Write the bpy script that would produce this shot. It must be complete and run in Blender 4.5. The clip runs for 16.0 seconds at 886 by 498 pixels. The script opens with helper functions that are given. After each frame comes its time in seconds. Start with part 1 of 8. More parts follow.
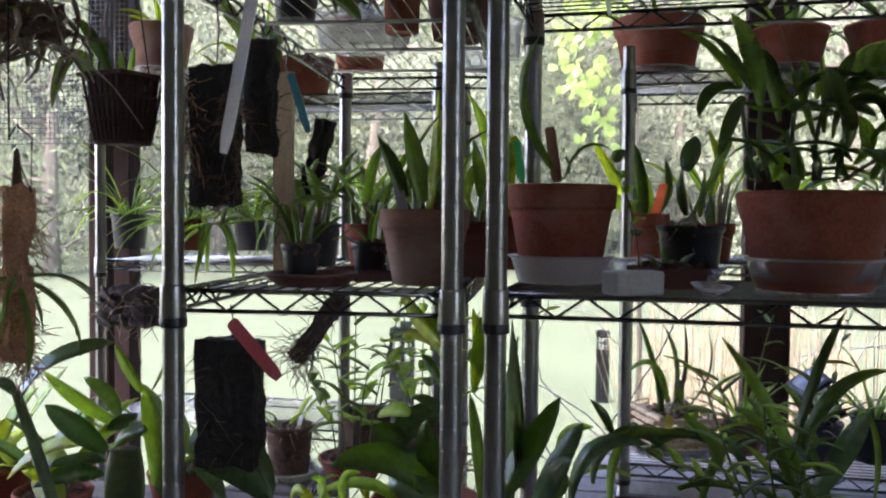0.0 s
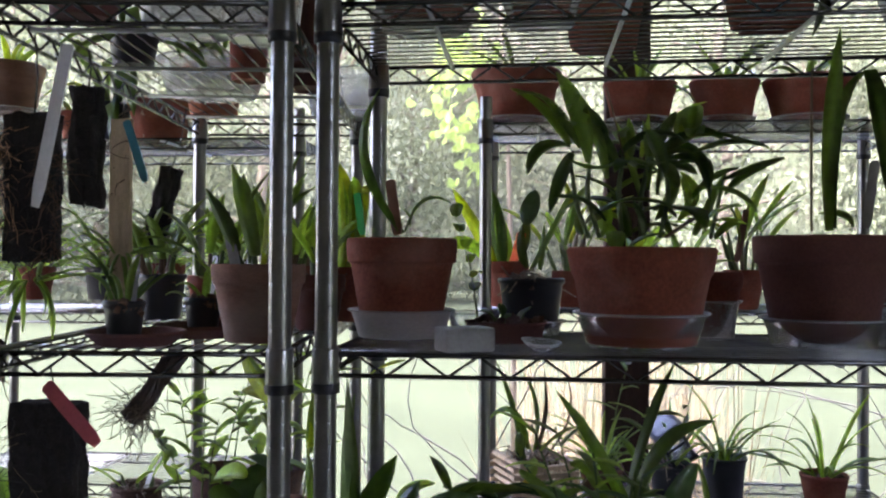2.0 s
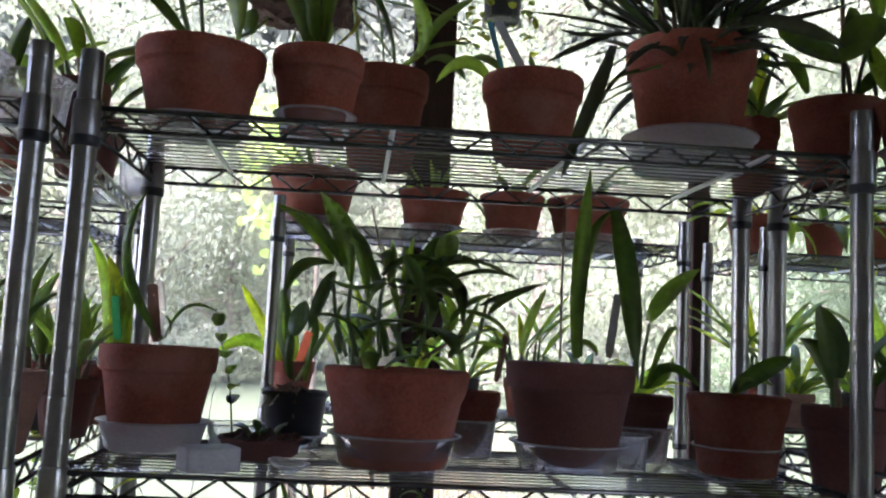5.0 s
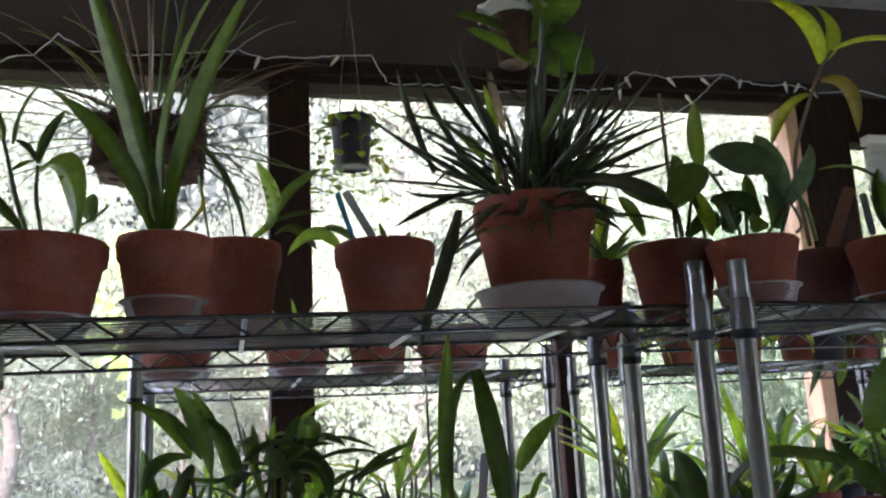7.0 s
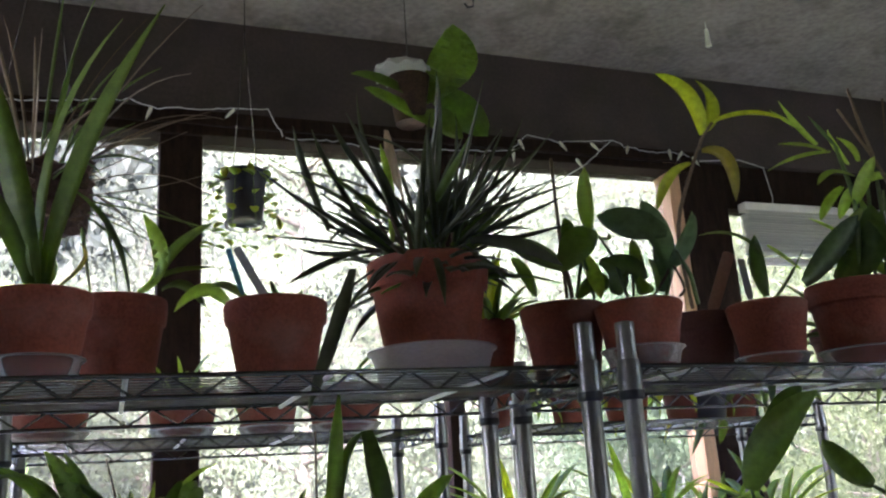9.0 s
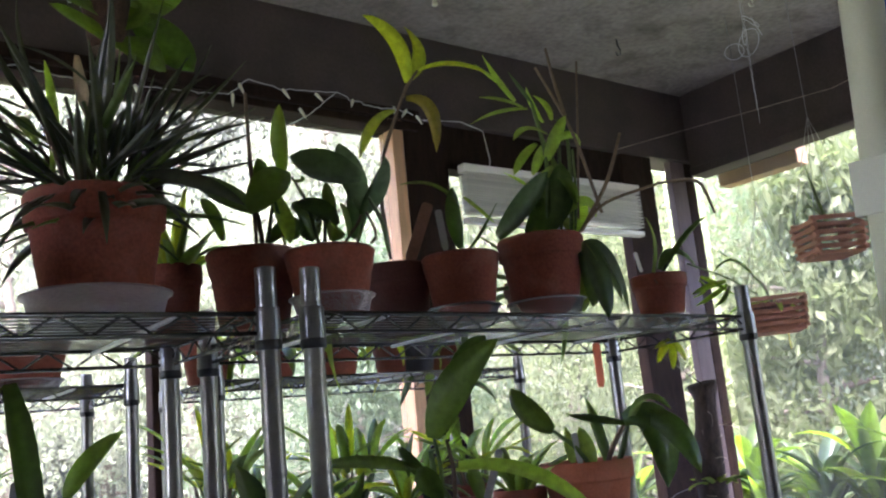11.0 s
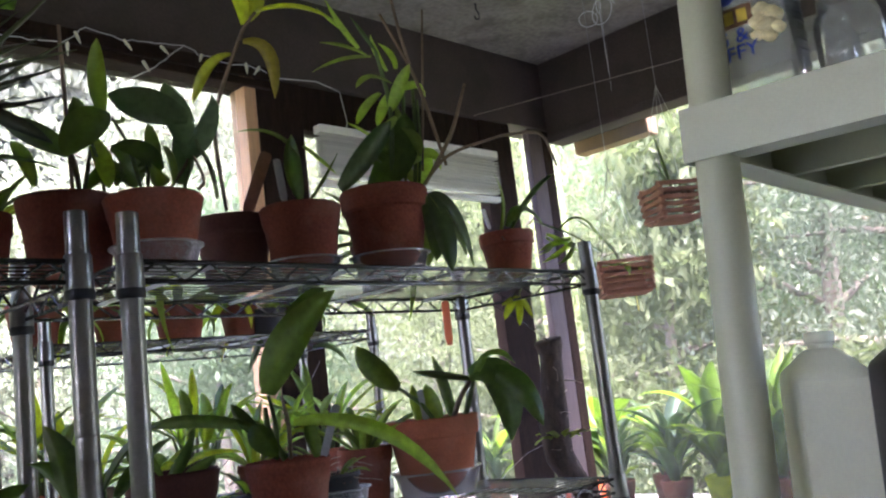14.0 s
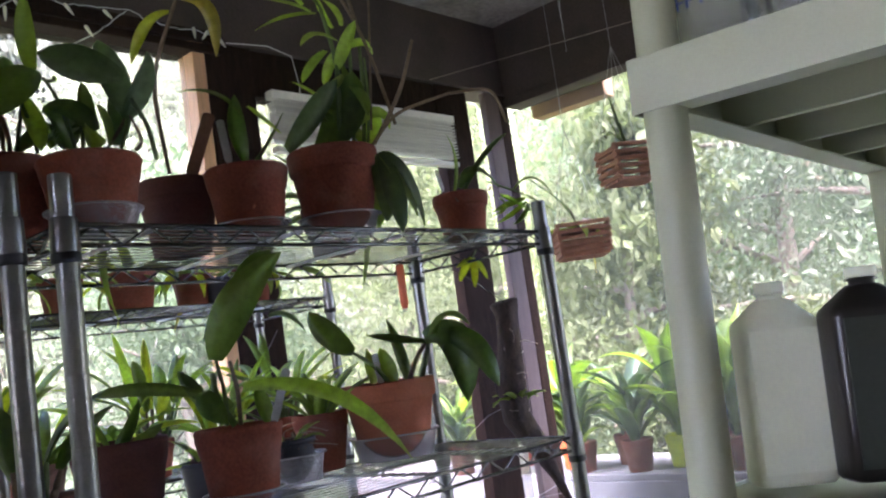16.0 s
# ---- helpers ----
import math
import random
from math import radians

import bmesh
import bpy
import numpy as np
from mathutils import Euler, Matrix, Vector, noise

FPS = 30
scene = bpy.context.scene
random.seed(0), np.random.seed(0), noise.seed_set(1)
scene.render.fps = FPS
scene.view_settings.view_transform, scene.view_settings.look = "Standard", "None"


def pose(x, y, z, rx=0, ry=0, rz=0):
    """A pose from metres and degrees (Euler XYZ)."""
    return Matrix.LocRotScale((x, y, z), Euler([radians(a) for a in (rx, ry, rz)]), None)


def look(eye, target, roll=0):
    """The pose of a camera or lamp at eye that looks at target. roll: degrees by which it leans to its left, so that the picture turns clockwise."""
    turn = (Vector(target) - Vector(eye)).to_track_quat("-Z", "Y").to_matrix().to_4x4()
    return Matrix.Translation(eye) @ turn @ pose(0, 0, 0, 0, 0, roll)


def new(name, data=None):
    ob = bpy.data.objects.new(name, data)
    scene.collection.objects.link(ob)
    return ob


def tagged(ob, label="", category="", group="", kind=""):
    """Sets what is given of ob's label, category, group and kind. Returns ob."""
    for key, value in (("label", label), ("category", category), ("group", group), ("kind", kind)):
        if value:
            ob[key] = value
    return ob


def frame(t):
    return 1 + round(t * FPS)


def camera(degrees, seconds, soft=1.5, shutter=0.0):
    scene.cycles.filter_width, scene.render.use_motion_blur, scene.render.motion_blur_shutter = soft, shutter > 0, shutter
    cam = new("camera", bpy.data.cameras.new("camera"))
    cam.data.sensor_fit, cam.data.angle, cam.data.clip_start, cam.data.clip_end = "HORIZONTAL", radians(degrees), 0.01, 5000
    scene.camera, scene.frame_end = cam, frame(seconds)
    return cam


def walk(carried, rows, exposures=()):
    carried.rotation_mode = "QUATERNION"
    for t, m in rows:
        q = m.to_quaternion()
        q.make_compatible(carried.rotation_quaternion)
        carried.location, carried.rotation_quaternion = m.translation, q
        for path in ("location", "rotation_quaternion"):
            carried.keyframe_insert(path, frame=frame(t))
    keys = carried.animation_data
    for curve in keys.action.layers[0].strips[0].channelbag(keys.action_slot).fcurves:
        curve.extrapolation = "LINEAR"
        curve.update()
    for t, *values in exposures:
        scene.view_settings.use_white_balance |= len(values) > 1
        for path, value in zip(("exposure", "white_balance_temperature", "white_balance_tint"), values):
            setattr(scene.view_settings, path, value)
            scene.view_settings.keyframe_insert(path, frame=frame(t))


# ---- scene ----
cam = camera(52.7, 16.0, soft=2.2)
PATH = [
    (0, (0.025, -0.082, 1.46), (-0.41, 1.869, 1.394), 0.5),
    (0.5, (0.034, -0.082, 1.464), (-0.348, 1.881, 1.414), 0.1),
    (1, (0.052, -0.071, 1.47), (-0.265, 1.903, 1.431), 0.1),
    (1.5, (0.082, -0.058, 1.476), (-0.155, 1.928, 1.448), 0.3),
    (2, (0.09, -0.054, 1.48), (-0.107, 1.936, 1.503), 0.4),
    (2.5, (0.099, -0.041, 1.475), (-0.058, 1.951, 1.535), 0.5),
    (3, (0.119, -0.042, 1.488), (0.081, 1.957, 1.553), 1.7),
    (3.5, (0.13, -0.049, 1.495), (0.196, 1.948, 1.597), 3.5),
    (3.7, (0.131, -0.051, 1.498), (0.229, 1.942, 1.623), 3.7),
    (5.8, (0.186, -0.067, 1.567), (0.467, 1.892, 1.854), 1.6),
    (6, (0.188, -0.069, 1.582), (0.509, 1.88, 1.896), 1.0),
    (6.5, (0.185, -0.075, 1.606), (0.6, 1.844, 1.987), -1.9),
    (7, (0.177, -0.08, 1.618), (0.643, 1.818, 2.042), -2.9),
    (7.5, (0.172, -0.078, 1.621), (0.725, 1.79, 2.073), -2.9),
    (8, (0.174, -0.087, 1.625), (0.78, 1.75, 2.132), -2.7),
    (8.2, (0.17, -0.096, 1.625), (0.784, 1.734, 2.149), -3.0),
    (10.3, (0.229, -0.042, 1.617), (1.214, 1.634, 2.087), -4.4),
    (10.5, (0.24, -0.045, 1.616), (1.29, 1.598, 2.063), -4.6),
    (11, (0.274, -0.048, 1.612), (1.469, 1.506, 2.012), -5.5),
    (11.5, (0.301, -0.043, 1.599), (1.613, 1.419, 1.978), -6.0),
    (12, (0.318, -0.045, 1.603), (1.7, 1.351, 1.974), -6.3),
    (12.5, (0.33, -0.045, 1.597), (1.747, 1.319, 1.96), -6.6),
    (13, (0.328, -0.045, 1.594), (1.75, 1.313, 1.959), -6.4),
    (13.5, (0.33, -0.042, 1.588), (1.745, 1.329, 1.928), -6.4),
    (14, (0.332, -0.039, 1.584), (1.75, 1.337, 1.893), -6.8),
    (14.5, (0.341, -0.041, 1.581), (1.768, 1.328, 1.88), -7.4),
    (15, (0.347, -0.041, 1.575), (1.79, 1.313, 1.864), -8.1),
    (15.5, (0.356, -0.039, 1.576), (1.826, 1.292, 1.834), -8.2),
    (16, (0.359, -0.035, 1.571), (1.835, 1.294, 1.802), -8.2),
]
EXPOSURES = [(0, 4.49, 6230, 31), (3.5, 4.64, 6130, 34), (6, 4.94, 5900, 35), (10.5, 5.04, 5940, 36), (16, 5.1, 5990, 37)]
walk(cam, [(t, look(eye, target, roll)) for t, eye, target, roll in PATH], EXPOSURES)

# ---- daylight: a bright overcast sky ----
world = bpy.data.worlds.new("sky")
scene.world = world
world.use_nodes = True
wn = world.node_tree.nodes
sky = wn.new("ShaderNodeTexSky")
sky.sky_type, sky.sun_disc = "NISHITA", False
sky.air_density, sky.dust_density, sky.ozone_density = 1.0, 2.5, 1.0
world.node_tree.links.new(sky.outputs[0], wn["Background"].inputs[0])
wn["Background"].inputs[1].default_value = 0.15
sun = new("sun", bpy.data.lights.new("sun", "SUN"))
sun.data.energy, sun.data.angle, sun.data.color = 3.4, radians(75), (1.0, 0.985, 0.95)
SUN_EL, SUN_AZ = radians(58), radians(222)
sky.sun_elevation, sky.sun_rotation = SUN_EL, SUN_AZ
sun.matrix_world = look((0, 0, 0), (-math.sin(SUN_AZ) * math.cos(SUN_EL), -math.cos(SUN_AZ) * math.cos(SUN_EL), -math.sin(SUN_EL)))

# ---- materials ----
def material(name, colour, rough=0.6, metal=0.0, vary=0.25, scale=30.0, fine=220.0, bump=0.15, spec=0.5, spot=None, spot_scale=9.0, spot_amount=0.5, stretch=(1, 1, 1), random_tone=0.12):
    """A principled surface with mottling at two sizes, a tone of its own for each object, and optional stains."""
    m = bpy.data.materials.new(name)
    m.use_nodes = True
    t, n = m.node_tree, m.node_tree.nodes
    bsdf = n["Principled BSDF"]
    co = n.new("ShaderNodeTexCoord")
    mp = n.new("ShaderNodeMapping")
    mp.inputs["Scale"].default_value = stretch
    t.links.new(co.outputs["Object"], mp.inputs[0])
    big, small = n.new("ShaderNodeTexNoise"), n.new("ShaderNodeTexNoise")
    big.inputs["Scale"].default_value, small.inputs["Scale"].default_value = scale, fine
    big.inputs["Detail"].default_value = small.inputs["Detail"].default_value = 3
    for tex in (big, small):
        t.links.new(mp.outputs[0], tex.inputs["Vector"])
    info = n.new("ShaderNodeObjectInfo")
    tone = n.new("ShaderNodeMath")
    tone.operation = "MULTIPLY_ADD"
    tone.inputs[1].default_value, tone.inputs[2].default_value = 2 * random_tone, 1 - random_tone
    t.links.new(info.outputs["Random"], tone.inputs[0])
    both = n.new("ShaderNodeMath")
    both.operation = "ADD"
    t.links.new(big.outputs[0], both.inputs[0])
    t.links.new(small.outputs[0], both.inputs[1])
    span = n.new("ShaderNodeMapRange")
    span.inputs["From Min"].default_value, span.inputs["From Max"].default_value = 0.65, 1.35
    span.inputs["To Min"].default_value, span.inputs["To Max"].default_value = 1 - vary, 1 + vary
    t.links.new(both.outputs[0], span.inputs["Value"])
    gain = n.new("ShaderNodeMath")
    gain.operation = "MULTIPLY"
    t.links.new(span.outputs[0], gain.inputs[0])
    t.links.new(tone.outputs[0], gain.inputs[1])
    col = n.new("ShaderNodeVectorMath")
    col.operation = "SCALE"
    col.inputs[0].default_value = colour
    t.links.new(gain.outputs[0], col.inputs["Scale"])
    out = col.outputs[0]
    if spot:
        st, ramp, mix = n.new("ShaderNodeTexNoise"), n.new("ShaderNodeMapRange"), n.new("ShaderNodeMix")
        st.inputs["Scale"].default_value, st.inputs["Detail"].default_value = spot_scale, 6
        shift = n.new("ShaderNodeVectorMath")
        shift.operation = "ADD"
        t.links.new(co.outputs["Object"], shift.inputs[0])
        t.links.new(info.outputs["Random"], shift.inputs[1])
        t.links.new(shift.outputs[0], st.inputs["Vector"])
        ramp.inputs["From Min"].default_value, ramp.inputs["From Max"].default_value = 0.5, 0.75
        ramp.inputs["To Max"].default_value = spot_amount
        t.links.new(st.outputs[0], ramp.inputs["Value"])
        mix.data_type = "RGBA"
        mix.inputs[7].default_value = (*spot, 1)
        t.links.new(ramp.outputs[0], mix.inputs[0])
        t.links.new(out, mix.inputs[6])
        out = mix.outputs[2]
    t.links.new(out, bsdf.inputs["Base Color"])
    bsdf.inputs["Roughness"].default_value, bsdf.inputs["Metallic"].default_value = rough, metal
    bsdf.inputs["Specular IOR Level"].default_value = spec
    if bump:
        b = n.new("ShaderNodeBump")
        b.inputs["Strength"].default_value, b.inputs["Distance"].default_value = bump, 0.002
        t.links.new(both.outputs[0], b.inputs["Height"])
        t.links.new(b.outputs[0], bsdf.inputs["Normal"])
    return m


def leafy(name, colour, through_colour, rough=0.4, share=0.35, random_tone=0.25, vary=0.3, patch=14):
    """A leaf: waxy top, light shining through, streaks along it."""
    m = material(name, colour, rough, vary=vary, scale=patch, fine=90, bump=0.12, random_tone=random_tone, stretch=(1, 1, 1))
    t, n = m.node_tree, m.node_tree.nodes
    bsdf = n["Principled BSDF"]
    src = bsdf.inputs["Base Color"].links[0].from_socket
    tint = n.new("ShaderNodeVectorMath")
    tint.operation = "MULTIPLY"
    tint.inputs[1].default_value = [b / max(a, 1e-3) for a, b in zip(colour, through_colour)]
    t.links.new(src, tint.inputs[0])
    tr, mix = n.new("ShaderNodeBsdfTranslucent"), n.new("ShaderNodeMixShader")
    t.links.new(tint.outputs[0], tr.inputs[0])
    mix.inputs[0].default_value = share
    t.links.new(bsdf.outputs[0], mix.inputs[1])
    t.links.new(tr.outputs[0], mix.inputs[2])
    t.links.new(mix.outputs[0], n["Material Output"].inputs[0])
    return m


def clear(name, colour, rough=0.12, share=0.75, passing=(1, 1, 1), gloss=True, spread=0.08):
    """Thin clear plastic or glass: mostly see-through, a faint cloudy film, and a gloss that grows at the edges."""
    m = bpy.data.materials.new(name)
    m.use_nodes = True
    t, n = m.node_tree, m.node_tree.nodes
    n.remove(n["Principled BSDF"])
    tp, tl, df, film, body = n.new("ShaderNodeBsdfTransparent"), n.new("ShaderNodeBsdfTranslucent"), n.new("ShaderNodeBsdfDiffuse"), n.new("ShaderNodeMixShader"), n.new("ShaderNodeMixShader")
    tp.inputs[0].default_value, tl.inputs[0].default_value, df.inputs[0].default_value = (*passing, 1), (*colour, 1), (*colour, 1)
    dirt, span = n.new("ShaderNodeTexNoise"), n.new("ShaderNodeMapRange")
    dirt.inputs["Scale"].default_value = 25
    span.inputs["To Min"].default_value, span.inputs["To Max"].default_value = share - spread, min(1, share + spread)
    t.links.new(dirt.outputs[0], span.inputs["Value"])
    film.inputs[0].default_value = 0.7
    t.links.new(df.outputs[0], film.inputs[1])
    t.links.new(tl.outputs[0], film.inputs[2])
    t.links.new(span.outputs[0], body.inputs[0])
    t.links.new(film.outputs[0], body.inputs[1])
    t.links.new(tp.outputs[0], body.inputs[2])
    last = body
    if gloss:
        gl, fr, last = n.new("ShaderNodeBsdfGlossy"), n.new("ShaderNodeFresnel"), n.new("ShaderNodeMixShader")
        gl.inputs["Roughness"].default_value, fr.inputs["IOR"].default_value = rough, 1.22
        t.links.new(fr.outputs[0], last.inputs[0])
        t.links.new(body.outputs[0], last.inputs[1])
        t.links.new(gl.outputs[0], last.inputs[2])
    t.links.new(last.outputs[0], n["Material Output"].inputs[0])
    return m


CHROME = material("chrome_steel", (0.24, 0.24, 0.23), 0.3, 1.0, vary=0.12, scale=60, fine=400, bump=0.03, spot=(0.16, 0.14, 0.13), spot_scale=40, spot_amount=0.35)
# one chrome in three tones: window reflections painted into deck wires and ribs, rails dark
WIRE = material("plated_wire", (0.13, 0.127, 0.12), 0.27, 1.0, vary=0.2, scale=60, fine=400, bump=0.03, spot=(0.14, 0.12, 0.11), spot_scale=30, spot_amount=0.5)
WIRE_LIT = material("window_lit_shelf_wire", (0.28, 0.277, 0.267), 0.24, 1.0, vary=0.2, scale=60, fine=400, bump=0.03)
RIB = material("window_lit_rib_wire", (0.62, 0.62, 0.6), 0.4, 0.6, vary=0.1, bump=0.03)
BLACK = material("black_plastic", (0.018, 0.018, 0.02), 0.45, vary=0.3, bump=0.05)
TERRA = material("terracotta", (0.20, 0.058, 0.034), 0.85, vary=0.34, scale=12, fine=230, bump=0.3, spec=0.15, spot=(0.30, 0.17, 0.13), spot_scale=16, spot_amount=0.5, random_tone=0.2)
TERRA_DARK = material("damp_terracotta", (0.11, 0.042, 0.032), 0.8, vary=0.25, scale=16, fine=260, bump=0.25, spec=0.25, spot=(0.12, 0.08, 0.06), spot_scale=9, spot_amount=0.6, random_tone=0.15)
TERRA_OLD = material("weathered_terracotta", (0.21, 0.115, 0.08), 0.9, vary=0.3, scale=14, fine=200, bump=0.3, spec=0.2, stretch=(1, 1, 3), spot=(0.32, 0.27, 0.22), spot_scale=10, spot_amount=0.65)
TERRA_LIGHT = material("orange_terracotta", (0.38, 0.125, 0.065), 0.85, vary=0.22, scale=18, fine=260, bump=0.2, spec=0.15, spot=(0.46, 0.24, 0.16), spot_scale=12, spot_amount=0.4)
BARK = material("bark_chips", (0.12, 0.07, 0.045), 0.9, vary=0.5, scale=90, fine=300, bump=0.5)
MOSS = material("fern_fibre", (0.022, 0.017, 0.014), 0.95, vary=0.6, scale=120, fine=400, bump=0.8)
CORK = material("cork_mount", (0.10, 0.055, 0.035), 0.95, vary=0.55, scale=60, fine=240, bump=0.9)
COIR = material("coir_fibre", (0.46, 0.25, 0.135), 0.95, vary=0.5, scale=80, fine=300, bump=0.9)
PALE_WOOD = material("pale_wood", (0.56, 0.42, 0.27), 0.8, vary=0.25, scale=20, fine=160, bump=0.3, stretch=(6, 6, 1), spot=(0.2, 0.14, 0.1), spot_scale=12)
CEDAR = material("cedar_slats", (0.27, 0.115, 0.064), 0.8, vary=0.3, scale=24, fine=200, bump=0.3)
TRIM = material("brown_stained_wood", (0.026, 0.014, 0.0095), 0.8, spec=0.12, vary=0.5, scale=14, fine=140, bump=0.6, stretch=(5, 5, 1))
BEAM = material("brown_painted_beam", (0.074, 0.052, 0.043), 0.75, vary=0.3, scale=5, fine=90, bump=0.3, spot=(0.035, 0.026, 0.022), spot_scale=6, spot_amount=0.7)
BENCH = material("pale_weathered_bench", (0.27, 0.25, 0.24), 0.85, vary=0.25, scale=14, fine=150, bump=0.3, spec=0.15, stretch=(6, 1, 6), spot=(0.2, 0.17, 0.15), spot_scale=9, spot_amount=0.4)
RAWWOOD = material("raw_pine", (0.62, 0.36, 0.19), 0.7, vary=0.2, scale=14, fine=150, bump=0.2, stretch=(8, 8, 1))
MAUVE = material("weathered_mauve_wood", (0.105, 0.074, 0.066), 0.8, vary=0.2, scale=12, fine=140, bump=0.25, stretch=(5, 5, 1))
PLASTER = material("stippled_ceiling", (0.25, 0.225, 0.182), 0.95, vary=0.34, scale=3.5, fine=46, bump=0.9, spot=(0.085, 0.066, 0.05), spot_scale=8, spot_amount=0.7)
# siding and concrete are kept pale to bounce daylight back into the porch
SIDING = material("bounce_siding", (0.42, 0.41, 0.38), 0.8, vary=0.08, scale=5, fine=90, bump=0.1)
CONCRETE = material("concrete", (0.42, 0.41, 0.39), 0.9, vary=0.2, scale=6, fine=120, bump=0.3)
SHELF_PLASTIC = material("putty_plastic", (0.42, 0.435, 0.295), 0.45, vary=0.05, scale=8, fine=300, bump=0.06, spot=(0.40, 0.41, 0.28), spot_scale=7, spot_amount=0.3)
WHITE_PLASTIC = material("white_plastic", (0.76, 0.77, 0.60), 0.4, vary=0.04, bump=0.03)
CREAM = material("ivory_blind", (0.72, 0.70, 0.64), 0.5, vary=0.07, bump=0.05)
INK = material("blue_ink", (0.012, 0.03, 0.24), 0.9, vary=0.1, bump=0.02, spec=0.05)
BLUE = material("blue_plastic", (0.02, 0.045, 0.32), 0.4, vary=0.1, bump=0.03)
YELLOW = material("yellow_print", (0.82, 0.62, 0.08), 0.5, vary=0.15, bump=0.02)
RED_TAG = material("faded_red_plastic", (0.52, 0.10, 0.11), 0.5, vary=0.15)
ORANGE = material("orange_plastic", (0.82, 0.14, 0.03), 0.5, vary=0.1)
TEAL = material("teal_plastic", (0.03, 0.22, 0.27), 0.5, vary=0.1)
GREEN_TAG = material("green_plastic", (0.03, 0.45, 0.12), 0.5, vary=0.1)
GREY_TAG = material("grey_weathered_tag", (0.35, 0.34, 0.33), 0.6, vary=0.15)
WHITE_TAG = material("white_plant_tag", (0.74, 0.74, 0.72), 0.5, vary=0.1)
BROWN_TAG = material("brown_wood_tag", (0.25, 0.12, 0.07), 0.7, vary=0.2)
OLIVE = material("dark_brown_bottle", (0.016, 0.012, 0.010), 0.3, vary=0.1)
OLIVE_LABEL = material("grey_green_label", (0.05, 0.058, 0.045), 0.5, vary=0.12, bump=0.02)
DRIFT = material("dark_driftwood", (0.080, 0.054, 0.040), 0.9, vary=0.6, scale=40, fine=180, bump=1.0, stretch=(3, 3, 1), spot=(0.12, 0.09, 0.065), spot_scale=14, spot_amount=0.5)
CLEAR = clear("clear_plastic", (0.90, 0.88, 0.83), 0.2, 0.945, spread=0.04)
FROSTED = clear("frosted_plastic", (0.90, 0.88, 0.84), 0.35, 0.76, spread=0.12)
MILKY = clear("milky_plastic", (0.86, 0.83, 0.78), 0.5, 0.45, spread=0.12)
HAZY = clear("hazy_plastic", (0.90, 0.88, 0.83), 0.3, 0.87, spread=0.07)
GLASS = clear("jar_glass", (0.74, 0.77, 0.70), 0.05, 0.86)
JAR = clear("scuffed_clear_jar", (0.88, 0.90, 0.84), 0.1, 0.80)
# screen film carries the window haze; low passing dims the view outdoors
SCREEN = clear("veiled_insect_screen", (0.65, 0.66, 0.52), 0.8, 0.974, (0.675, 0.68, 0.67), False, 0.015)
SCREEN_FINE = clear("fine_veiled_insect_screen", (0.60, 0.60, 0.46), 0.8, 0.967, (0.68, 0.69, 0.675), False, 0.025)
MATT_BLACK = material("weathered_black_paint", (0.0012, 0.0012, 0.0012), 0.95, vary=0.3, bump=0.05, spec=0.0)
GREYWOOD = material("grey_weathered_boards", (0.17, 0.155, 0.145), 0.85, vary=0.25, scale=12, fine=140, bump=0.3, stretch=(1, 5, 5), spec=0.2)
NET = material("matt_black_net", (0.055, 0.030, 0.024), 0.85, vary=0.3, bump=0.05, spec=0.15)
LEAF_DARK = leafy("dark_leaf", (0.085, 0.13, 0.035), (0.24, 0.38, 0.05), 0.36, 0.48)
LEAF_STIFF = leafy("stiff_dark_leaf", (0.055, 0.066, 0.026), (0.11, 0.15, 0.035), 0.33, 0.22)
LEAF_MID = leafy("green_leaf", (0.14, 0.20, 0.055), (0.39, 0.54, 0.085), 0.38, 0.52)
LEAF_LIGHT = leafy("light_green_leaf", (0.26, 0.36, 0.08), (0.66, 0.84, 0.14), 0.4, 0.58)
LEAF_YELLOW = leafy("yellowing_leaf", (0.42, 0.36, 0.04), (0.6, 0.5, 0.03), 0.45, 0.4)
LEAF_LIME = leafy("yellow_green_leaf", (0.36, 0.42, 0.035), (0.80, 0.86, 0.06), 0.4, 0.6)
LEAF_GREY = leafy("glossy_leaf", (0.125, 0.18, 0.085), (0.22, 0.38, 0.10), 0.24, 0.36)
STEM = leafy("green_stem", (0.10, 0.15, 0.04), (0.15, 0.25, 0.03), 0.5, 0.15)
CANE = material("dry_cane", (0.16, 0.11, 0.06), 0.7, vary=0.35, scale=40, bump=0.3)
ROOT = material("dry_roots", (0.34, 0.28, 0.21), 0.85, vary=0.3, scale=60, bump=0.3)
DRYGRASS = leafy("dry_grass", (0.46, 0.36, 0.22), (0.5, 0.4, 0.22), 0.8, 0.3)
LAWN = material("lawn", (0.046, 0.058, 0.033), 0.95, vary=0.25, scale=0.35, fine=14, bump=0.6, spec=0.1)
# foliage_a to _c and the woods are greyed: distance haze put into their colour
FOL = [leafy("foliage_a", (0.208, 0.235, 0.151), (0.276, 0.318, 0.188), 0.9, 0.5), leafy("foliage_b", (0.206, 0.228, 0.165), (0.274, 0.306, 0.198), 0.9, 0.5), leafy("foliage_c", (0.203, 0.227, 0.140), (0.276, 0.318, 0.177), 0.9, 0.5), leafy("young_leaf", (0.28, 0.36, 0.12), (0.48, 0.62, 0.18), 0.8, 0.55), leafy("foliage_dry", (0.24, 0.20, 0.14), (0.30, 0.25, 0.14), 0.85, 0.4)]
WOODS = leafy("hazed_foliage", (0.145, 0.160, 0.126), (0.19, 0.212, 0.155), 0.9, 0.5)
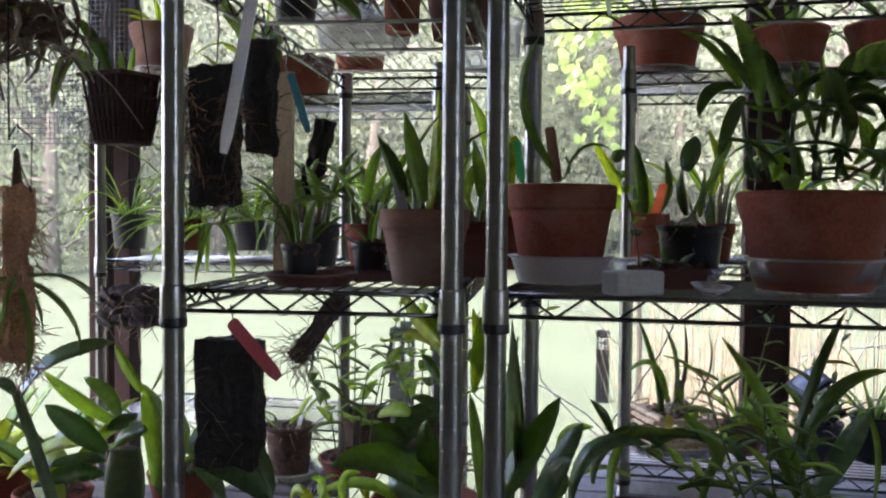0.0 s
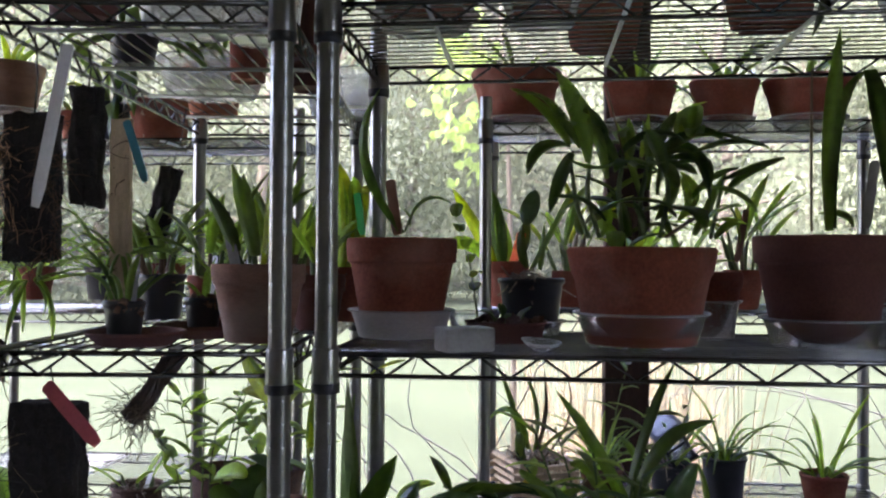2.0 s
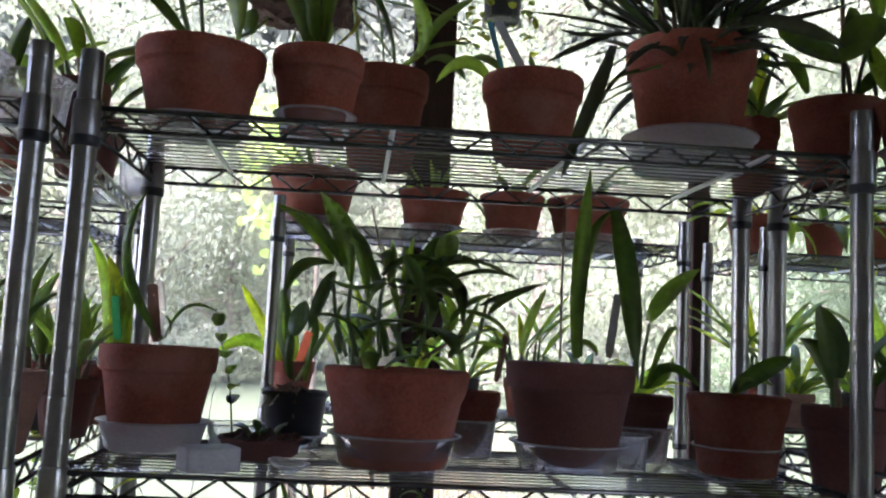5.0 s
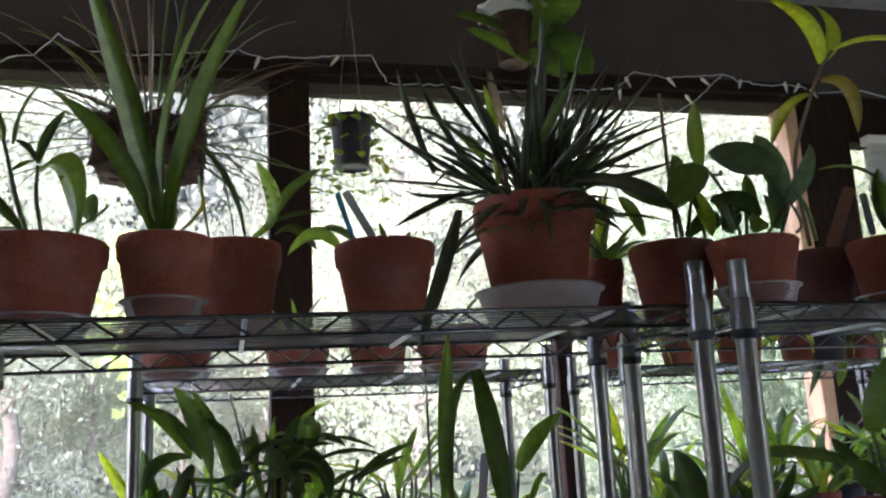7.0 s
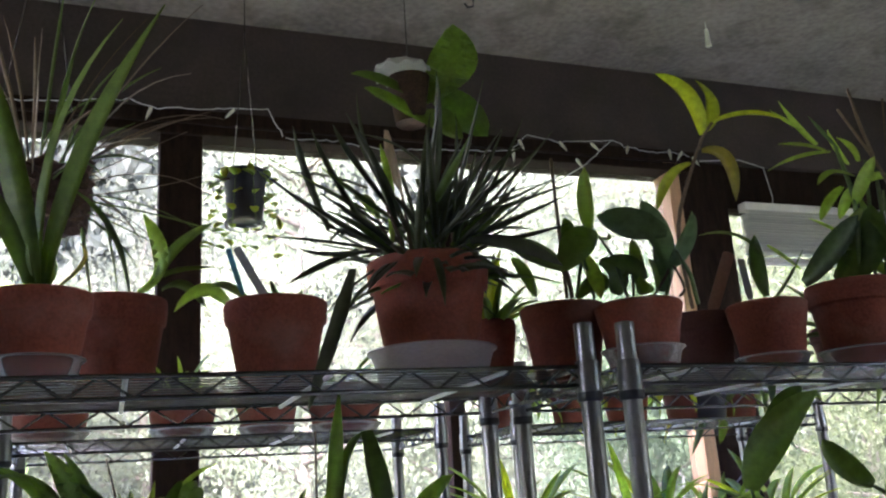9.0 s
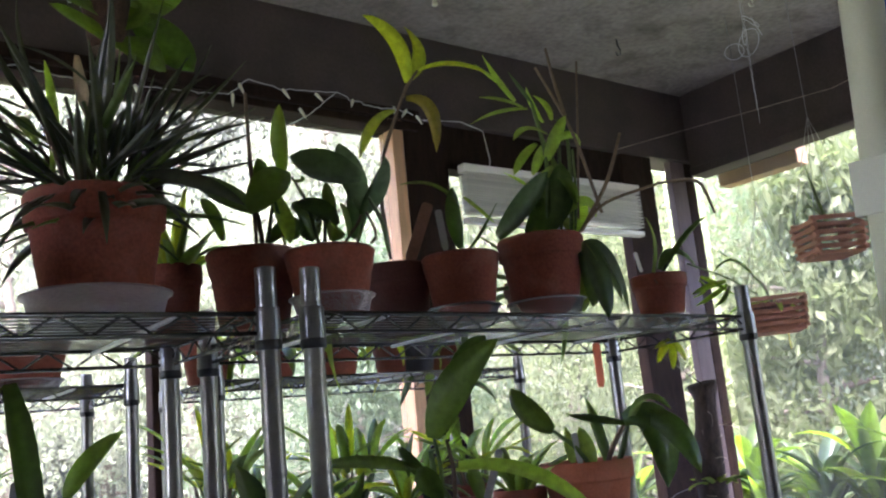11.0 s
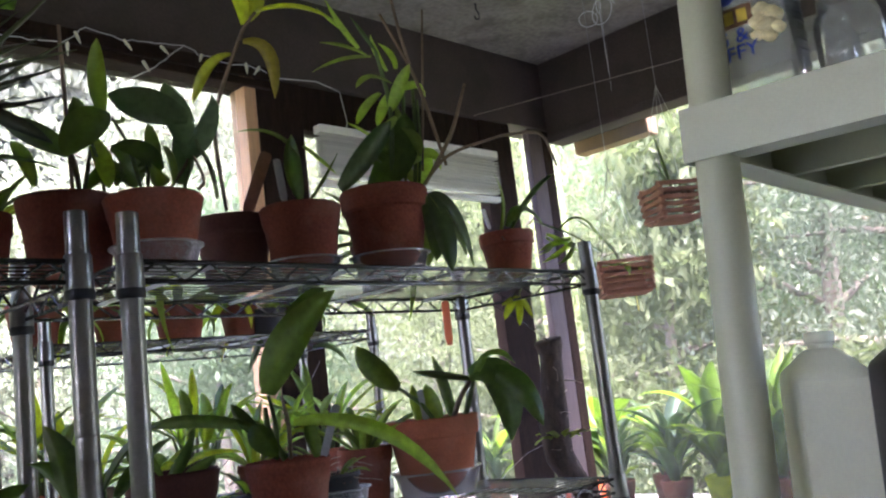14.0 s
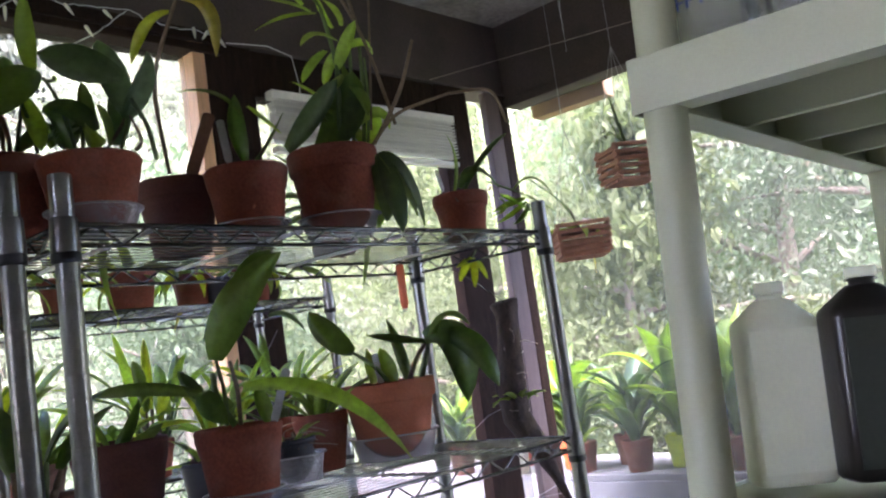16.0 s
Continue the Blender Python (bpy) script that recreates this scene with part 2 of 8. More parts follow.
SHRUB = [leafy("shrub_green", (0.094, 0.140, 0.066), (0.148, 0.226, 0.086), 0.7, 0.45, vary=0.5, patch=2.2), leafy("shrub_blue_green", (0.129, 0.152, 0.098), (0.156, 0.218, 0.121), 0.6, 0.45, vary=0.5, patch=2.0), leafy("shrub_yellow_green", (0.133, 0.160, 0.066), (0.211, 0.273, 0.094), 0.7, 0.48, vary=0.5, patch=2.4), leafy("shrub_dry", (0.164, 0.136, 0.094), (0.203, 0.172, 0.101), 0.85, 0.35)]
POPCORN = material("popcorn_print", (0.80, 0.70, 0.38), 0.5, vary=0.2, bump=0.02)
TWIG = material("grey_twigs", (0.27, 0.235, 0.225), 0.85, vary=0.3, scale=20, bump=0.3)
TRUNK = material("tree_bark", (0.16, 0.13, 0.10), 0.9, vary=0.4, scale=8, fine=60, bump=0.8)


# ---- mesh helpers ----
def mesh(name, verts, faces, mat, smooth=True):
    me = bpy.data.meshes.new(name)
    me.from_pydata([tuple(v) for v in verts], [], faces)
    me.materials.append(mat)
    if smooth:
        me.polygons.foreach_set("use_smooth", [True] * len(me.polygons))
    me.update()
    return me


def part(name, me, parent, label="", at=None):
    ob = new(name, me)
    ob.parent = parent
    if at is not None:
        ob.matrix_basis = at
    return tagged(ob, label) if label else ob


def thing(name, m, label, category, group="", kind=""):
    ob = new(name)
    ob.empty_display_size = 0.05
    ob.matrix_basis = m if isinstance(m, Matrix) else pose(*m)
    return tagged(ob, label, category, group, kind)


def solid(name, me, m, label, category, group="", kind=""):
    ob = new(name, me)
    ob.matrix_basis = m if isinstance(m, Matrix) else pose(*m)
    return tagged(ob, label, category, group, kind)


def boxes(name, spans, mat, bevel=0.004):
    """One mesh of boxes with eased edges; spans: (x0, x1, y0, y1, z0, z1)."""
    bm = bmesh.new()
    for x0, x1, y0, y1, z0, z1 in spans:
        m = Matrix.LocRotScale(((x0 + x1) / 2, (y0 + y1) / 2, (z0 + z1) / 2), None, (x1 - x0, y1 - y0, z1 - z0))
        bmesh.ops.create_cube(bm, size=1, matrix=m)
    if bevel:
        bmesh.ops.bevel(bm, geom=bm.edges[:], offset=bevel, segments=2, affect="EDGES", profile=0.5)
    me = bpy.data.meshes.new(name)
    bm.to_mesh(me)
    bm.free()
    me.materials.append(mat)
    return me


def lathe(name, profile, mat, seg=32, smooth=True, wobble=0.0, seed=0):
    """Turn (radius, height) pairs round z; a radius of 0 closes the end."""
    rng = random.Random(seed)
    a, b = rng.random() * 6, rng.random() * 6
    verts, faces, rows = [], [], []
    for r, z in profile:
        if r <= 1e-6:
            rows.append([len(verts)])
            verts.append((0, 0, z))
        else:
            rows.append(range(len(verts), len(verts) + seg))
            for k in range(seg):
                t = 2 * math.pi * k / seg
                w = r * (1 + wobble * (math.sin(2 * t + a) + 0.6 * math.sin(3 * t + b)))
                verts.append((w * math.cos(t), w * math.sin(t), z))
    for p, q in zip(rows, rows[1:]):
        for k in range(seg):
            n = (k + 1) % seg
            if len(p) == 1 and len(q) > 1:
                faces.append((p[0], q[k], q[n]))
            elif len(q) == 1 and len(p) > 1:
                faces.append((p[k], p[n], q[0]))
            elif len(p) > 1:
                faces.append((p[k], p[n], q[n], q[k]))
    return mesh(name, verts, faces, mat, smooth)


def tubes(name, lines, mat, sides=6, caps=True):
    """One mesh of round rods; lines: lists of (point, radius)."""
    verts, faces = [], []
    for line in lines:
        pts = [Vector(p) for p, _ in line]
        base = len(verts)
        for i, (p, r) in enumerate(line):
            d = (pts[min(i + 1, len(pts) - 1)] - pts[max(i - 1, 0)])
            d = d.normalized() if d.length > 1e-9 else Vector((0, 0, 1))
            u = d.cross(Vector((0, 0, 1)) if abs(d.z) < 0.95 else Vector((1, 0, 0))).normalized()
            v = d.cross(u)
            for k in range(sides):
                t = 2 * math.pi * k / sides
                verts.append(pts[i] + r * (u * math.cos(t) + v * math.sin(t)))
        for i in range(len(line) - 1):
            for k in range(sides):
                n = (k + 1) % sides
                faces.append((base + i * sides + k, base + (i + 1) * sides + k, base + (i + 1) * sides + n, base + i * sides + n))
        if caps:
            faces.append(tuple(base + k for k in range(sides)))
            faces.append(tuple(base + (len(line) - 1) * sides + k for k in reversed(range(sides))))
    return mesh(name, verts, faces, mat)


def rod(p, q, r):
    return [(p, r), (q, r)]


# ---- the porch ----
WALL_Y, EAST_X, WEST_X, SOUTH_Y = 2.358, 3.574, -3.3, -2.0
HEAD, CEIL, SILL = 2.65, 3.02, 0.5
solid("floor", boxes("floor", [(WEST_X - 0.15, EAST_X + 0.15, SOUTH_Y - 0.15, WALL_Y + 0.15, -0.15, 0)], CONCRETE, 0), (0, 0, 0), "grey concrete porch floor", "floor", kind="structure")
solid("ceiling", boxes("ceiling", [(WEST_X - 0.15, EAST_X + 0.15, SOUTH_Y - 0.15, WALL_Y + 0.15, CEIL, CEIL + 0.12)], PLASTER, 0), (0, 0, 0), "stippled grey-beige porch ceiling with water stains", "ceiling", kind="structure")
# added out of view as a reflector for the pots' fronts
solid("wall_south", boxes("wall_south", [(WEST_X, EAST_X, SOUTH_Y - 0.15, SOUTH_Y, 0, CEIL)], SIDING, 0), (0, 0, 0), "unseen pale wall added behind the porch to bounce light", "wall", kind="structure")

north = thing("wall_north", (0, WALL_Y, 0), "dark brown window wall of the porch with posts and beam", "wall", kind="structure")
part("beam", boxes("beam", [(WEST_X - 0.15, EAST_X + 0.15, 0, 0.15, HEAD + 0.05, CEIL)], BEAM), north)
part("head_trim", boxes("head_trim", [(WEST_X, 2.06, -0.022, -0.002, HEAD + 0.03, HEAD + 0.07), (WEST_X, 2.06, -0.012, 0.11, HEAD, HEAD + 0.028)], TRIM), north)
part("knee_wall", boxes("knee_wall", [(WEST_X - 0.15, EAST_X + 0.15, 0.0, 0.12, 0, SILL)], BEAM), north)
part("sill", boxes("sill", [(WEST_X, EAST_X, -0.03, 0.14, SILL + 0.002, SILL + 0.04)], TRIM), north)
for x0, x1, mat, deep in ((-1.637, -1.57, TRIM, 0.09), (-1.55, -1.496, TRIM, 0.07), (0.286, 0.403, TRIM, 0.1), (1.10, 1.15, TRIM, 0.06), (1.955, 2.002, RAWWOOD, 0.09), (2.004, 2.188, TRIM, 0.11), (3.12, 3.31, TRIM, 0.06), (3.44, 3.535, MAUVE, 0.04), (3.537, 3.60, TRIM, 0.05)):
    part("window_post", boxes("window_post", [(x0, x1, 0.005, deep, SILL + 0.04, HEAD + 0.045)], mat), north, "raw pine window post" if mat is RAWWOOD else "")
part("panel", boxes("panel", [(2.19, 3.118, 0.02, 0.1, 2.535, HEAD + 0.048)], TRIM), north)

east = thing("wall_east", (EAST_X, 0, 0), "open window wall at the end of the porch with brown beam", "wall", kind="structure")
part("beam", boxes("beam", [(0, 0.15, SOUTH_Y - 0.15, WALL_Y, HEAD + 0.02, CEIL)], BEAM), east)
part("ledge", boxes("ledge", [(-0.02, 0.10, SOUTH_Y, WALL_Y - 0.01, HEAD - 0.02, HEAD + 0.018)], BEAM), east)
part("eave_board", boxes("eave_board", [(0.16, 0.24, 1.93, 2.33, HEAD - 0.06, HEAD + 0.02)], RAWWOOD), east, "raw board under the eave")
part("knee_wall", boxes("knee_wall", [(0.0, 0.12, SOUTH_Y - 0.15, WALL_Y, 0, SILL)], BEAM), east)
for y in (-1.2, 0.05):
    part("window_post", boxes("window_post", [(0.005, 0.1, y - 0.05, y + 0.05, SILL, HEAD)], MAUVE), east)

# invented wall out of view: opening limits side light, pale panel reflects some back
west = thing("wall_west", (WEST_X, 0, 0), "unseen end wall, half closed to shape the side light", "wall", kind="structure")
part("beam", boxes("beam", [(-0.15, 0, SOUTH_Y - 0.15, WALL_Y, HEAD, CEIL)], BEAM), west)
part("knee_wall", boxes("knee_wall", [(-0.12, 0, SOUTH_Y - 0.15, WALL_Y, 0, SILL)], BEAM), west)
part("panel", boxes("panel", [(-0.1, -0.005, SOUTH_Y, 0.6, SILL, HEAD)], SIDING), west)
for y in (0.66, 2.25):
    part("window_post", boxes("window_post", [(-0.1, -0.005, y - 0.05, y + 0.05, SILL, HEAD)], TRIM), west)


def screen(name, m, w, h, label, mat=SCREEN):
    s = solid(name, boxes(name, [(0, w, -0.0006, 0.0006, 0, h)], mat, 0), m, label, "window screen", kind="structure")
    # casts no shadow, so the screen darkens the view but not the room
    s.visible_shadow = False


for k, (x0, x1) in enumerate(((WEST_X, -1.637), (-1.496, 0.286), (0.403, 1.10), (1.15, 1.955), (2.188, 3.12), (3.31, 3.44)), 1):
    screen("window_%d" % k, (x0, WALL_Y + 0.06, SILL + 0.045), x1 - x0, HEAD - SILL - 0.045, "window opening covered with grey insect screen")
for k, (y0, y1) in enumerate(((0.1, WALL_Y - 0.01), (-1.15, 0.0)), 7):
    screen("window_%d" % k, pose(EAST_X + 0.05, y0, SILL, 0, 0, 90), y1 - y0, HEAD - SILL - 0.03, "window opening covered with fine insect screen", SCREEN_FINE)


# ---- kinds of things ----
INCH = 0.0254


def post_mesh(height):
    prof, z = [(0, 0), (0.0127, 0)], 0.03
    while z < height - 0.004:
        prof += [(0.0127, z - 0.0022), (0.0127, z - 0.0010), (0.01245, z - 0.0004), (0.01245, z + 0.0004), (0.0127, z + 0.0010), (0.0127, z + 0.0022)]
        z += INCH
    prof += [(0.0127, height - 0.002), (0.0122, height), (0.0105, height + 0.0005), (0.0100, height - 0.003), (0, height - 0.003)]
    return lathe("post", prof, CHROME, 16)


POST, SHORT_POST = post_mesh(1.826), post_mesh(0.952)
SLEEVE = lathe("collar", [(0.0130, 0.004), (0.0156, 0.004), (0.0158, 0.008), (0.0150, 0.043), (0.0145, 0.045), (0.0129, 0.045)], CHROME, 20)
RING = lathe("clip", [(0.0129, -0.006), (0.0158, -0.005), (0.0162, 0.0), (0.0162, 0.004), (0.0156, 0.006), (0.0129, 0.006)], BLACK, 20)


def shelf_parts(L, D):
    """The meshes of one shelf: top rail, lower rail, the zigzag truss between them, wire, rib."""
    h, l = 0.038, 0.0145
    ring = [Vector(c) for c in ((0, 0, 0), (L, 0, 0), (L, D, 0), (0, D, 0))]

    def loop(z, r):
        return [[(ring[k % 4] + Vector((0, 0, z)), r) for k in range(5)]]

    snake = []
    for k in range(4):
        p, q = ring[k], ring[(k + 1) % 4]
        n = 2 * max(2, round((q - p).length / 0.068))
        for i in range(n):
            v = p.lerp(q, i / n)
            snake.append((Vector((v.x, v.y, h if i % 2 else l)), 0.0021))
    snake.append(snake[0])
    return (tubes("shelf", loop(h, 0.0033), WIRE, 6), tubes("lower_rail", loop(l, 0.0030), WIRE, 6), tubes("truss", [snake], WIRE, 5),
            tubes("wire", [rod((0.001, 0, 0), (L - 0.001, 0, 0), 0.0014)], WIRE_LIT, 6), tubes("rib", [rod((0, 0.001, 0), (0, D - 0.001, 0), 0.0030)], RIB, 6))


SHELF_MESHES = {}
TOP, MID, LOW = 1.732, 1.336, 0.92


def shelf_unit(m, L, D, rings, label, foot=0.0, sag=0.0):
    unit = thing("wire_shelf_unit", m, label, "shelf unit", "wire shelf units")
    if (L, D) not in SHELF_MESHES:
        SHELF_MESHES[(L, D)] = shelf_parts(L, D)
    top_me, low_me, truss_me, wire_me, rib_me = SHELF_MESHES[(L, D)]
    for x, y in ((0, 0), (L, 0), (0, D), (L, D)):
        p = part("post", SHORT_POST if foot else POST, unit, at=pose(x, y, foot))
        for z in rings:
            drop = sag * (L - x) / L if z == TOP else 0.0
            part("collar", SLEEVE, p, at=pose(0, 0, z - foot - drop))
            part("clip", RING, p, "black plastic clip", at=pose(0, 0, z - foot - drop))
    for z in rings:
        s = part("shelf", top_me, unit, at=pose(0, 0, z - sag, 0, -math.degrees(sag / L), 0) if z == TOP else pose(0, 0, z))
        part("lower_rail", low_me, s)
        part("truss", truss_me, s)
        n = 13
        for k in range(n):
            part("wire", wire_me, s, at=pose(0, D * (k + 1) / (n + 1), 0.0392))
        for k in range(4):
            part("rib", rib_me, s, at=pose(L * (k + 0.5) / 4, 0, 0.0348))
    return unit


POT_CACHE = {}


def pot_mesh(d, h, mat, style="rim"):
    key = (round(d, 3), round(h, 3), mat.name, style)
    if key not in POT_CACHE:
        r, w = d / 2, max(0.004, d * 0.04)
        if style == "rim":
            b, rb = 0.69 * r, h * 0.74
            rm = 0.90 * r
            prof = [(0, 0.0), (b - 0.004, 0), (b, 0.003), (b + (rm - b) * 0.5, rb * 0.5), (rm, rb - 0.003), (rm + 0.001, rb), (r * 0.955, rb + 0.001), (r * 0.965, rb + 0.003), (r * 0.985, h * 0.88), (r - 0.001, h - 0.004), (r - 0.002, h - 0.001), (r - w * 0.5, h), (r - w, h - 0.002), (r - w - 0.002, h * 0.85), (b, h * 0.8 - 0.001), (0, h * 0.8)]
        elif style == "plain":
            b = 0.78 * r
            prof = [(0, 0), (b - 0.002, 0), (b, 0.002), (r * 0.94, h - 0.010), (r * 0.955, h - 0.008), (r, h - 0.007), (r + 0.001, h - 0.003), (r, h), (r - 0.002, h), (r * 0.93, h - 0.004), (r * 0.9, h * 0.84), (0, h * 0.84)]
        elif style == "azalea":
            b, rb = 0.74 * r, h * 0.70
            rm = 0.90 * r
            prof = [(0, 0.0), (b - 0.004, 0), (b, 0.003), (rm, rb - 0.004), (rm + 0.0015, rb), (r * 0.94, rb + 0.003), (r * 0.97, rb + 0.012), (r, h - 0.008), (r + 0.001, h - 0.004), (r - 0.002, h), (r - w, h - 0.001), (r - w - 0.003, h * 0.85), (0, h * 0.82)]
        elif style == "dish":
            b = 0.72 * r
            prof = [(0, 0), (b, 0), (b + 0.003, 0.002), (r * 0.96, h - 0.004), (r, h - 0.003), (r, h), (r - 0.003, h), (r * 0.88, 0.006), (0, 0.005)]
        else:  # thin cup
            b = 0.82 * r
            prof = [(0, 0), (b, 0), (b + 0.002, 0.002), (b + (r - b) * 0.55, h * 0.5), (r * 0.985, h - 0.004), (r + 0.003, h - 0.002), (r + 0.004, h), (r + 0.001, h + 0.0006), (r * 0.975, h - 0.005), (b - 0.0005, 0.003), (0, 0.002)]
        POT_CACHE[key] = lathe("pot", prof, mat, 40 if d > 0.07 else 28)
    return POT_CACHE[key]


def leaf_mesh(L, W, bend, mat, shape="oval", fold=0.25, twist=0.0, thick=0.0016, n=9):
    """A leaf along +x that lifts off and bends down by the angle bend (radians); closed, thicker on its midrib."""
    verts, faces = [], []
    x = z = 0.0
    for i in range(n + 1):
        s = i / n
        a = -bend * s ** 1.3
        if i:
            x += L / n * math.cos(a)
            z += L / n * math.sin(a)
        if shape == "strap":
            w = W / 2 * min(1, 0.55 + 2.2 * s) * (1 - max(0, (s - 0.55) / 0.45) ** 2.2)
        elif shape == "lance":
            w = W / 2 * (0.30 + 0.70 * math.sin(math.pi * min(1, 0.12 + s * 0.80)) ** 0.8) * (1 - s ** 5)
        else:
            w = W / 2 * math.sin(math.pi * (0.07 + 0.93 * s)) ** 0.62 if s < 1 else 0
        w = max(w, 0.0006)
        t = thick * (1 - 0.6 * s)
        r = twist * s
        f = fold * w
        nx, nz = -math.sin(a), math.cos(a)
        for y, h in ((-w, f), (0, t), (w, f), (0, -t)):
            yy = y * math.cos(r) - h * math.sin(r)
            hh = y * math.sin(r) + h * math.cos(r)
            verts.append((x + nx * hh, yy, z + nz * hh))
    for i in range(n):
        for k in range(4):
            m = (k + 1) % 4
            faces.append((4 * i + k, 4 * i + m, 4 * i + 4 + m, 4 * i + 4 + k))
    faces += [(3, 2, 1, 0), tuple(4 * n + k for k in range(4))]
    return mesh("leaf", verts, faces, mat)


def leaf(parent, base, az, el, L, W, bend=0.6, mat=None, shape="oval", fold=0.25, twist=0.0, spin=0.0):
    """az: compass angle in degrees from +x; el: degrees above level at its base; spin: turn about its own length."""
    me = leaf_mesh(L, W, bend, mat or LEAF_MID, shape, fold, twist)
    m = Matrix.Translation(base) @ pose(0, 0, 0, 0, -el, az) @ pose(0, 0, 0, spin, 0, 0)
    return part("leaf", me, parent, at=m)


def blade(parent, base, middle, tip, W, mat=None, shape="oval", n=10):
    """A leaf that runs from base over middle to tip; it faces the light and the aisle, a little at random."""
    a, b, c = Vector(base), Vector(middle), Vector(tip)
    ctrl = b * 2 - (a + c) / 2
    rng = random.Random(round(W * 1e5) + round(c.x * 1e4) + 7 * round(c.z * 1e4))
    facing = Vector((-0.3 + rng.uniform(-0.4, 0.4), -0.75, 0.45 + rng.uniform(-0.35, 0.35))).normalized()
    wave, rim = rng.uniform(-0.25, 0.25), rng.uniform(0.12, 0.4)
    verts, faces = [], []
    for i in range(n + 1):
        s = i / n
        p = a * (1 - s) ** 2 + ctrl * (2 * s * (1 - s)) + c * s * s
        t = ((ctrl - a) * (1 - s) + (c - ctrl) * s).normalized()
        side = t.cross(facing)
        side = side.normalized() if side.length > 1e-4 else Vector((1, 0, 0))
        up = side.cross(t)
        if shape == "strap":
            w = W / 2 * min(1, 0.5 + 1.6 * s) * (1 - max(0, (s - 0.6) / 0.4) ** 2.0)
        elif shape == "lance":
            w = W / 2 * (0.25 + 0.75 * math.sin(math.pi * min(1, 0.10 + s * 0.78)) ** 0.8) * (1 - s ** 5)
        else:
            w = W / 2 * math.sin(math.pi * (0.06 + 0.94 * s)) ** 0.6 if s < 1 else 0
        w = max(w, 0.0005)
        r = wave * math.sin(3 * s)
        th = max(0.0007, min(0.002, W * 0.05)) * (1 - 0.6 * s)
        for y, h in ((-w, rim * w), (0, th), (w, rim * w), (0, -th)):
            yy, hh = y * math.cos(r) - h * math.sin(r), y * math.sin(r) + h * math.cos(r)
            verts.append(p + side * yy + up * hh)
    for i in range(n):
        for k in range(4):
            m = (k + 1) % 4
            faces.append((4 * i + k, 4 * i + m, 4 * i + 4 + m, 4 * i + 4 + k))
    faces += [(3, 2, 1, 0), tuple(4 * n + k for k in range(4))]
    return part("leaf", mesh("leaf", verts, faces, mat or LEAF_MID), parent)


def strip(parent, base, tip, W, mat, name="plant_tag"):
    """A flat plant label stuck into the pot, facing the aisle, with rounded end."""
    a, b = Vector(base), Vector(tip)
    u = (b - a).normalized()
    side = u.cross(Vector((-0.25, -0.9, 0.3))).normalized()
    nrm = side.cross(u) * 0.0008
    ln = (b - a).length
    prof = [(0, 0.30), (0.12 * ln, 0.5), (ln - 0.25 * W, 0.5), (ln - 0.08 * W, 0.40), (ln, 0.22)]
    verts, faces = [], []
    for d, w in prof:
        p = a + u * d
        verts += [p - side * w * W - nrm, p + side * w * W - nrm, p + side * w * W + nrm, p - side * w * W + nrm]
    for i in range(len(prof) - 1):
        faces += [(4 * i + k, 4 * i + (k + 1) % 4, 4 * i + 4 + (k + 1) % 4, 4 * i + 4 + k) for k in range(4)]
    faces += [(3, 2, 1, 0), tuple(4 * len(prof) - 4 + k for k in range(4))]
    return part(name, mesh(name, verts, faces, mat, False), parent)


def stem(parent, pts, r0, r1, mat=None, name="stem", swell=0.0):
    """A tapered stem through a few points; swell thickens its middle."""
    pts = [Vector(p) for p in pts]
    line, n = [], 5
    if len(pts) == 2:
        pts = [pts[0], pts[0].lerp(pts[1], 0.5), pts[1]]
    for i in range(len(pts) - 1):
        for k in range(n):
            line.append(pts[i].lerp(pts[i + 1], k / n))
    line.append(pts[-1])
    for _ in range(3):
        line = [line[0]] + [(a + 2 * b + c) / 4 for a, b, c in zip(line, line[1:], line[2:])] + [line[-1]]
    m = len(line) - 1
    out = [(p, (r0 + (r1 - r0) * i / m) * (1 + swell * math.sin(math.pi * i / m))) for i, p in enumerate(line)]
    return part(name, tubes(name, [out], mat or STEM, 7), parent)


def chips(parent, r, z, seed, mat=None, n=70):
    """Bark chips filling a pot to height z."""
    rng = random.Random(seed)
    verts, faces = [], []
    for _ in range(n):
        a, q = rng.random() * 6.283, r * math.sqrt(rng.random()) * 0.93
        c = Vector((q * math.cos(a), q * math.sin(a), z + rng.uniform(-0.003, 0.004)))
        s = rng.uniform(0.004, 0.010)
        e = Euler((rng.random() * 6, rng.random() * 6, rng.random() * 6)).to_matrix()
        b = len(verts)
        for dx, dy, dz in ((-1, -.6, -.4), (1, -.6, -.3), (1, .6, -.4), (-1, .6, -.3), (-.8, -.5, .4), (.9, -.5, .3), (.8, .5, .4), (-.9, .5, .3)):
            verts.append(c + e @ Vector((dx * s, dy * s, dz * s)))
        faces += [tuple(b + k for k in f) for f in ((0, 3, 2, 1), (4, 5, 6, 7), (0, 1, 5, 4), (1, 2, 6, 5), (2, 3, 7, 6), (3, 0, 4, 7))]
    return tagged(part("potting_bark", mesh("potting_bark", verts, faces, mat or BARK, False), parent), "coarse brown bark chips", kind="stuff")


def potted(x, y, z, d, h, label, mat=None, style="rim", turn=0, seed=0, fill=True, category="potted plant", group="potted orchids", name="potted_orchid"):
    root = thing(name, (x, y, z, 0, 0, turn), label, category, group)
    part("pot", pot_mesh(d, h, mat or TERRA, style), root)
    if fill:
        chips(root, d / 2 * 0.9, h * 0.83, seed)
    return root


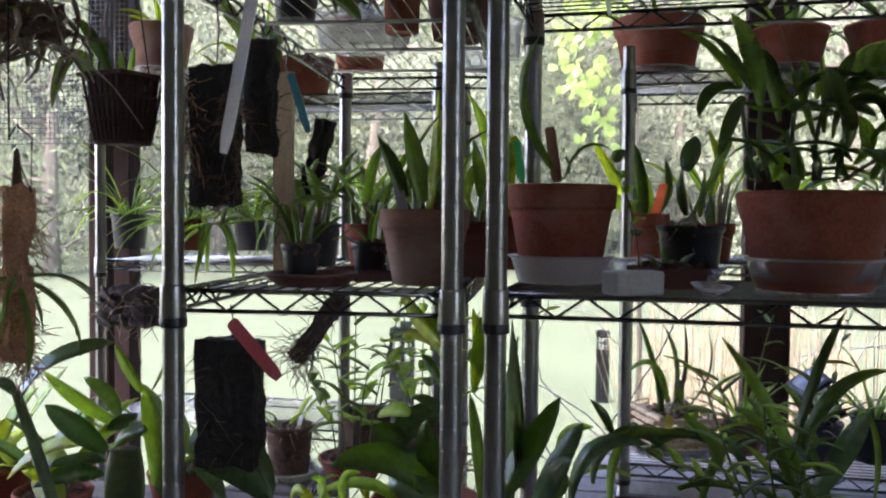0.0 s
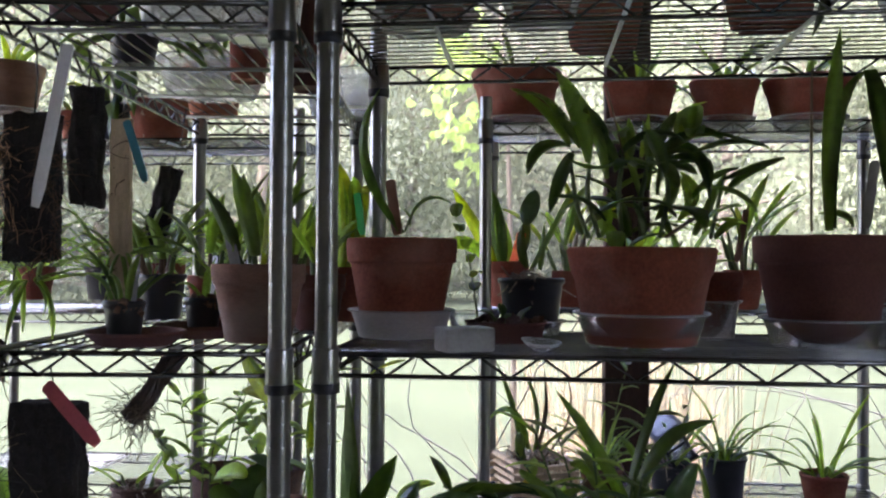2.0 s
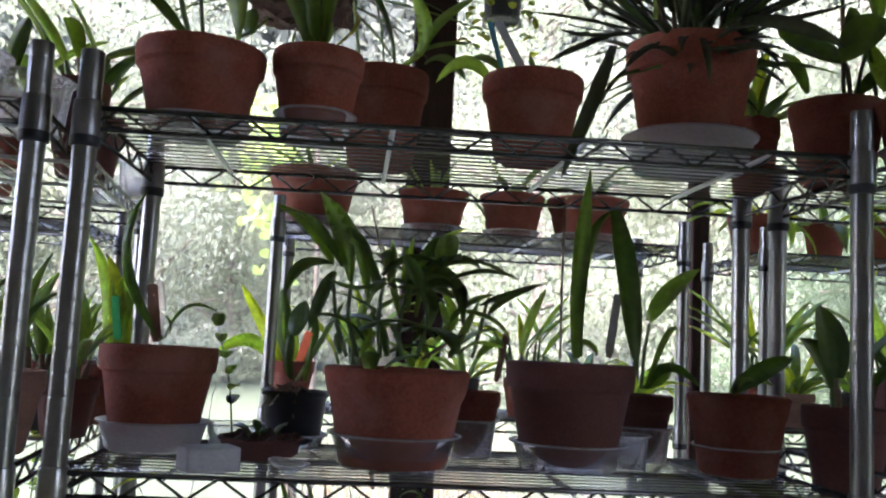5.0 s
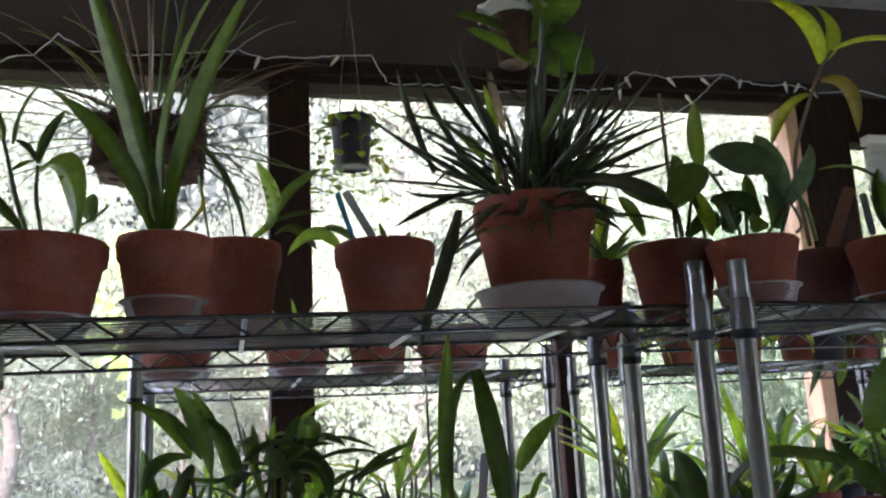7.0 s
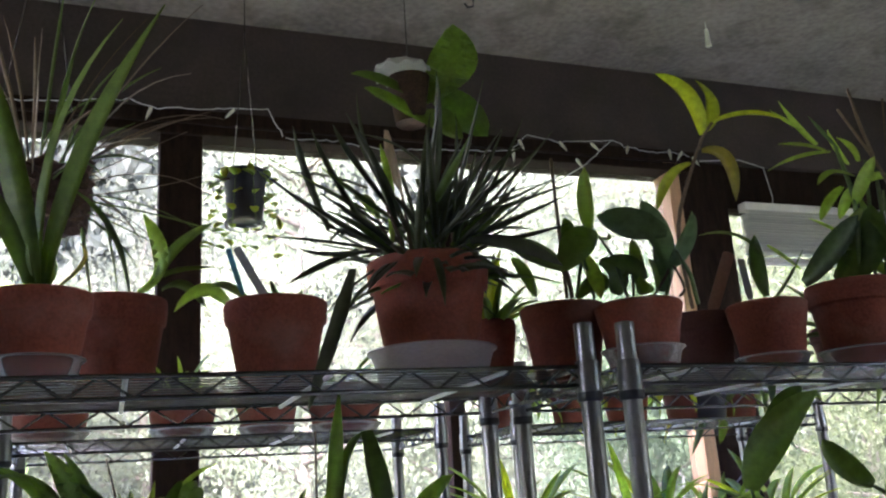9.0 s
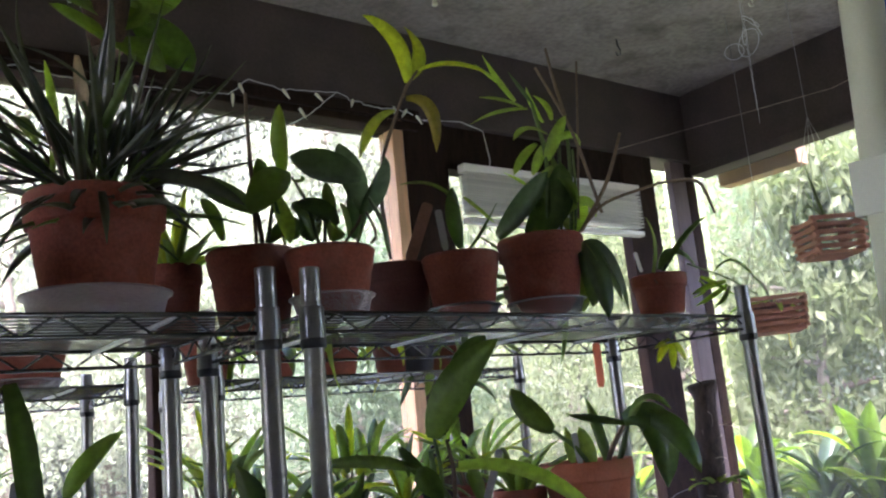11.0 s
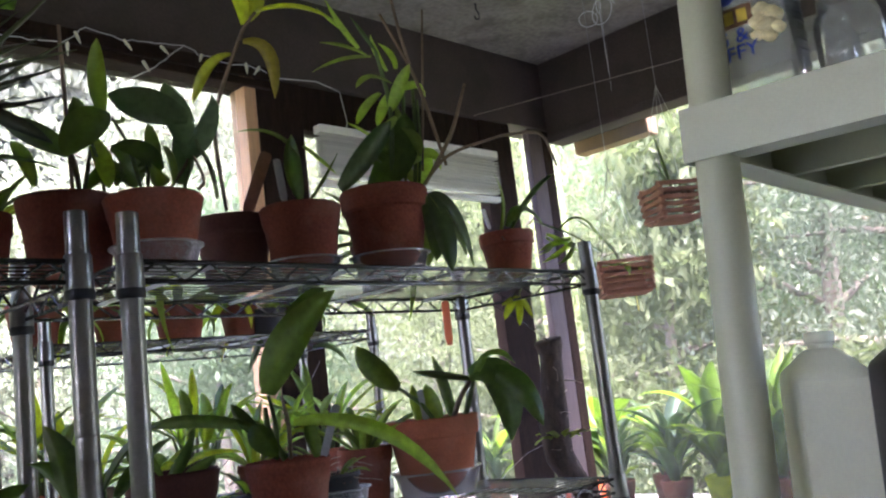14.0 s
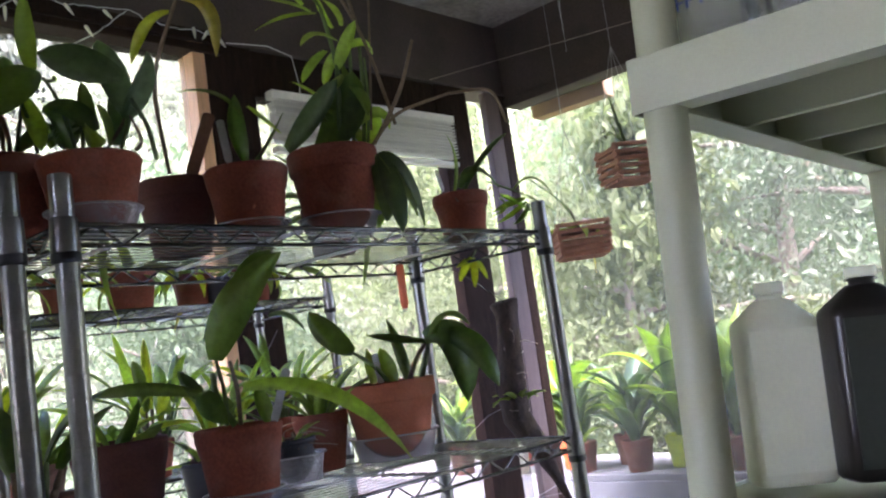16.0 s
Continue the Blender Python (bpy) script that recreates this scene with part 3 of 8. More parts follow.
def saucer(x, y, z, d, h, mat=None, label="clear plastic saucer under a flowerpot", style="cup"):
    s = thing("saucer", (x, y, z), label, "saucer", "saucers")
    d *= 1.04 if style == "cup" else 1
    part("dish", pot_mesh(d, h, mat or CLEAR, style), s)
    q = d / 2 + (0.0036 if style == "cup" else -0.0005)
    part("rim", lathe("rim", [(q - 0.0012, h - 0.0004), (q - 0.0003, h - 0.0016), (q + 0.0008, h - 0.0010), (q + 0.0008, h + 0.0005), (q, h + 0.0009), (q - 0.0012, h + 0.0004), (q - 0.0012, h - 0.0004)], FROSTED if style == "cup" else mat, 40), s)
    return s


def cattleya(root, h, seed, n=7, L=0.13, W=0.035, cane=0.09, mats=None, spread=0.6, shape="oval", lean=18, r=None, per=1, cane_mat=None, el=(25, 75)):
    """A clump of canes, each with one or more leaves at its tip."""
    rng = random.Random(seed)
    mats = mats or (LEAF_DARK, LEAF_MID)
    r = r or 0.03
    for i in range(n):
        a = 2 * math.pi * (i + rng.random() * 0.7) / n
        q = r * (0.25 + 0.75 * rng.random())
        b = Vector((q * math.cos(a), q * math.sin(a), h * 0.82))
        lg = cane * rng.uniform(0.65, 1.25)
        t = radians(lean) * rng.uniform(0.3, 1.4)
        tip = b + Vector((math.cos(a) * math.sin(t), math.sin(a) * math.sin(t), math.cos(t))) * lg
        mid = b.lerp(tip, 0.5) + Vector((rng.uniform(-1, 1), rng.uniform(-1, 1), 0)) * lg * 0.06
        stem(root, (b, mid, tip), 0.0032, 0.0028, cane_mat or rng.choice((STEM, STEM, CANE)), swell=0.5)
        for k in range(per if rng.random() < 0.8 else per + 1):
            az = math.degrees(a) + rng.uniform(-50, 50) + 140 * k
            leaf(root, tip, az, rng.uniform(*el), L * rng.uniform(0.7, 1.2), W * rng.uniform(0.8, 1.2), rng.uniform(0.2, 1.0) * spread * 1.6, rng.choice(mats), shape, rng.uniform(0.1, 0.4), rng.uniform(-0.4, 0.4))


def tuft(root, h, seed, n=14, L=0.2, W=0.012, mats=None, el=(35, 85), bend=(0.4, 1.4), shape="strap", r=0.02):
    """A fan of narrow leaves from the crown of a plant."""
    rng = random.Random(seed)
    mats = mats or (LEAF_MID,)
    for i in range(n):
        a = 2 * math.pi * (i + rng.random()) / n
        b = (r * rng.random() * math.cos(a), r * rng.random() * math.sin(a), h * 0.82)
        leaf(root, b, math.degrees(a), rng.uniform(*el), L * rng.uniform(0.6, 1.15), W * rng.uniform(0.7, 1.2), rng.uniform(*bend), rng.choice(mats), shape, 0.5, rng.uniform(-0.6, 0.6))


def leafy_cane(root, pts, seed, n=10, L=0.09, W=0.012, mats=None, r=0.003, el=(10, 50), bend=0.6):
    """A long cane with leaves set alternately along it."""
    rng = random.Random(seed)
    pts = [Vector(p) for p in pts]
    stem(root, pts, r, r * 0.6)
    a0 = rng.random() * 360
    for i in range(n):
        s = 0.25 + 0.75 * (i + 0.5) / n
        f = s * (len(pts) - 1)
        k = min(int(f), len(pts) - 2)
        b = pts[k].lerp(pts[k + 1], f - k)
        leaf(root, b, a0 + 180 * (i % 2) + rng.uniform(-35, 35), rng.uniform(*el), L * rng.uniform(0.7, 1.2), W * rng.uniform(0.8, 1.2), bend * rng.uniform(0.5, 1.5), rng.choice(mats or (LEAF_LIGHT,)), "lance", 0.3)


def hanger(parent, pts, r=0.0012, mat=None):
    part("hanging_wire", tubes("hanging_wire", [[(p, r) for p in pts]], mat or WIRE, 5), parent)


def roots(parent, centre, spread, n, seed, r=0.0012, mat=None, step=0.007):
    rng = random.Random(seed)
    lines = []
    for _ in range(n):
        p = Vector(centre) + Vector((rng.uniform(-1, 1) * spread[0], rng.uniform(-1, 1) * spread[1], rng.uniform(-1, 1) * spread[2]))
        d = Vector((rng.uniform(-1, 1), rng.uniform(-1, 1), rng.uniform(-1, 0.4)))
        line = []
        for k in range(6):
            line.append((p.copy(), r * (1 - k * 0.1)))
            p += d * step
            d += Vector((rng.uniform(-1, 1), rng.uniform(-1, 1), rng.uniform(-0.9, 0.5))) * 0.6
        lines.append(line)
    tagged(part("root_tangle", tubes("root_tangle", lines, mat or ROOT, 5), parent), kind="stuff")


def slab(parent, name, size, mat, seed, rough=0.006):
    """A rough-edged upright slab, hanging from its top middle."""
    rng = random.Random(seed)
    w, t, h = size
    bm = bmesh.new()
    bmesh.ops.create_cube(bm, size=1, matrix=Matrix.LocRotScale((0, 0, -h / 2), None, (w, t, h)))
    bmesh.ops.subdivide_edges(bm, edges=bm.edges[:], cuts=7, use_grid_fill=True)
    for v in bm.verts:
        q = noise.noise_vector(v.co * 45 + Vector((seed, 0, 0)))
        v.co += q * rough + Vector((rng.uniform(-1, 1), rng.uniform(-1, 1), rng.uniform(-1, 1))) * rough * 0.35
    me = bpy.data.meshes.new(name)
    bm.to_mesh(me)
    bm.free()
    me.materials.append(mat)
    return part(name, me, parent)


# ---- wire shelf units ----
LIFT = 0.0406
T, M, LO = TOP + LIFT, MID + LIFT, LOW + LIFT
EN = T - 0.009
CM, EL = 1.36 + LIFT, 0.905 + LIFT
CHROME_UNIT = "chrome wire shelf unit crowded with potted orchids"
WINDOW_UNIT = "chrome wire shelf unit before the windows"
shelf_unit(pose(-0.185, 0.908, 0, 0, 0, 95.8), 0.889, 0.33, (LOW, MID, TOP - 0.009), "chrome wire shelf unit standing end-on, hung with mounted orchids")
shelf_unit(pose(-0.137, 0.924, 0), 0.885, 0.33, (LOW, MID, TOP), CHROME_UNIT, sag=0.007)
shelf_unit(pose(0.796, 0.916, 0, 0, 0.25, 0), 0.887, 0.33, (LOW, 1.36, TOP), CHROME_UNIT)
shelf_unit(pose(-0.008, 1.848, 0), 0.889, 0.33, (0.905, MID, TOP), WINDOW_UNIT, 0.874)
shelf_unit(pose(1.07, 1.85, 0), 0.889, 0.33, (0.905, MID, TOP), WINDOW_UNIT, 0.874)
shelf_unit(pose(-1.335, 1.97, 0), 0.889, 0.33, (0.905, 1.31, 1.72), WINDOW_UNIT)


def table(x0, x1, y0, y1, top, mat, label):
    t = thing("plant_bench", ((x0 + x1) / 2, (y0 + y1) / 2, 0), label, "bench", "plant benches")
    w, d = (x1 - x0) / 2, (y1 - y0) / 2
    n = max(3, round(2 * d / 0.11))
    for k in range(n):
        y = -d + 2 * d * k / n
        part("plank", boxes("plank", [(-w, w, y + 0.003, y + 2 * d / n - 0.003, top - 0.028, top)], mat), t)
    part("apron", boxes("apron", [(-w + 0.02, w - 0.02, -d + 0.015, -d + 0.035, top - 0.10, top - 0.029), (-w + 0.02, w - 0.02, d - 0.035, d - 0.015, top - 0.10, top - 0.029)], mat), t)
    for sx in (-1, 1):
        for sy in (-1, 1):
            part("leg", boxes("leg", [(sx * (w - 0.06) - 0.03, sx * (w - 0.06) + 0.03, sy * (d - 0.075) - 0.03, sy * (d - 0.075) + 0.03, 0, top - 0.03)], mat), t)


def deck(x):
    """Height of the second unit's slightly sagging top shelf."""
    return T - 0.007 * (0.748 - x) / 0.885


table(-0.12, 2.02, 1.76, 2.30, 0.873, BENCH, "long pale weathered bench under the window shelves")
table(-1.75, -0.64, 0.72, 1.585, 0.905, GREYWOOD, "weathered grey wooden plant bench")
table(-0.81, -0.60, 1.60, 1.80, 0.905, GREYWOOD, "small grey wooden plant stand")

# ---- middle shelf of the second unit ----
p = potted(-0.083, 1.135, M + 0.004, 0.151, 0.127, "terracotta pot with two arching dark strap leaves", seed=1)
blade(p, (0.000, 0.002, 0.134), (-0.051, -0.003, 0.235), (-0.032, 0.001, 0.329), 0.014, LEAF_DARK, "strap")
blade(p, (0.004, 0.002, 0.136), (0.029, 0.006, 0.178), (0.067, 0.011, 0.174), 0.006, LEAF_DARK, "strap")
blade(p, (0.010, 0.003, 0.142), (0.009, 0.003, 0.157), (0.000, 0.002, 0.167), 0.003, LEAF_DARK, "strap")
strip(p, (-0.006, 0.001, 0.131), (-0.017, 0.001, 0.206), 0.015, BROWN_TAG)
strip(p, (-0.053, -0.005, 0.131), (-0.061, -0.005, 0.188), 0.011, GREEN_TAG)
saucer(-0.083, 1.135, M, 0.130, 0.036, MILKY)
saucer(0.01, 1.20, M, 0.07, 0.03, FROSTED, "empty frosted plastic cup on the wire shelf")
p = potted(0.220, 1.03, M + 0.004, 0.175, 0.115, "wide terracotta pot with a dense clump of dark green leaves", style="azalea", seed=2)
blade(p, (-0.072, -0.005, 0.234), (-0.113, -0.040, 0.282), (-0.148, -0.074, 0.285), 0.015, LEAF_MID, "oval")
blade(p, (-0.041, -0.002, 0.197), (-0.055, 0.007, 0.259), (-0.087, 0.014, 0.315), 0.014, LEAF_MID, "oval")
blade(p, (-0.001, 0.002, 0.177), (-0.015, 0.012, 0.229), (-0.027, 0.021, 0.267), 0.010, LEAF_MID, "lance")
blade(p, (0.009, 0.004, 0.184), (0.007, -0.011, 0.229), (-0.002, -0.027, 0.263), 0.011, LEAF_MID, "lance")
blade(p, (0.019, 0.005, 0.178), (0.034, -0.018, 0.232), (0.076, -0.038, 0.243), 0.010, LEAF_MID, "oval")
blade(p, (0.022, 0.006, 0.218), (0.067, -0.019, 0.218), (0.068, -0.050, 0.173), 0.012, LEAF_DARK, "strap")
blade(p, (0.063, 0.009, 0.130), (0.080, 0.012, 0.163), (0.100, 0.015, 0.208), 0.011, LEAF_MID, "lance")
blade(p, (0.099, 0.015, 0.197), (0.133, 0.019, 0.212), (0.172, 0.024, 0.225), 0.009, LEAF_DARK, "oval")
blade(p, (-0.047, -0.004, 0.127), (-0.037, 0.023, 0.155), (-0.051, 0.047, 0.175), 0.013, LEAF_LIGHT, "oval")
blade(p, (-0.061, -0.005, 0.140), (-0.039, 0.023, 0.155), (-0.008, 0.051, 0.145), 0.010, LEAF_LIGHT, "oval")
blade(p, (0.046, 0.008, 0.148), (0.068, 0.041, 0.180), (0.057, 0.070, 0.212), 0.016, LEAF_LIGHT, "oval")
blade(p, (0.073, 0.011, 0.130), (0.098, 0.039, 0.149), (0.140, 0.069, 0.146), 0.008, LEAF_LIGHT, "oval")
stem(p, ((-0.062, -0.006, 0.126), (-0.077, -0.007, 0.163), (-0.084, -0.007, 0.217)), 0.0026, 0.0022, STEM, swell=0.3)
stem(p, ((-0.049, -0.004, 0.126), (-0.065, -0.005, 0.174), (-0.062, -0.004, 0.217)), 0.0026, 0.0022, STEM, swell=0.3)
stem(p, ((-0.022, -0.001, 0.126), (-0.028, -0.001, 0.177), (-0.022, 0.001, 0.224)), 0.0026, 0.0022, STEM, swell=0.3)
stem(p, ((-0.001, 0.002, 0.126), (-0.001, 0.002, 0.177), (0.012, 0.005, 0.228)), 0.0026, 0.0022, STEM, swell=0.3)
stem(p, ((0.022, 0.004, 0.127), (0.034, 0.007, 0.178), (0.025, 0.006, 0.225)), 0.0026, 0.0022, STEM, swell=0.3)
stem(p, ((0.029, 0.005, 0.127), (0.053, 0.008, 0.144), (0.086, 0.013, 0.163)), 0.0020, 0.0015, CANE, swell=0.3)
stem(p, ((-0.022, 0.001, 0.228), (-0.032, 0.000, 0.271), (-0.042, -0.001, 0.308)), 0.0010, 0.0008, CANE, swell=0.3)
blade(p, (-0.085, -0.007, 0.237), (-0.119, -0.020, 0.279), (-0.156, -0.035, 0.300), 0.017, LEAF_MID, "oval")
blade(p, (-0.063, -0.005, 0.216), (-0.074, -0.030, 0.267), (-0.103, -0.058, 0.314), 0.025, LEAF_MID, "oval")
blade(p, (-0.085, -0.007, 0.236), (-0.119, -0.031, 0.231), (-0.135, -0.054, 0.197), 0.018, LEAF_DARK, "oval")
blade(p, (-0.082, -0.007, 0.227), (-0.095, -0.009, 0.198), (-0.109, -0.011, 0.155), 0.018, LEAF_DARK, "oval")
blade(p, (-0.028, -0.000, 0.211), (-0.042, 0.008, 0.242), (-0.059, 0.017, 0.273), 0.017, LEAF_DARK, "oval")
blade(p, (-0.012, 0.002, 0.223), (-0.012, 0.002, 0.245), (-0.015, 0.002, 0.270), 0.011, LEAF_MID, "oval")
blade(p, (-0.000, 0.003, 0.223), (0.007, 0.020, 0.250), (0.013, 0.036, 0.280), 0.009, LEAF_LIGHT, "lance")
blade(p, (0.015, 0.005, 0.231), (0.030, 0.007, 0.257), (0.042, 0.009, 0.279), 0.014, LEAF_DARK, "oval")
blade(p, (0.028, 0.007, 0.252), (0.053, 0.031, 0.281), (0.086, 0.055, 0.298), 0.008, LEAF_LIGHT, "lance")
blade(p, (0.028, 0.007, 0.235), (0.062, -0.004, 0.252), (0.094, -0.015, 0.240), 0.013, LEAF_DARK, "oval")
blade(p, (0.078, 0.013, 0.251), (0.103, 0.006, 0.248), (0.132, -0.001, 0.236), 0.006, LEAF_DARK, "strap")
blade(p, (0.012, 0.005, 0.230), (0.057, -0.015, 0.227), (0.073, -0.039, 0.167), 0.017, LEAF_DARK, "strap")
blade(p, (0.039, 0.008, 0.211), (0.036, 0.007, 0.178), (0.016, 0.004, 0.147), 0.015, LEAF_MID, "oval")
blade(p, (0.049, 0.009, 0.199), (0.061, 0.030, 0.169), (0.050, 0.049, 0.149), 0.015, LEAF_LIGHT, "oval")
blade(p, (-0.024, -0.001, 0.126), (-0.044, 0.022, 0.145), (-0.065, 0.045, 0.181), 0.015, LEAF_LIGHT, "oval")
blade(p, (-0.070, -0.007, 0.129), (-0.074, 0.013, 0.144), (-0.072, 0.034, 0.162), 0.010, LEAF_MID, "oval")
blade(p, (-0.028, -0.000, 0.218), (-0.056, -0.024, 0.207), (-0.090, -0.048, 0.216), 0.011, LEAF_DARK, "lance")
blade(p, (0.003, 0.002, 0.128), (-0.000, -0.023, 0.148), (-0.015, -0.050, 0.168), 0.013, LEAF_GREY, "oval")
blade(p, (-0.014, 0.000, 0.128), (-0.021, -0.000, 0.157), (-0.038, -0.002, 0.184), 0.012, LEAF_DARK, "lance")
blade(p, (0.039, 0.007, 0.129), (0.031, 0.021, 0.152), (0.038, 0.037, 0.180), 0.010, LEAF_MID, "lance")
rng = random.Random(2)
for k in range(34):
    leaf(p, (rng.uniform(-0.045, 0.075), rng.uniform(-0.03, 0.04), rng.uniform(0.13, 0.25)), rng.uniform(0, 360), rng.uniform(-15, 55), rng.uniform(0.05, 0.095), rng.uniform(0.016, 0.025), rng.uniform(0.4, 1.4), rng.choice((LEAF_DARK, LEAF_DARK, LEAF_MID)), "oval", 0.3, rng.uniform(-0.5, 0.5))
saucer(0.220, 1.03, M, 0.146, 0.042)
p = potted(0.445, 1.08, M + 0.004, 0.168, 0.131, "dark damp terracotta pot with long strap leaves on canes", TERRA_DARK, seed=3)
blade(p, (0.004, -0.007, 0.137), (0.004, -0.013, 0.256), (0.013, -0.020, 0.381), 0.021, LEAF_MID, "strap")
blade(p, (0.010, -0.008, 0.140), (0.013, -0.014, 0.271), (0.046, -0.018, 0.330), 0.014, LEAF_MID, "strap")
blade(p, (0.047, -0.019, 0.330), (0.059, -0.039, 0.243), (0.069, -0.058, 0.121), 0.030, LEAF_DARK, "strap")
stem(p, ((-0.016, -0.007, 0.137), (-0.018, -0.011, 0.233), (-0.019, -0.017, 0.333)), 0.0016, 0.0012, CANE, swell=0.3)
strip(p, (0.047, -0.009, 0.140), (0.056, -0.013, 0.222), 0.011, GREY_TAG)
blade(p, (0.032, -0.008, 0.142), (0.020, -0.009, 0.157), (-0.009, -0.008, 0.158), 0.009, LEAF_MID, "oval")
saucer(0.445, 1.08, M, 0.136, 0.035)
saucer(0.53, 1.10, M, 0.05, 0.045, FROSTED, "small frosted plastic cup on the wire shelf")
p = potted(0.663, 1.065, M + 0.004, 0.129, 0.101, "small terracotta pot with a spreading dark leaf", style="azalea", seed=4)
blade(p, (-0.011, -0.005, 0.103), (0.028, -0.008, 0.132), (0.070, -0.010, 0.152), 0.025, LEAF_DARK, "oval")
blade(p, (-0.005, -0.005, 0.104), (0.008, -0.007, 0.124), (0.044, -0.007, 0.115), 0.013, LEAF_MID, "oval")
saucer(0.663, 1.065, M, 0.102, 0.04)
p = potted(0.325, 1.19, M + 0.004, 0.10, 0.085, "small terracotta pot in a frosted plastic cup", seed=5)
blade(p, (0.027, 0.006, 0.190), (0.057, 0.010, 0.219), (0.110, 0.017, 0.241), 0.013, LEAF_DARK, "oval")
stem(p, ((0.007, 0.003, 0.130), (0.015, 0.004, 0.167), (0.028, 0.007, 0.222)), 0.0028, 0.0022, STEM, swell=0.3)
blade(p, (0.013, 0.003, 0.130), (0.034, 0.006, 0.150), (0.060, 0.010, 0.152), 0.011, LEAF_MID, "strap")
blade(p, (0.012, 0.004, 0.167), (0.038, 0.007, 0.167), (0.050, 0.007, 0.098), 0.004, LEAF_MID, "strap")
strip(p, (0.043, 0.007, 0.098), (0.056, 0.009, 0.170), 0.009, BROWN_TAG)
saucer(0.325, 1.19, M, 0.085, 0.05, FROSTED)
p = potted(0.57, 1.20, M + 0.004, 0.11, 0.09, "small terracotta pot in a frosted plastic cup", TERRA_DARK, seed=6)
blade(p, (0.015, -0.010, 0.194), (0.042, -0.013, 0.236), (0.085, -0.017, 0.273), 0.028, LEAF_MID, "oval")
stem(p, ((0.007, -0.005, 0.099), (0.009, -0.008, 0.150), (0.015, -0.010, 0.192)), 0.0024, 0.0020, STEM, swell=0.3)
blade(p, (0.015, -0.006, 0.099), (0.045, -0.008, 0.129), (0.091, -0.008, 0.106), 0.017, LEAF_DARK, "oval")
blade(p, (0.007, -0.005, 0.099), (0.038, -0.007, 0.113), (0.052, -0.009, 0.145), 0.012, LEAF_MID, "oval")
blade(p, (0.015, -0.006, 0.102), (0.042, -0.010, 0.176), (0.059, -0.011, 0.179), 0.010, LEAF_MID, "lance")
saucer(0.575, 1.20, M, 0.09, 0.05, FROSTED)
p = potted(0.09, 1.20, M + 0.004, 0.092, 0.074, "glossy black plastic pot with upright fleshy leaves", BLACK, "plain", seed=7)
blade(p, (-0.009, 0.001, 0.149), (-0.001, 0.002, 0.173), (0.005, 0.003, 0.198), 0.027, LEAF_GREY, "oval")
blade(p, (-0.005, 0.001, 0.088), (-0.013, 0.000, 0.115), (-0.012, 0.001, 0.151), 0.014, LEAF_DARK, "oval")
blade(p, (0.012, 0.003, 0.086), (0.015, 0.003, 0.112), (0.018, 0.004, 0.151), 0.010, LEAF_MID, "lance")
blade(p, (0.001, 0.001, 0.086), (0.044, 0.023, 0.168), (0.058, 0.040, 0.201), 0.013, LEAF_MID, "lance")
roots(p, (-0.01, -0.02, 0.078), (0.02, 0.015, 0.006), 16, 8, 0.0016)
saucer(0.09, 1.20, M, 0.085, 0.02)
p = potted(0.058, 1.085, M, 0.105, 0.026, "shallow brown dish of bark with a seedling", TERRA_DARK, "dish", seed=9, fill=False)
chips(p, 0.046, 0.022, 9)
cattleya(p, 0.024, 9, 5, 0.03, 0.014, 0.012, (LEAF_GREY, LEAF_DARK), r=0.025)
leafy_cane(p, ((-0.035, 0, 0.02), (-0.045, 0.02, 0.09), (-0.07, 0.03, 0.17)), 3, 6, 0.035, 0.016, (LEAF_MID, LEAF_LIGHT), 0.0014)
solid("plastic_block", boxes("plastic_block", [(-0.030, 0.030, -0.020, 0.020, 0, 0.027)], GREY_TAG, 0.003), (0.015, 0.957, M, 0, 0, 28), "grey plastic block lying at the shelf edge", "block")
me = lathe("shell", [(0, 0), (0.006, 0.001), (0.016, 0.007), (0.021, 0.012), (0.019, 0.012), (0.008, 0.005), (0, 0.004)], FROSTED, 20, wobble=0.12, seed=4)
solid("plastic_scrap", me, (0.1, 0.965, M, 8, 5, 0), "crumpled clear plastic scrap on the wire shelf", "scrap")

# ---- top shelf of the second unit ----
p = potted(-0.045, 1.055, deck(-0.045) + 0.003, 0.162, 0.107, "wide terracotta pot with tall canes and broad leaves", seed=11)
stem(p, ((-0.017, 0.027, 0.116), (-0.034, 0.018, 0.170), (-0.048, 0.006, 0.242)), 0.0030, 0.0024, STEM, swell=0.3)
stem(p, ((-0.001, 0.022, 0.117), (-0.010, 0.013, 0.169), (-0.007, 0.003, 0.208)), 0.0026, 0.0020, STEM, swell=0.3)
blade(p, (-0.036, 0.004, 0.235), (-0.024, -0.008, 0.275), (-0.004, -0.019, 0.305), 0.020, LEAF_MID, "oval")
blade(p, (-0.048, 0.006, 0.239), (-0.061, 0.002, 0.274), (-0.095, 0.005, 0.296), 0.022, LEAF_MID, "oval")
blade(p, (-0.007, 0.003, 0.210), (0.005, -0.008, 0.243), (0.028, -0.020, 0.273), 0.014, LEAF_DARK, "oval")
blade(p, (-0.008, 0.003, 0.212), (-0.021, 0.001, 0.232), (-0.040, 0.004, 0.240), 0.009, LEAF_DARK, "lance")
blade(p, (-0.012, 0.004, 0.213), (-0.027, 0.008, 0.208), (-0.042, 0.014, 0.201), 0.013, LEAF_MID, "oval")
blade(p, (-0.003, 0.004, 0.201), (0.037, -0.030, 0.193), (0.049, -0.040, 0.105), 0.033, LEAF_LIGHT, "strap")
blade(p, (0.060, 0.003, 0.137), (0.053, 0.020, 0.161), (0.052, 0.037, 0.182), 0.024, LEAF_MID, "oval")
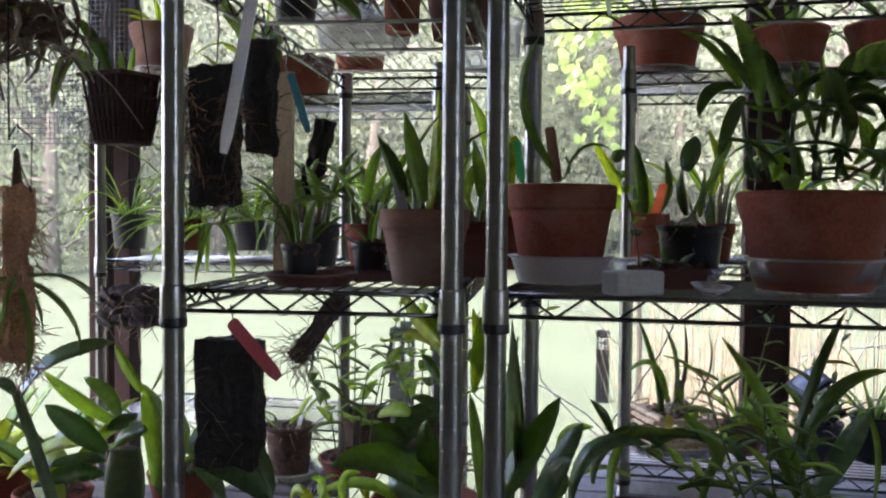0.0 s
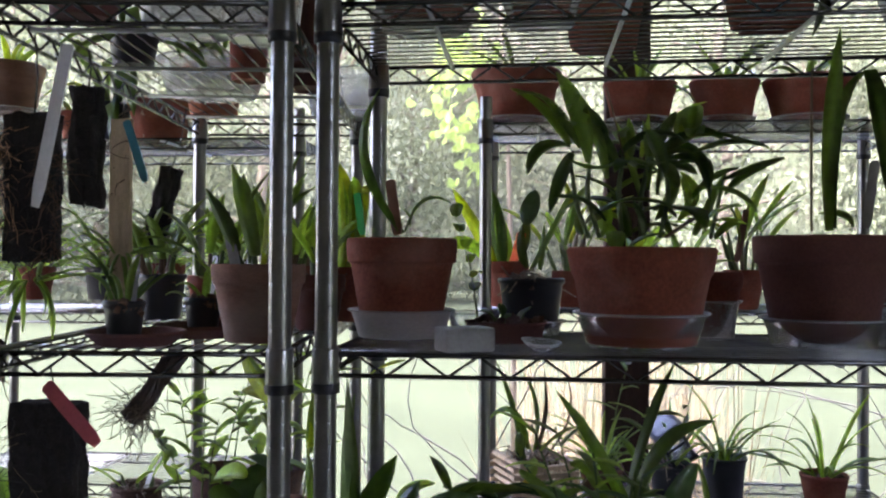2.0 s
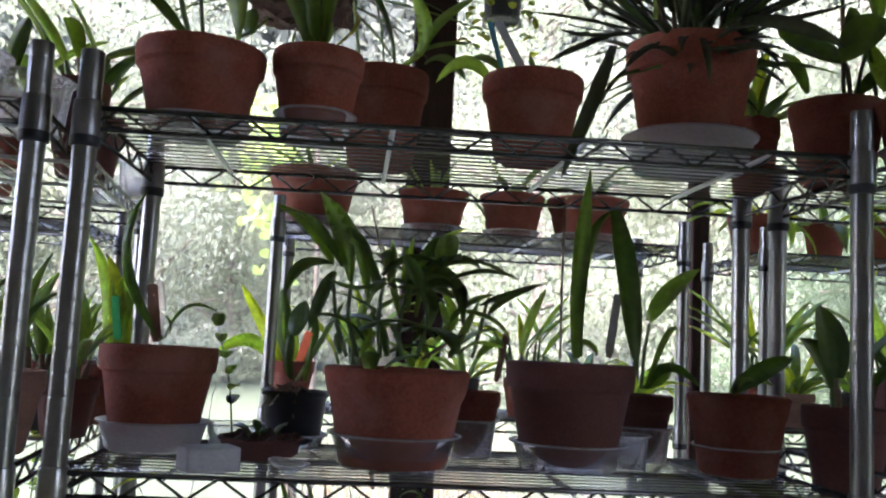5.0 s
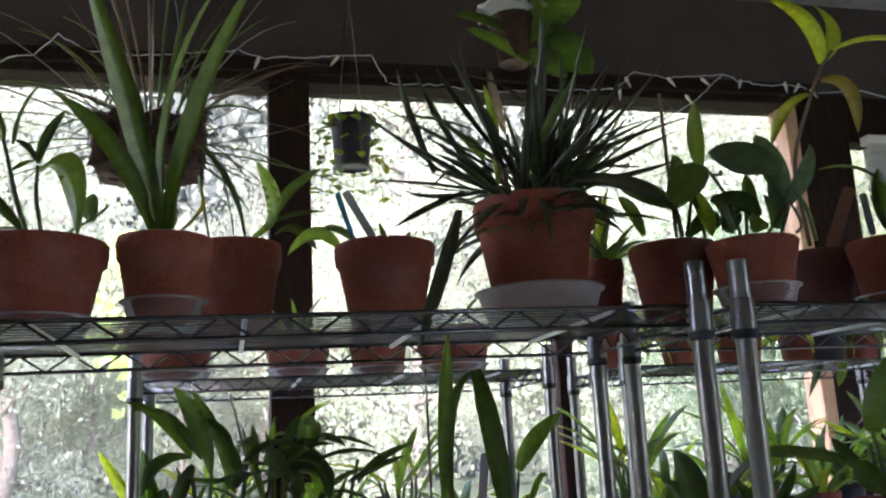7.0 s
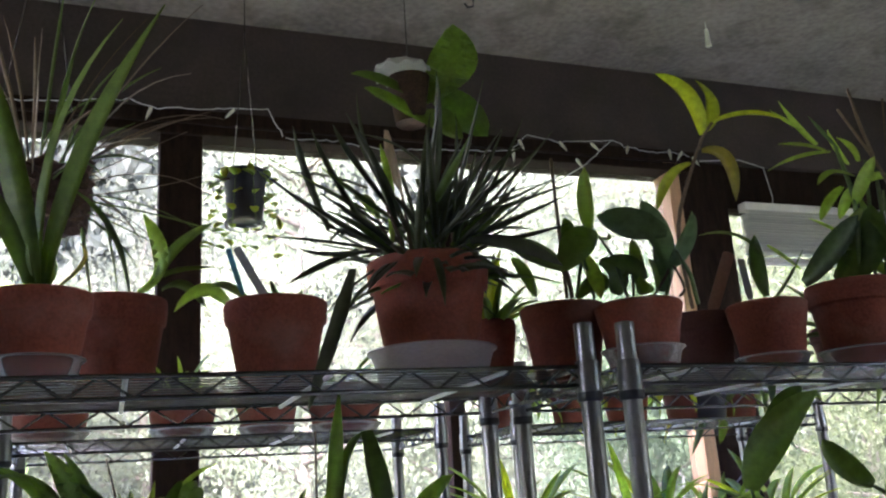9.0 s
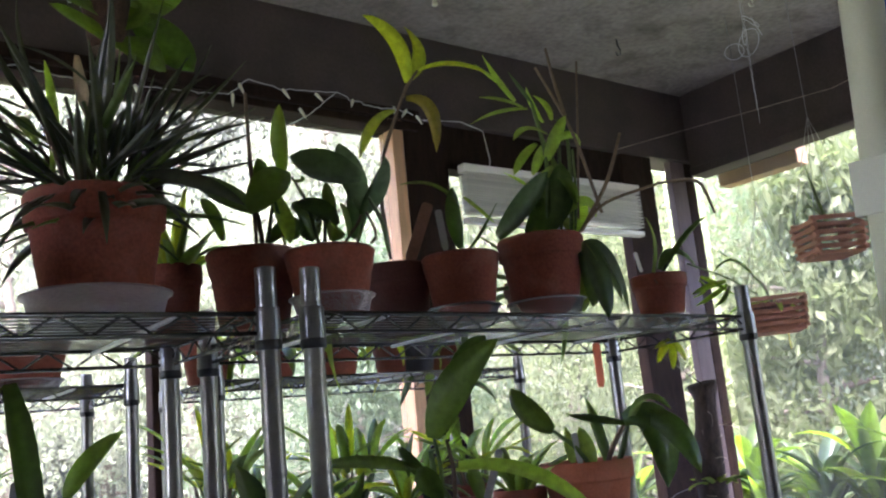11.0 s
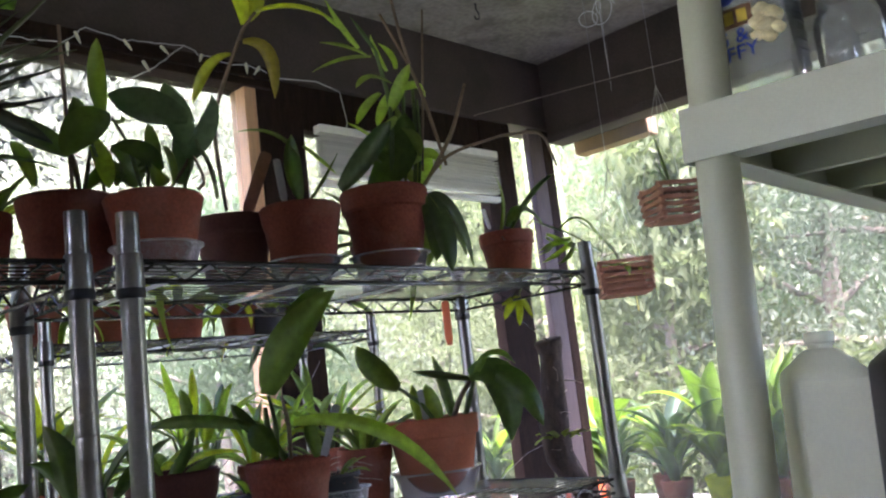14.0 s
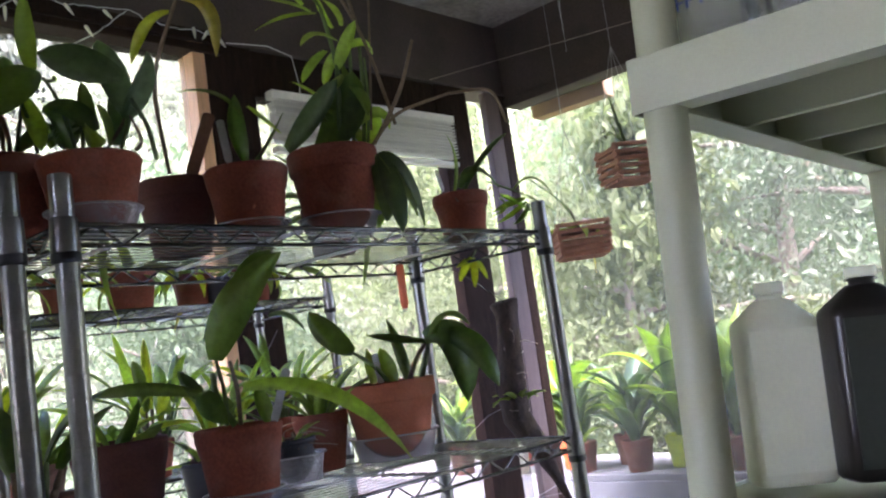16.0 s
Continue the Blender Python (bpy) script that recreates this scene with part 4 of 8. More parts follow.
blade(p, (0.020, 0.017, 0.120), (0.068, -0.001, 0.145), (0.075, -0.005, 0.158), 0.009, LEAF_MID, "lance")
blade(p, (-0.014, 0.025, 0.118), (-0.068, 0.025, 0.179), (-0.102, 0.028, 0.201), 0.015, LEAF_DARK, "oval")
saucer(-0.045, 1.055, deck(-0.045), 0.124, 0.018, HAZY)
p = potted(0.10, 1.05, deck(0.10) + 0.004, 0.117, 0.110, "terracotta pot with long upright strap leaves", seed=12)
blade(p, (-0.006, -0.024, 0.115), (-0.038, -0.051, 0.265), (-0.102, -0.077, 0.450), 0.035, LEAF_MID, "lance")
blade(p, (-0.002, -0.026, 0.119), (0.010, -0.043, 0.293), (0.078, -0.068, 0.447), 0.019, LEAF_MID, "strap")
blade(p, (0.006, -0.028, 0.117), (0.045, -0.072, 0.268), (0.125, -0.130, 0.438), 0.036, LEAF_MID, "lance")
blade(p, (-0.012, -0.024, 0.118), (-0.060, -0.045, 0.216), (-0.130, -0.053, 0.281), 0.025, LEAF_MID, "lance")
blade(p, (-0.004, -0.025, 0.115), (-0.009, -0.043, 0.131), (-0.013, -0.063, 0.155), 0.019, LEAF_MID, "oval")
blade(p, (0.008, -0.028, 0.114), (0.011, -0.032, 0.132), (0.007, -0.037, 0.156), 0.014, LEAF_LIGHT, "oval")
blade(p, (0.000, -0.026, 0.116), (-0.006, -0.007, 0.224), (0.021, -0.013, 0.409), 0.011, LEAF_MID, "strap")
blade(p, (0.018, -0.030, 0.112), (0.045, -0.013, 0.149), (0.038, 0.013, 0.179), 0.006, LEAF_YELLOW, "lance")
saucer(0.10, 1.05, deck(0.10), 0.092, 0.036, HAZY)
p = potted(0.186, 1.18, deck(0.186), 0.130, 0.135, "terracotta pot with bright green leaves", seed=13)
blade(p, (0.024, -0.037, 0.139), (0.053, -0.053, 0.176), (0.027, -0.061, 0.242), 0.027, LEAF_LIGHT, "oval")
blade(p, (0.047, -0.046, 0.152), (0.069, -0.061, 0.194), (0.115, -0.080, 0.227), 0.021, LEAF_MID, "oval")
blade(p, (0.038, -0.042, 0.144), (0.062, -0.052, 0.162), (0.120, -0.068, 0.169), 0.014, LEAF_MID, "oval")
blade(p, (0.054, -0.045, 0.142), (0.080, -0.068, 0.143), (0.107, -0.083, 0.111), 0.016, LEAF_MID, "oval")
blade(p, (0.013, -0.035, 0.141), (-0.014, -0.047, 0.225), (-0.068, -0.047, 0.279), 0.008, LEAF_DARK, "strap")
blade(p, (-0.002, -0.031, 0.139), (-0.010, -0.041, 0.194), (-0.028, -0.051, 0.254), 0.004, LEAF_DARK, "strap")
blade(p, (-0.035, -0.023, 0.140), (-0.045, -0.035, 0.203), (-0.049, -0.039, 0.226), 0.006, LEAF_MID, "strap")
p = potted(0.381, 1.08, deck(0.381), 0.137, 0.111, "terracotta pot with short growths and plant labels", seed=14)
blade(p, (-0.061, -0.009, 0.107), (-0.093, -0.006, 0.126), (-0.128, 0.008, 0.101), 0.019, LEAF_LIGHT, "oval")
strip(p, (-0.045, -0.016, 0.119), (-0.065, -0.024, 0.178), 0.007, TEAL)
strip(p, (-0.014, -0.021, 0.110), (-0.055, -0.027, 0.179), 0.011, GREY_TAG)
blade(p, (0.002, -0.025, 0.107), (-0.006, -0.026, 0.122), (-0.011, -0.028, 0.137), 0.008, LEAF_DARK, "oval")
blade(p, (0.024, -0.030, 0.106), (0.025, -0.032, 0.115), (0.029, -0.035, 0.123), 0.007, LEAF_DARK, "oval")
blade(p, (-0.035, -0.016, 0.109), (-0.064, -0.014, 0.130), (-0.085, -0.008, 0.130), 0.012, LEAF_MID, "oval")
p = potted(0.596, 1.08, deck(0.596) + 0.008, 0.174, 0.163, "large dark terracotta pot with a dense mop of narrow dark leaves", seed=15)
tuft(p, 0.155, 151, 34, 0.17, 0.017, (LEAF_STIFF, LEAF_STIFF, LEAF_DARK), (-5, 62), (0.3, 1.0), "lance", 0.035)
blade(p, (-0.134, 0.027, 0.215), (-0.169, 0.010, 0.293), (-0.190, -0.011, 0.353), 0.012, LEAF_STIFF, "lance")
blade(p, (-0.079, -0.003, 0.196), (-0.138, -0.019, 0.282), (-0.171, -0.043, 0.336), 0.011, LEAF_STIFF, "lance")
blade(p, (-0.050, -0.028, 0.220), (-0.105, -0.001, 0.317), (-0.126, 0.016, 0.372), 0.010, LEAF_STIFF, "lance")
blade(p, (-0.057, -0.029, 0.242), (-0.095, -0.057, 0.297), (-0.126, -0.082, 0.331), 0.014, LEAF_STIFF, "lance")
blade(p, (-0.057, -0.028, 0.235), (-0.085, -0.006, 0.334), (-0.092, 0.005, 0.421), 0.007, LEAF_STIFF, "lance")
blade(p, (-0.115, 0.017, 0.205), (-0.177, 0.073, 0.281), (-0.224, 0.124, 0.340), 0.007, LEAF_STIFF, "lance")
blade(p, (-0.055, -0.014, 0.180), (-0.132, 0.018, 0.177), (-0.180, 0.027, 0.188), 0.011, LEAF_STIFF, "lance")
blade(p, (-0.097, 0.012, 0.182), (-0.152, 0.017, 0.158), (-0.197, 0.017, 0.132), 0.011, LEAF_STIFF, "lance")
blade(p, (-0.091, 0.008, 0.183), (-0.124, 0.056, 0.199), (-0.159, 0.101, 0.224), 0.006, LEAF_STIFF, "lance")
blade(p, (-0.087, -0.017, 0.265), (-0.138, 0.042, 0.303), (-0.189, 0.105, 0.326), 0.006, LEAF_STIFF, "lance")
blade(p, (-0.073, -0.008, 0.201), (-0.118, -0.032, 0.218), (-0.153, -0.060, 0.221), 0.008, LEAF_STIFF, "lance")
blade(p, (-0.103, 0.004, 0.228), (-0.124, -0.002, 0.208), (-0.149, -0.003, 0.181), 0.006, LEAF_STIFF, "lance")
blade(p, (-0.008, -0.052, 0.210), (-0.007, -0.094, 0.318), (-0.015, -0.124, 0.400), 0.012, LEAF_STIFF, "lance")
blade(p, (-0.023, -0.041, 0.205), (-0.011, -0.044, 0.298), (0.003, -0.044, 0.377), 0.010, LEAF_STIFF, "lance")
blade(p, (0.017, -0.068, 0.208), (0.008, -0.116, 0.273), (-0.005, -0.158, 0.325), 0.008, LEAF_STIFF, "lance")
blade(p, (0.025, -0.070, 0.199), (0.059, -0.087, 0.269), (0.089, -0.099, 0.333), 0.009, LEAF_STIFF, "lance")
blade(p, (0.037, -0.078, 0.198), (0.086, -0.095, 0.281), (0.121, -0.101, 0.354), 0.006, LEAF_STIFF, "lance")
blade(p, (0.025, -0.070, 0.199), (0.059, -0.128, 0.221), (0.106, -0.189, 0.224), 0.010, LEAF_STIFF, "lance")
blade(p, (0.038, -0.074, 0.184), (0.108, -0.101, 0.208), (0.167, -0.121, 0.234), 0.010, LEAF_STIFF, "lance")
blade(p, (0.039, -0.072, 0.174), (0.095, -0.119, 0.171), (0.146, -0.166, 0.180), 0.012, LEAF_STIFF, "lance")
blade(p, (0.038, -0.073, 0.178), (0.085, -0.122, 0.159), (0.128, -0.163, 0.121), 0.019, LEAF_STIFF, "oval")
blade(p, (0.031, -0.067, 0.172), (0.050, -0.105, 0.136), (0.062, -0.140, 0.099), 0.008, LEAF_STIFF, "lance")
blade(p, (0.030, -0.075, 0.206), (0.072, -0.090, 0.273), (0.119, -0.101, 0.313), 0.007, LEAF_STIFF, "lance")
blade(p, (-0.126, -0.066, 0.134), (-0.164, -0.114, 0.041), (-0.199, -0.115, -0.051), 0.020, LEAF_STIFF, "strap")
blade(p, (-0.023, -0.064, 0.289), (-0.063, -0.074, 0.309), (-0.108, -0.078, 0.319), 0.008, LEAF_STIFF, "strap")
blade(p, (-0.055, -0.015, 0.187), (-0.051, -0.004, 0.268), (-0.057, 0.015, 0.347), 0.013, LEAF_LIGHT, "oval")
blade(p, (-0.073, -0.014, 0.223), (-0.081, 0.023, 0.262), (-0.085, 0.063, 0.280), 0.019, LEAF_LIGHT, "oval")
rng = random.Random(15)
for k in range(62):
    a, q, up = rng.random() * 6.283, 0.065 * rng.random() ** 0.5, rng.random()
    out = a + rng.uniform(-0.5, 0.5)
    leaf(p, (q * math.cos(a), q * math.sin(a), 0.15 + 0.08 * up), math.degrees(out), rng.uniform(5, 84) * (0.55 + 0.45 * up), rng.uniform(0.07, 0.21), rng.uniform(0.008, 0.013), rng.uniform(-0.2, 0.25), rng.choice((LEAF_STIFF, LEAF_STIFF, LEAF_DARK)), "lance", 0.5, rng.uniform(-0.8, 0.8))
for k in range(34):
    a, q = rng.random() * 6.283, rng.uniform(0.02, 0.065)
    b = a + rng.uniform(-0.5, 0.5)
    stem(p, ((q * math.cos(a), q * math.sin(a), 0.14), (q * 1.1 * math.cos(a), q * 1.1 * math.sin(a), 0.185), (q * 1.5 * math.cos(b), q * 1.5 * math.sin(b), rng.uniform(0.2, 0.27))), 0.0034, 0.0026, rng.choice((CANE, STEM, STEM)))
for k in range(14):
    a = rng.random() * 6.283
    leaf(p, (0.08 * math.cos(a), 0.08 * math.sin(a), 0.15), math.degrees(a), rng.uniform(-35, 0), rng.uniform(0.06, 0.12), rng.uniform(0.009, 0.014), rng.uniform(0.1, 0.8), LEAF_STIFF, "lance", 0.5)
saucer(0.596, 1.08, deck(0.596), 0.165, 0.045, MILKY, "frosted plastic saucer under a large flowerpot")
p = potted(0.74, 1.2, deck(0.74), 0.08, 0.11, "small terracotta pot behind the larger one", seed=17)
tuft(p, 0.10, 171, 9, 0.15, 0.024, (LEAF_LIME, LEAF_LIGHT, LEAF_MID), (50, 88), (0.2, 1.0), "lance", 0.02)
tuft(p, 0.11, 17, 8, 0.12, 0.012, (LEAF_LIGHT, LEAF_MID))

# ---- top shelf of the third unit ----
p = potted(0.815, 1.10, T, 0.128, 0.113, "terracotta pot with broad dark leaves", style="azalea", seed=21)
blade(p, (0.021, -0.069, 0.214), (0.011, -0.084, 0.257), (0.005, -0.101, 0.301), 0.025, LEAF_LIGHT, "oval")
blade(p, (0.022, -0.071, 0.216), (-0.005, -0.074, 0.188), (-0.033, -0.072, 0.149), 0.051, LEAF_MID, "oval")
blade(p, (0.013, -0.055, 0.185), (0.015, -0.077, 0.143), (0.012, -0.094, 0.106), 0.025, LEAF_LIGHT, "oval")
blade(p, (-0.006, -0.031, 0.165), (-0.035, 0.012, 0.202), (-0.061, 0.053, 0.237), 0.040, LEAF_DARK, "oval")
blade(p, (-0.007, -0.039, 0.208), (0.002, -0.038, 0.225), (0.003, -0.029, 0.246), 0.021, LEAF_DARK, "oval")
stem(p, ((-0.003, -0.024, 0.122), (-0.014, -0.040, 0.241), (-0.022, -0.052, 0.332)), 0.0029, 0.0023, CANE, swell=0.2)
stem(p, ((0.008, -0.035, 0.120), (0.012, -0.051, 0.173), (0.021, -0.070, 0.215)), 0.0029, 0.0023, STEM, swell=0.2)
stem(p, ((0.003, -0.030, 0.121), (-0.002, -0.033, 0.154), (-0.006, -0.031, 0.169)), 0.0033, 0.0026, CANE, swell=0.2)
blade(p, (-0.038, 0.010, 0.131), (-0.038, 0.043, 0.178), (-0.039, 0.080, 0.212), 0.021, LEAF_MID, "oval")
blade(p, (0.008, -0.035, 0.120), (0.042, -0.047, 0.146), (0.054, -0.027, 0.129), 0.029, LEAF_DARK, "oval")
stem(p, ((0.026, -0.053, 0.115), (0.013, -0.068, 0.146), (-0.002, -0.081, 0.174)), 0.0025, 0.0020, STEM, swell=0.2)
p = potted(0.883, 1.0, T + 0.003, 0.124, 0.094, "terracotta pot with large oval leaves", style="azalea", seed=22)
blade(p, (0.021, -0.062, 0.182), (-0.022, -0.037, 0.199), (-0.061, -0.016, 0.219), 0.051, LEAF_GREY, "oval")
blade(p, (0.024, -0.055, 0.137), (0.021, -0.036, 0.195), (0.018, -0.016, 0.247), 0.039, LEAF_GREY, "oval")
blade(p, (0.024, -0.055, 0.135), (0.024, -0.091, 0.164), (0.021, -0.124, 0.195), 0.036, LEAF_GREY, "oval")
blade(p, (-0.047, 0.014, 0.156), (-0.026, 0.017, 0.141), (-0.009, 0.028, 0.113), 0.047, LEAF_DARK, "oval")
blade(p, (-0.001, -0.027, 0.124), (-0.026, -0.027, 0.145), (-0.059, -0.017, 0.151), 0.027, LEAF_DARK, "oval")
blade(p, (-0.004, -0.020, 0.107), (-0.009, -0.024, 0.150), (-0.014, -0.027, 0.184), 0.020, LEAF_MID, "oval")
blade(p, (0.011, -0.035, 0.104), (-0.003, -0.053, 0.124), (-0.020, -0.070, 0.142), 0.025, LEAF_MID, "oval")
blade(p, (0.017, -0.041, 0.103), (0.026, -0.038, 0.146), (0.026, -0.025, 0.186), 0.028, LEAF_GREY, "oval")
stem(p, ((0.020, -0.042, 0.096), (0.025, -0.052, 0.120), (0.024, -0.057, 0.142)), 0.0025, 0.0020, STEM, swell=0.2)
stem(p, ((-0.018, -0.005, 0.104), (-0.024, 0.009, 0.165), (-0.033, 0.032, 0.206)), 0.0025, 0.0020, STEM, swell=0.2)
stem(p, ((0.051, -0.070, 0.080), (0.038, -0.080, 0.121), (0.018, -0.082, 0.151)), 0.0028, 0.0023, STEM, swell=0.2)
stem(p, ((0.007, -0.029, 0.098), (0.022, -0.051, 0.127), (0.028, -0.064, 0.158)), 0.0022, 0.0017, CANE, swell=0.2)
stem(p, ((0.033, -0.055, 0.094), (0.040, -0.064, 0.103), (0.026, -0.059, 0.140)), 0.0022, 0.0017, CANE, swell=0.2)
stem(p, ((-0.012, -0.011, 0.103), (-0.013, -0.018, 0.140), (-0.020, -0.016, 0.162)), 0.0025, 0.0020, STEM, swell=0.2)
blade(p, (-0.005, -0.018, 0.104), (-0.015, -0.045, 0.110), (-0.034, -0.065, 0.118), 0.027, LEAF_LIGHT, "oval")
blade(p, (-0.047, 0.005, 0.193), (-0.038, -0.003, 0.190), (-0.038, -0.005, 0.197), 0.009, LEAF_MID, "oval")
saucer(0.883, 1.0, T, 0.105, 0.032, FROSTED)
p = potted(1.093, 1.15, T, 0.125, 0.112, "dark terracotta pot with a tall cane of yellow-green leaves", TERRA_DARK, seed=23)
blade(p, (-0.014, -0.099, 0.396), (-0.040, -0.111, 0.456), (-0.091, -0.101, 0.497), 0.029, LEAF_LIME, "oval")
blade(p, (-0.014, -0.100, 0.399), (0.010, -0.104, 0.448), (-0.002, -0.087, 0.502), 0.026, LEAF_LIME, "oval")
blade(p, (0.001, -0.113, 0.414), (0.034, -0.158, 0.411), (0.069, -0.199, 0.387), 0.023, LEAF_LIME, "oval")
blade(p, (-0.014, -0.092, 0.371), (0.011, -0.120, 0.346), (0.015, -0.121, 0.275), 0.023, LEAF_YELLOW, "oval")
blade(p, (-0.029, -0.078, 0.352), (-0.049, -0.042, 0.337), (-0.057, -0.006, 0.292), 0.019, LEAF_LIME, "oval")
stem(p, ((-0.021, -0.020, 0.121), (-0.048, -0.039, 0.258), (-0.019, -0.090, 0.376)), 0.0032, 0.0026, CANE, swell=0.2)
stem(p, ((-0.019, -0.090, 0.373), (-0.014, -0.098, 0.393), (-0.001, -0.112, 0.414)), 0.0028, 0.0022, CANE, swell=0.2)
strip(p, (0.004, -0.034, 0.111), (0.022, -0.077, 0.203), 0.019, BROWN_TAG)
blade(p, (-0.045, 0.055, 0.105), (-0.085, 0.085, 0.03), (-0.067, 0.089, -0.083), 0.017, LEAF_LIGHT, "lance")
p = potted(1.151, 1.05, T + 0.004, 0.124, 0.108, "terracotta pot with a few dark leaves and labels", style="azalea", seed=24)
blade(p, (-0.016, -0.031, 0.180), (-0.046, -0.009, 0.218), (-0.085, 0.029, 0.227), 0.012, LEAF_MID, "oval")
blade(p, (-0.012, -0.019, 0.116), (-0.022, -0.020, 0.165), (-0.026, -0.030, 0.213), 0.027, LEAF_DARK, "oval")
blade(p, (-0.012, -0.039, 0.194), (0.005, -0.051, 0.173), (0.024, -0.065, 0.148), 0.013, LEAF_LIGHT, "oval")
blade(p, (-0.005, -0.025, 0.114), (0.006, -0.040, 0.127), (0.025, -0.073, 0.178), 0.006, LEAF_DARK, "strap")
strip(p, (-0.028, -0.001, 0.116), (-0.040, -0.006, 0.180), 0.012, GREY_TAG)
saucer(1.151, 1.05, T, 0.105, 0.028)
p = potted(1.281, 1.0, T + 0.002, 0.144, 0.133, "tall terracotta pot with bamboo-like canes and broad leaves", seed=25)
blade(p, (-0.047, -0.031, 0.356), (-0.060, -0.012, 0.394), (-0.075, 0.006, 0.447), 0.012, LEAF_LIGHT, "lance")
blade(p, (-0.062, -0.022, 0.384), (-0.067, -0.000, 0.407), (-0.078, 0.025, 0.438), 0.010, LEAF_LIGHT, "lance")
blade(p, (-0.038, -0.038, 0.344), (-0.076, -0.030, 0.354), (-0.115, -0.020, 0.356), 0.010, LEAF_LIGHT, "lance")
blade(p, (-0.033, -0.042, 0.340), (-0.055, 0.007, 0.348), (-0.074, 0.058, 0.342), 0.013, LEAF_LIGHT, "lance")
blade(p, (-0.026, -0.050, 0.345), (-0.053, -0.051, 0.370), (-0.077, -0.053, 0.394), 0.012, LEAF_GREY, "lance")
blade(p, (-0.015, -0.055, 0.315), (-0.019, -0.038, 0.353), (-0.015, -0.027, 0.387), 0.012, LEAF_LIGHT, "lance")
blade(p, (-0.009, -0.057, 0.295), (-0.046, -0.049, 0.301), (-0.074, -0.045, 0.281), 0.015, LEAF_LIGHT, "oval")
blade(p, (-0.021, -0.041, 0.282), (-0.048, -0.038, 0.256), (-0.071, -0.035, 0.226), 0.020, LEAF_LIGHT, "oval")
blade(p, (-0.013, -0.050, 0.278), (-0.008, -0.028, 0.261), (-0.004, -0.007, 0.240), 0.017, LEAF_LIGHT, "oval")
blade(p, (-0.009, -0.047, 0.252), (-0.010, -0.075, 0.283), (-0.010, -0.103, 0.311), 0.022, LEAF_LIGHT, "oval")
blade(p, (-0.024, -0.022, 0.210), (-0.040, -0.010, 0.227), (-0.057, 0.005, 0.243), 0.010, LEAF_LIGHT, "lance")
blade(p, (-0.003, -0.054, 0.256), (0.013, -0.044, 0.237), (0.032, -0.040, 0.225), 0.016, LEAF_MID, "oval")
blade(p, (-0.061, 0.032, 0.141), (-0.048, -0.028, 0.182), (-0.041, -0.080, 0.222), 0.047, LEAF_GREY, "oval")
blade(p, (-0.028, -0.002, 0.137), (0.000, -0.040, 0.178), (0.007, -0.063, 0.247), 0.064, LEAF_DARK, "oval")
blade(p, (0.024, -0.055, 0.133), (0.026, -0.027, 0.164), (0.032, -0.004, 0.194), 0.035, LEAF_LIGHT, "oval")
blade(p, (0.029, -0.059, 0.132), (0.053, -0.049, 0.170), (0.068, -0.029, 0.204), 0.028, LEAF_LIGHT, "oval")
blade(p, (-0.005, -0.066, 0.317), (-0.005, -0.057, 0.344), (-0.013, -0.040, 0.368), 0.012, LEAF_LIGHT, "lance")
blade(p, (-0.001, -0.062, 0.282), (0.025, -0.076, 0.291), (0.043, -0.077, 0.274), 0.014, LEAF_LIGHT, "oval")
blade(p, (-0.003, -0.052, 0.243), (-0.024, -0.047, 0.222), (-0.050, -0.040, 0.212), 0.016, LEAF_LIGHT, "oval")
blade(p, (0.005, -0.056, 0.224), (0.013, -0.074, 0.201), (0.012, -0.080, 0.171), 0.017, LEAF_MID, "oval")
blade(p, (0.008, -0.053, 0.201), (0.009, -0.031, 0.197), (0.013, -0.009, 0.177), 0.019, LEAF_LIGHT, "oval")
blade(p, (0.015, -0.053, 0.165), (0.044, -0.071, 0.182), (0.064, -0.072, 0.156), 0.018, LEAF_LIGHT, "oval")
stem(p, ((0.011, -0.043, 0.140), (0.011, -0.054, 0.220), (0.009, -0.067, 0.320)), 0.0027, 0.0022, STEM, swell=0.2)
stem(p, ((0.027, -0.058, 0.137), (0.033, -0.065, 0.201), (0.034, -0.067, 0.271)), 0.0023, 0.0018, STEM, swell=0.2)
stem(p, ((-0.004, -0.028, 0.142), (-0.007, -0.050, 0.256), (-0.028, -0.049, 0.349)), 0.0036, 0.0029, STEM, swell=0.2)
stem(p, ((0.000, -0.032, 0.142), (0.008, -0.043, 0.223), (0.009, -0.047, 0.298)), 0.0032, 0.0025, STEM, swell=0.2)
stem(p, ((0.022, -0.054, 0.138), (0.030, -0.061, 0.230), (0.034, -0.060, 0.307)), 0.0032, 0.0025, STEM, swell=0.2)
stem(p, ((0.010, -0.083, 0.322), (-0.003, -0.081, 0.374), (-0.015, -0.082, 0.434)), 0.0027, 0.0021, CANE, swell=0.2)
stem(p, ((0.056, -0.093, 0.158), (0.020, -0.087, 0.296), (-0.026, -0.065, 0.405)), 0.0027, 0.0021, CANE, swell=0.2)
stem(p, ((0.030, -0.065, 0.154), (0.040, -0.079, 0.302), (0.049, -0.087, 0.421)), 0.0018, 0.0015, CANE, swell=0.2)
stem(p, ((0.033, -0.064, 0.132), (0.054, -0.116, 0.203), (0.058, -0.151, 0.275)), 0.0031, 0.0025, CANE, swell=0.2)
stem(p, ((0.032, -0.062, 0.132), (0.041, -0.110, 0.171), (0.085, -0.187, 0.183)), 0.0026, 0.0021, CANE, swell=0.2)
stem(p, ((0.115, -0.162, 0.194), (0.138, -0.228, 0.187), (0.131, -0.250, 0.124)), 0.0026, 0.0021, CANE, swell=0.2)
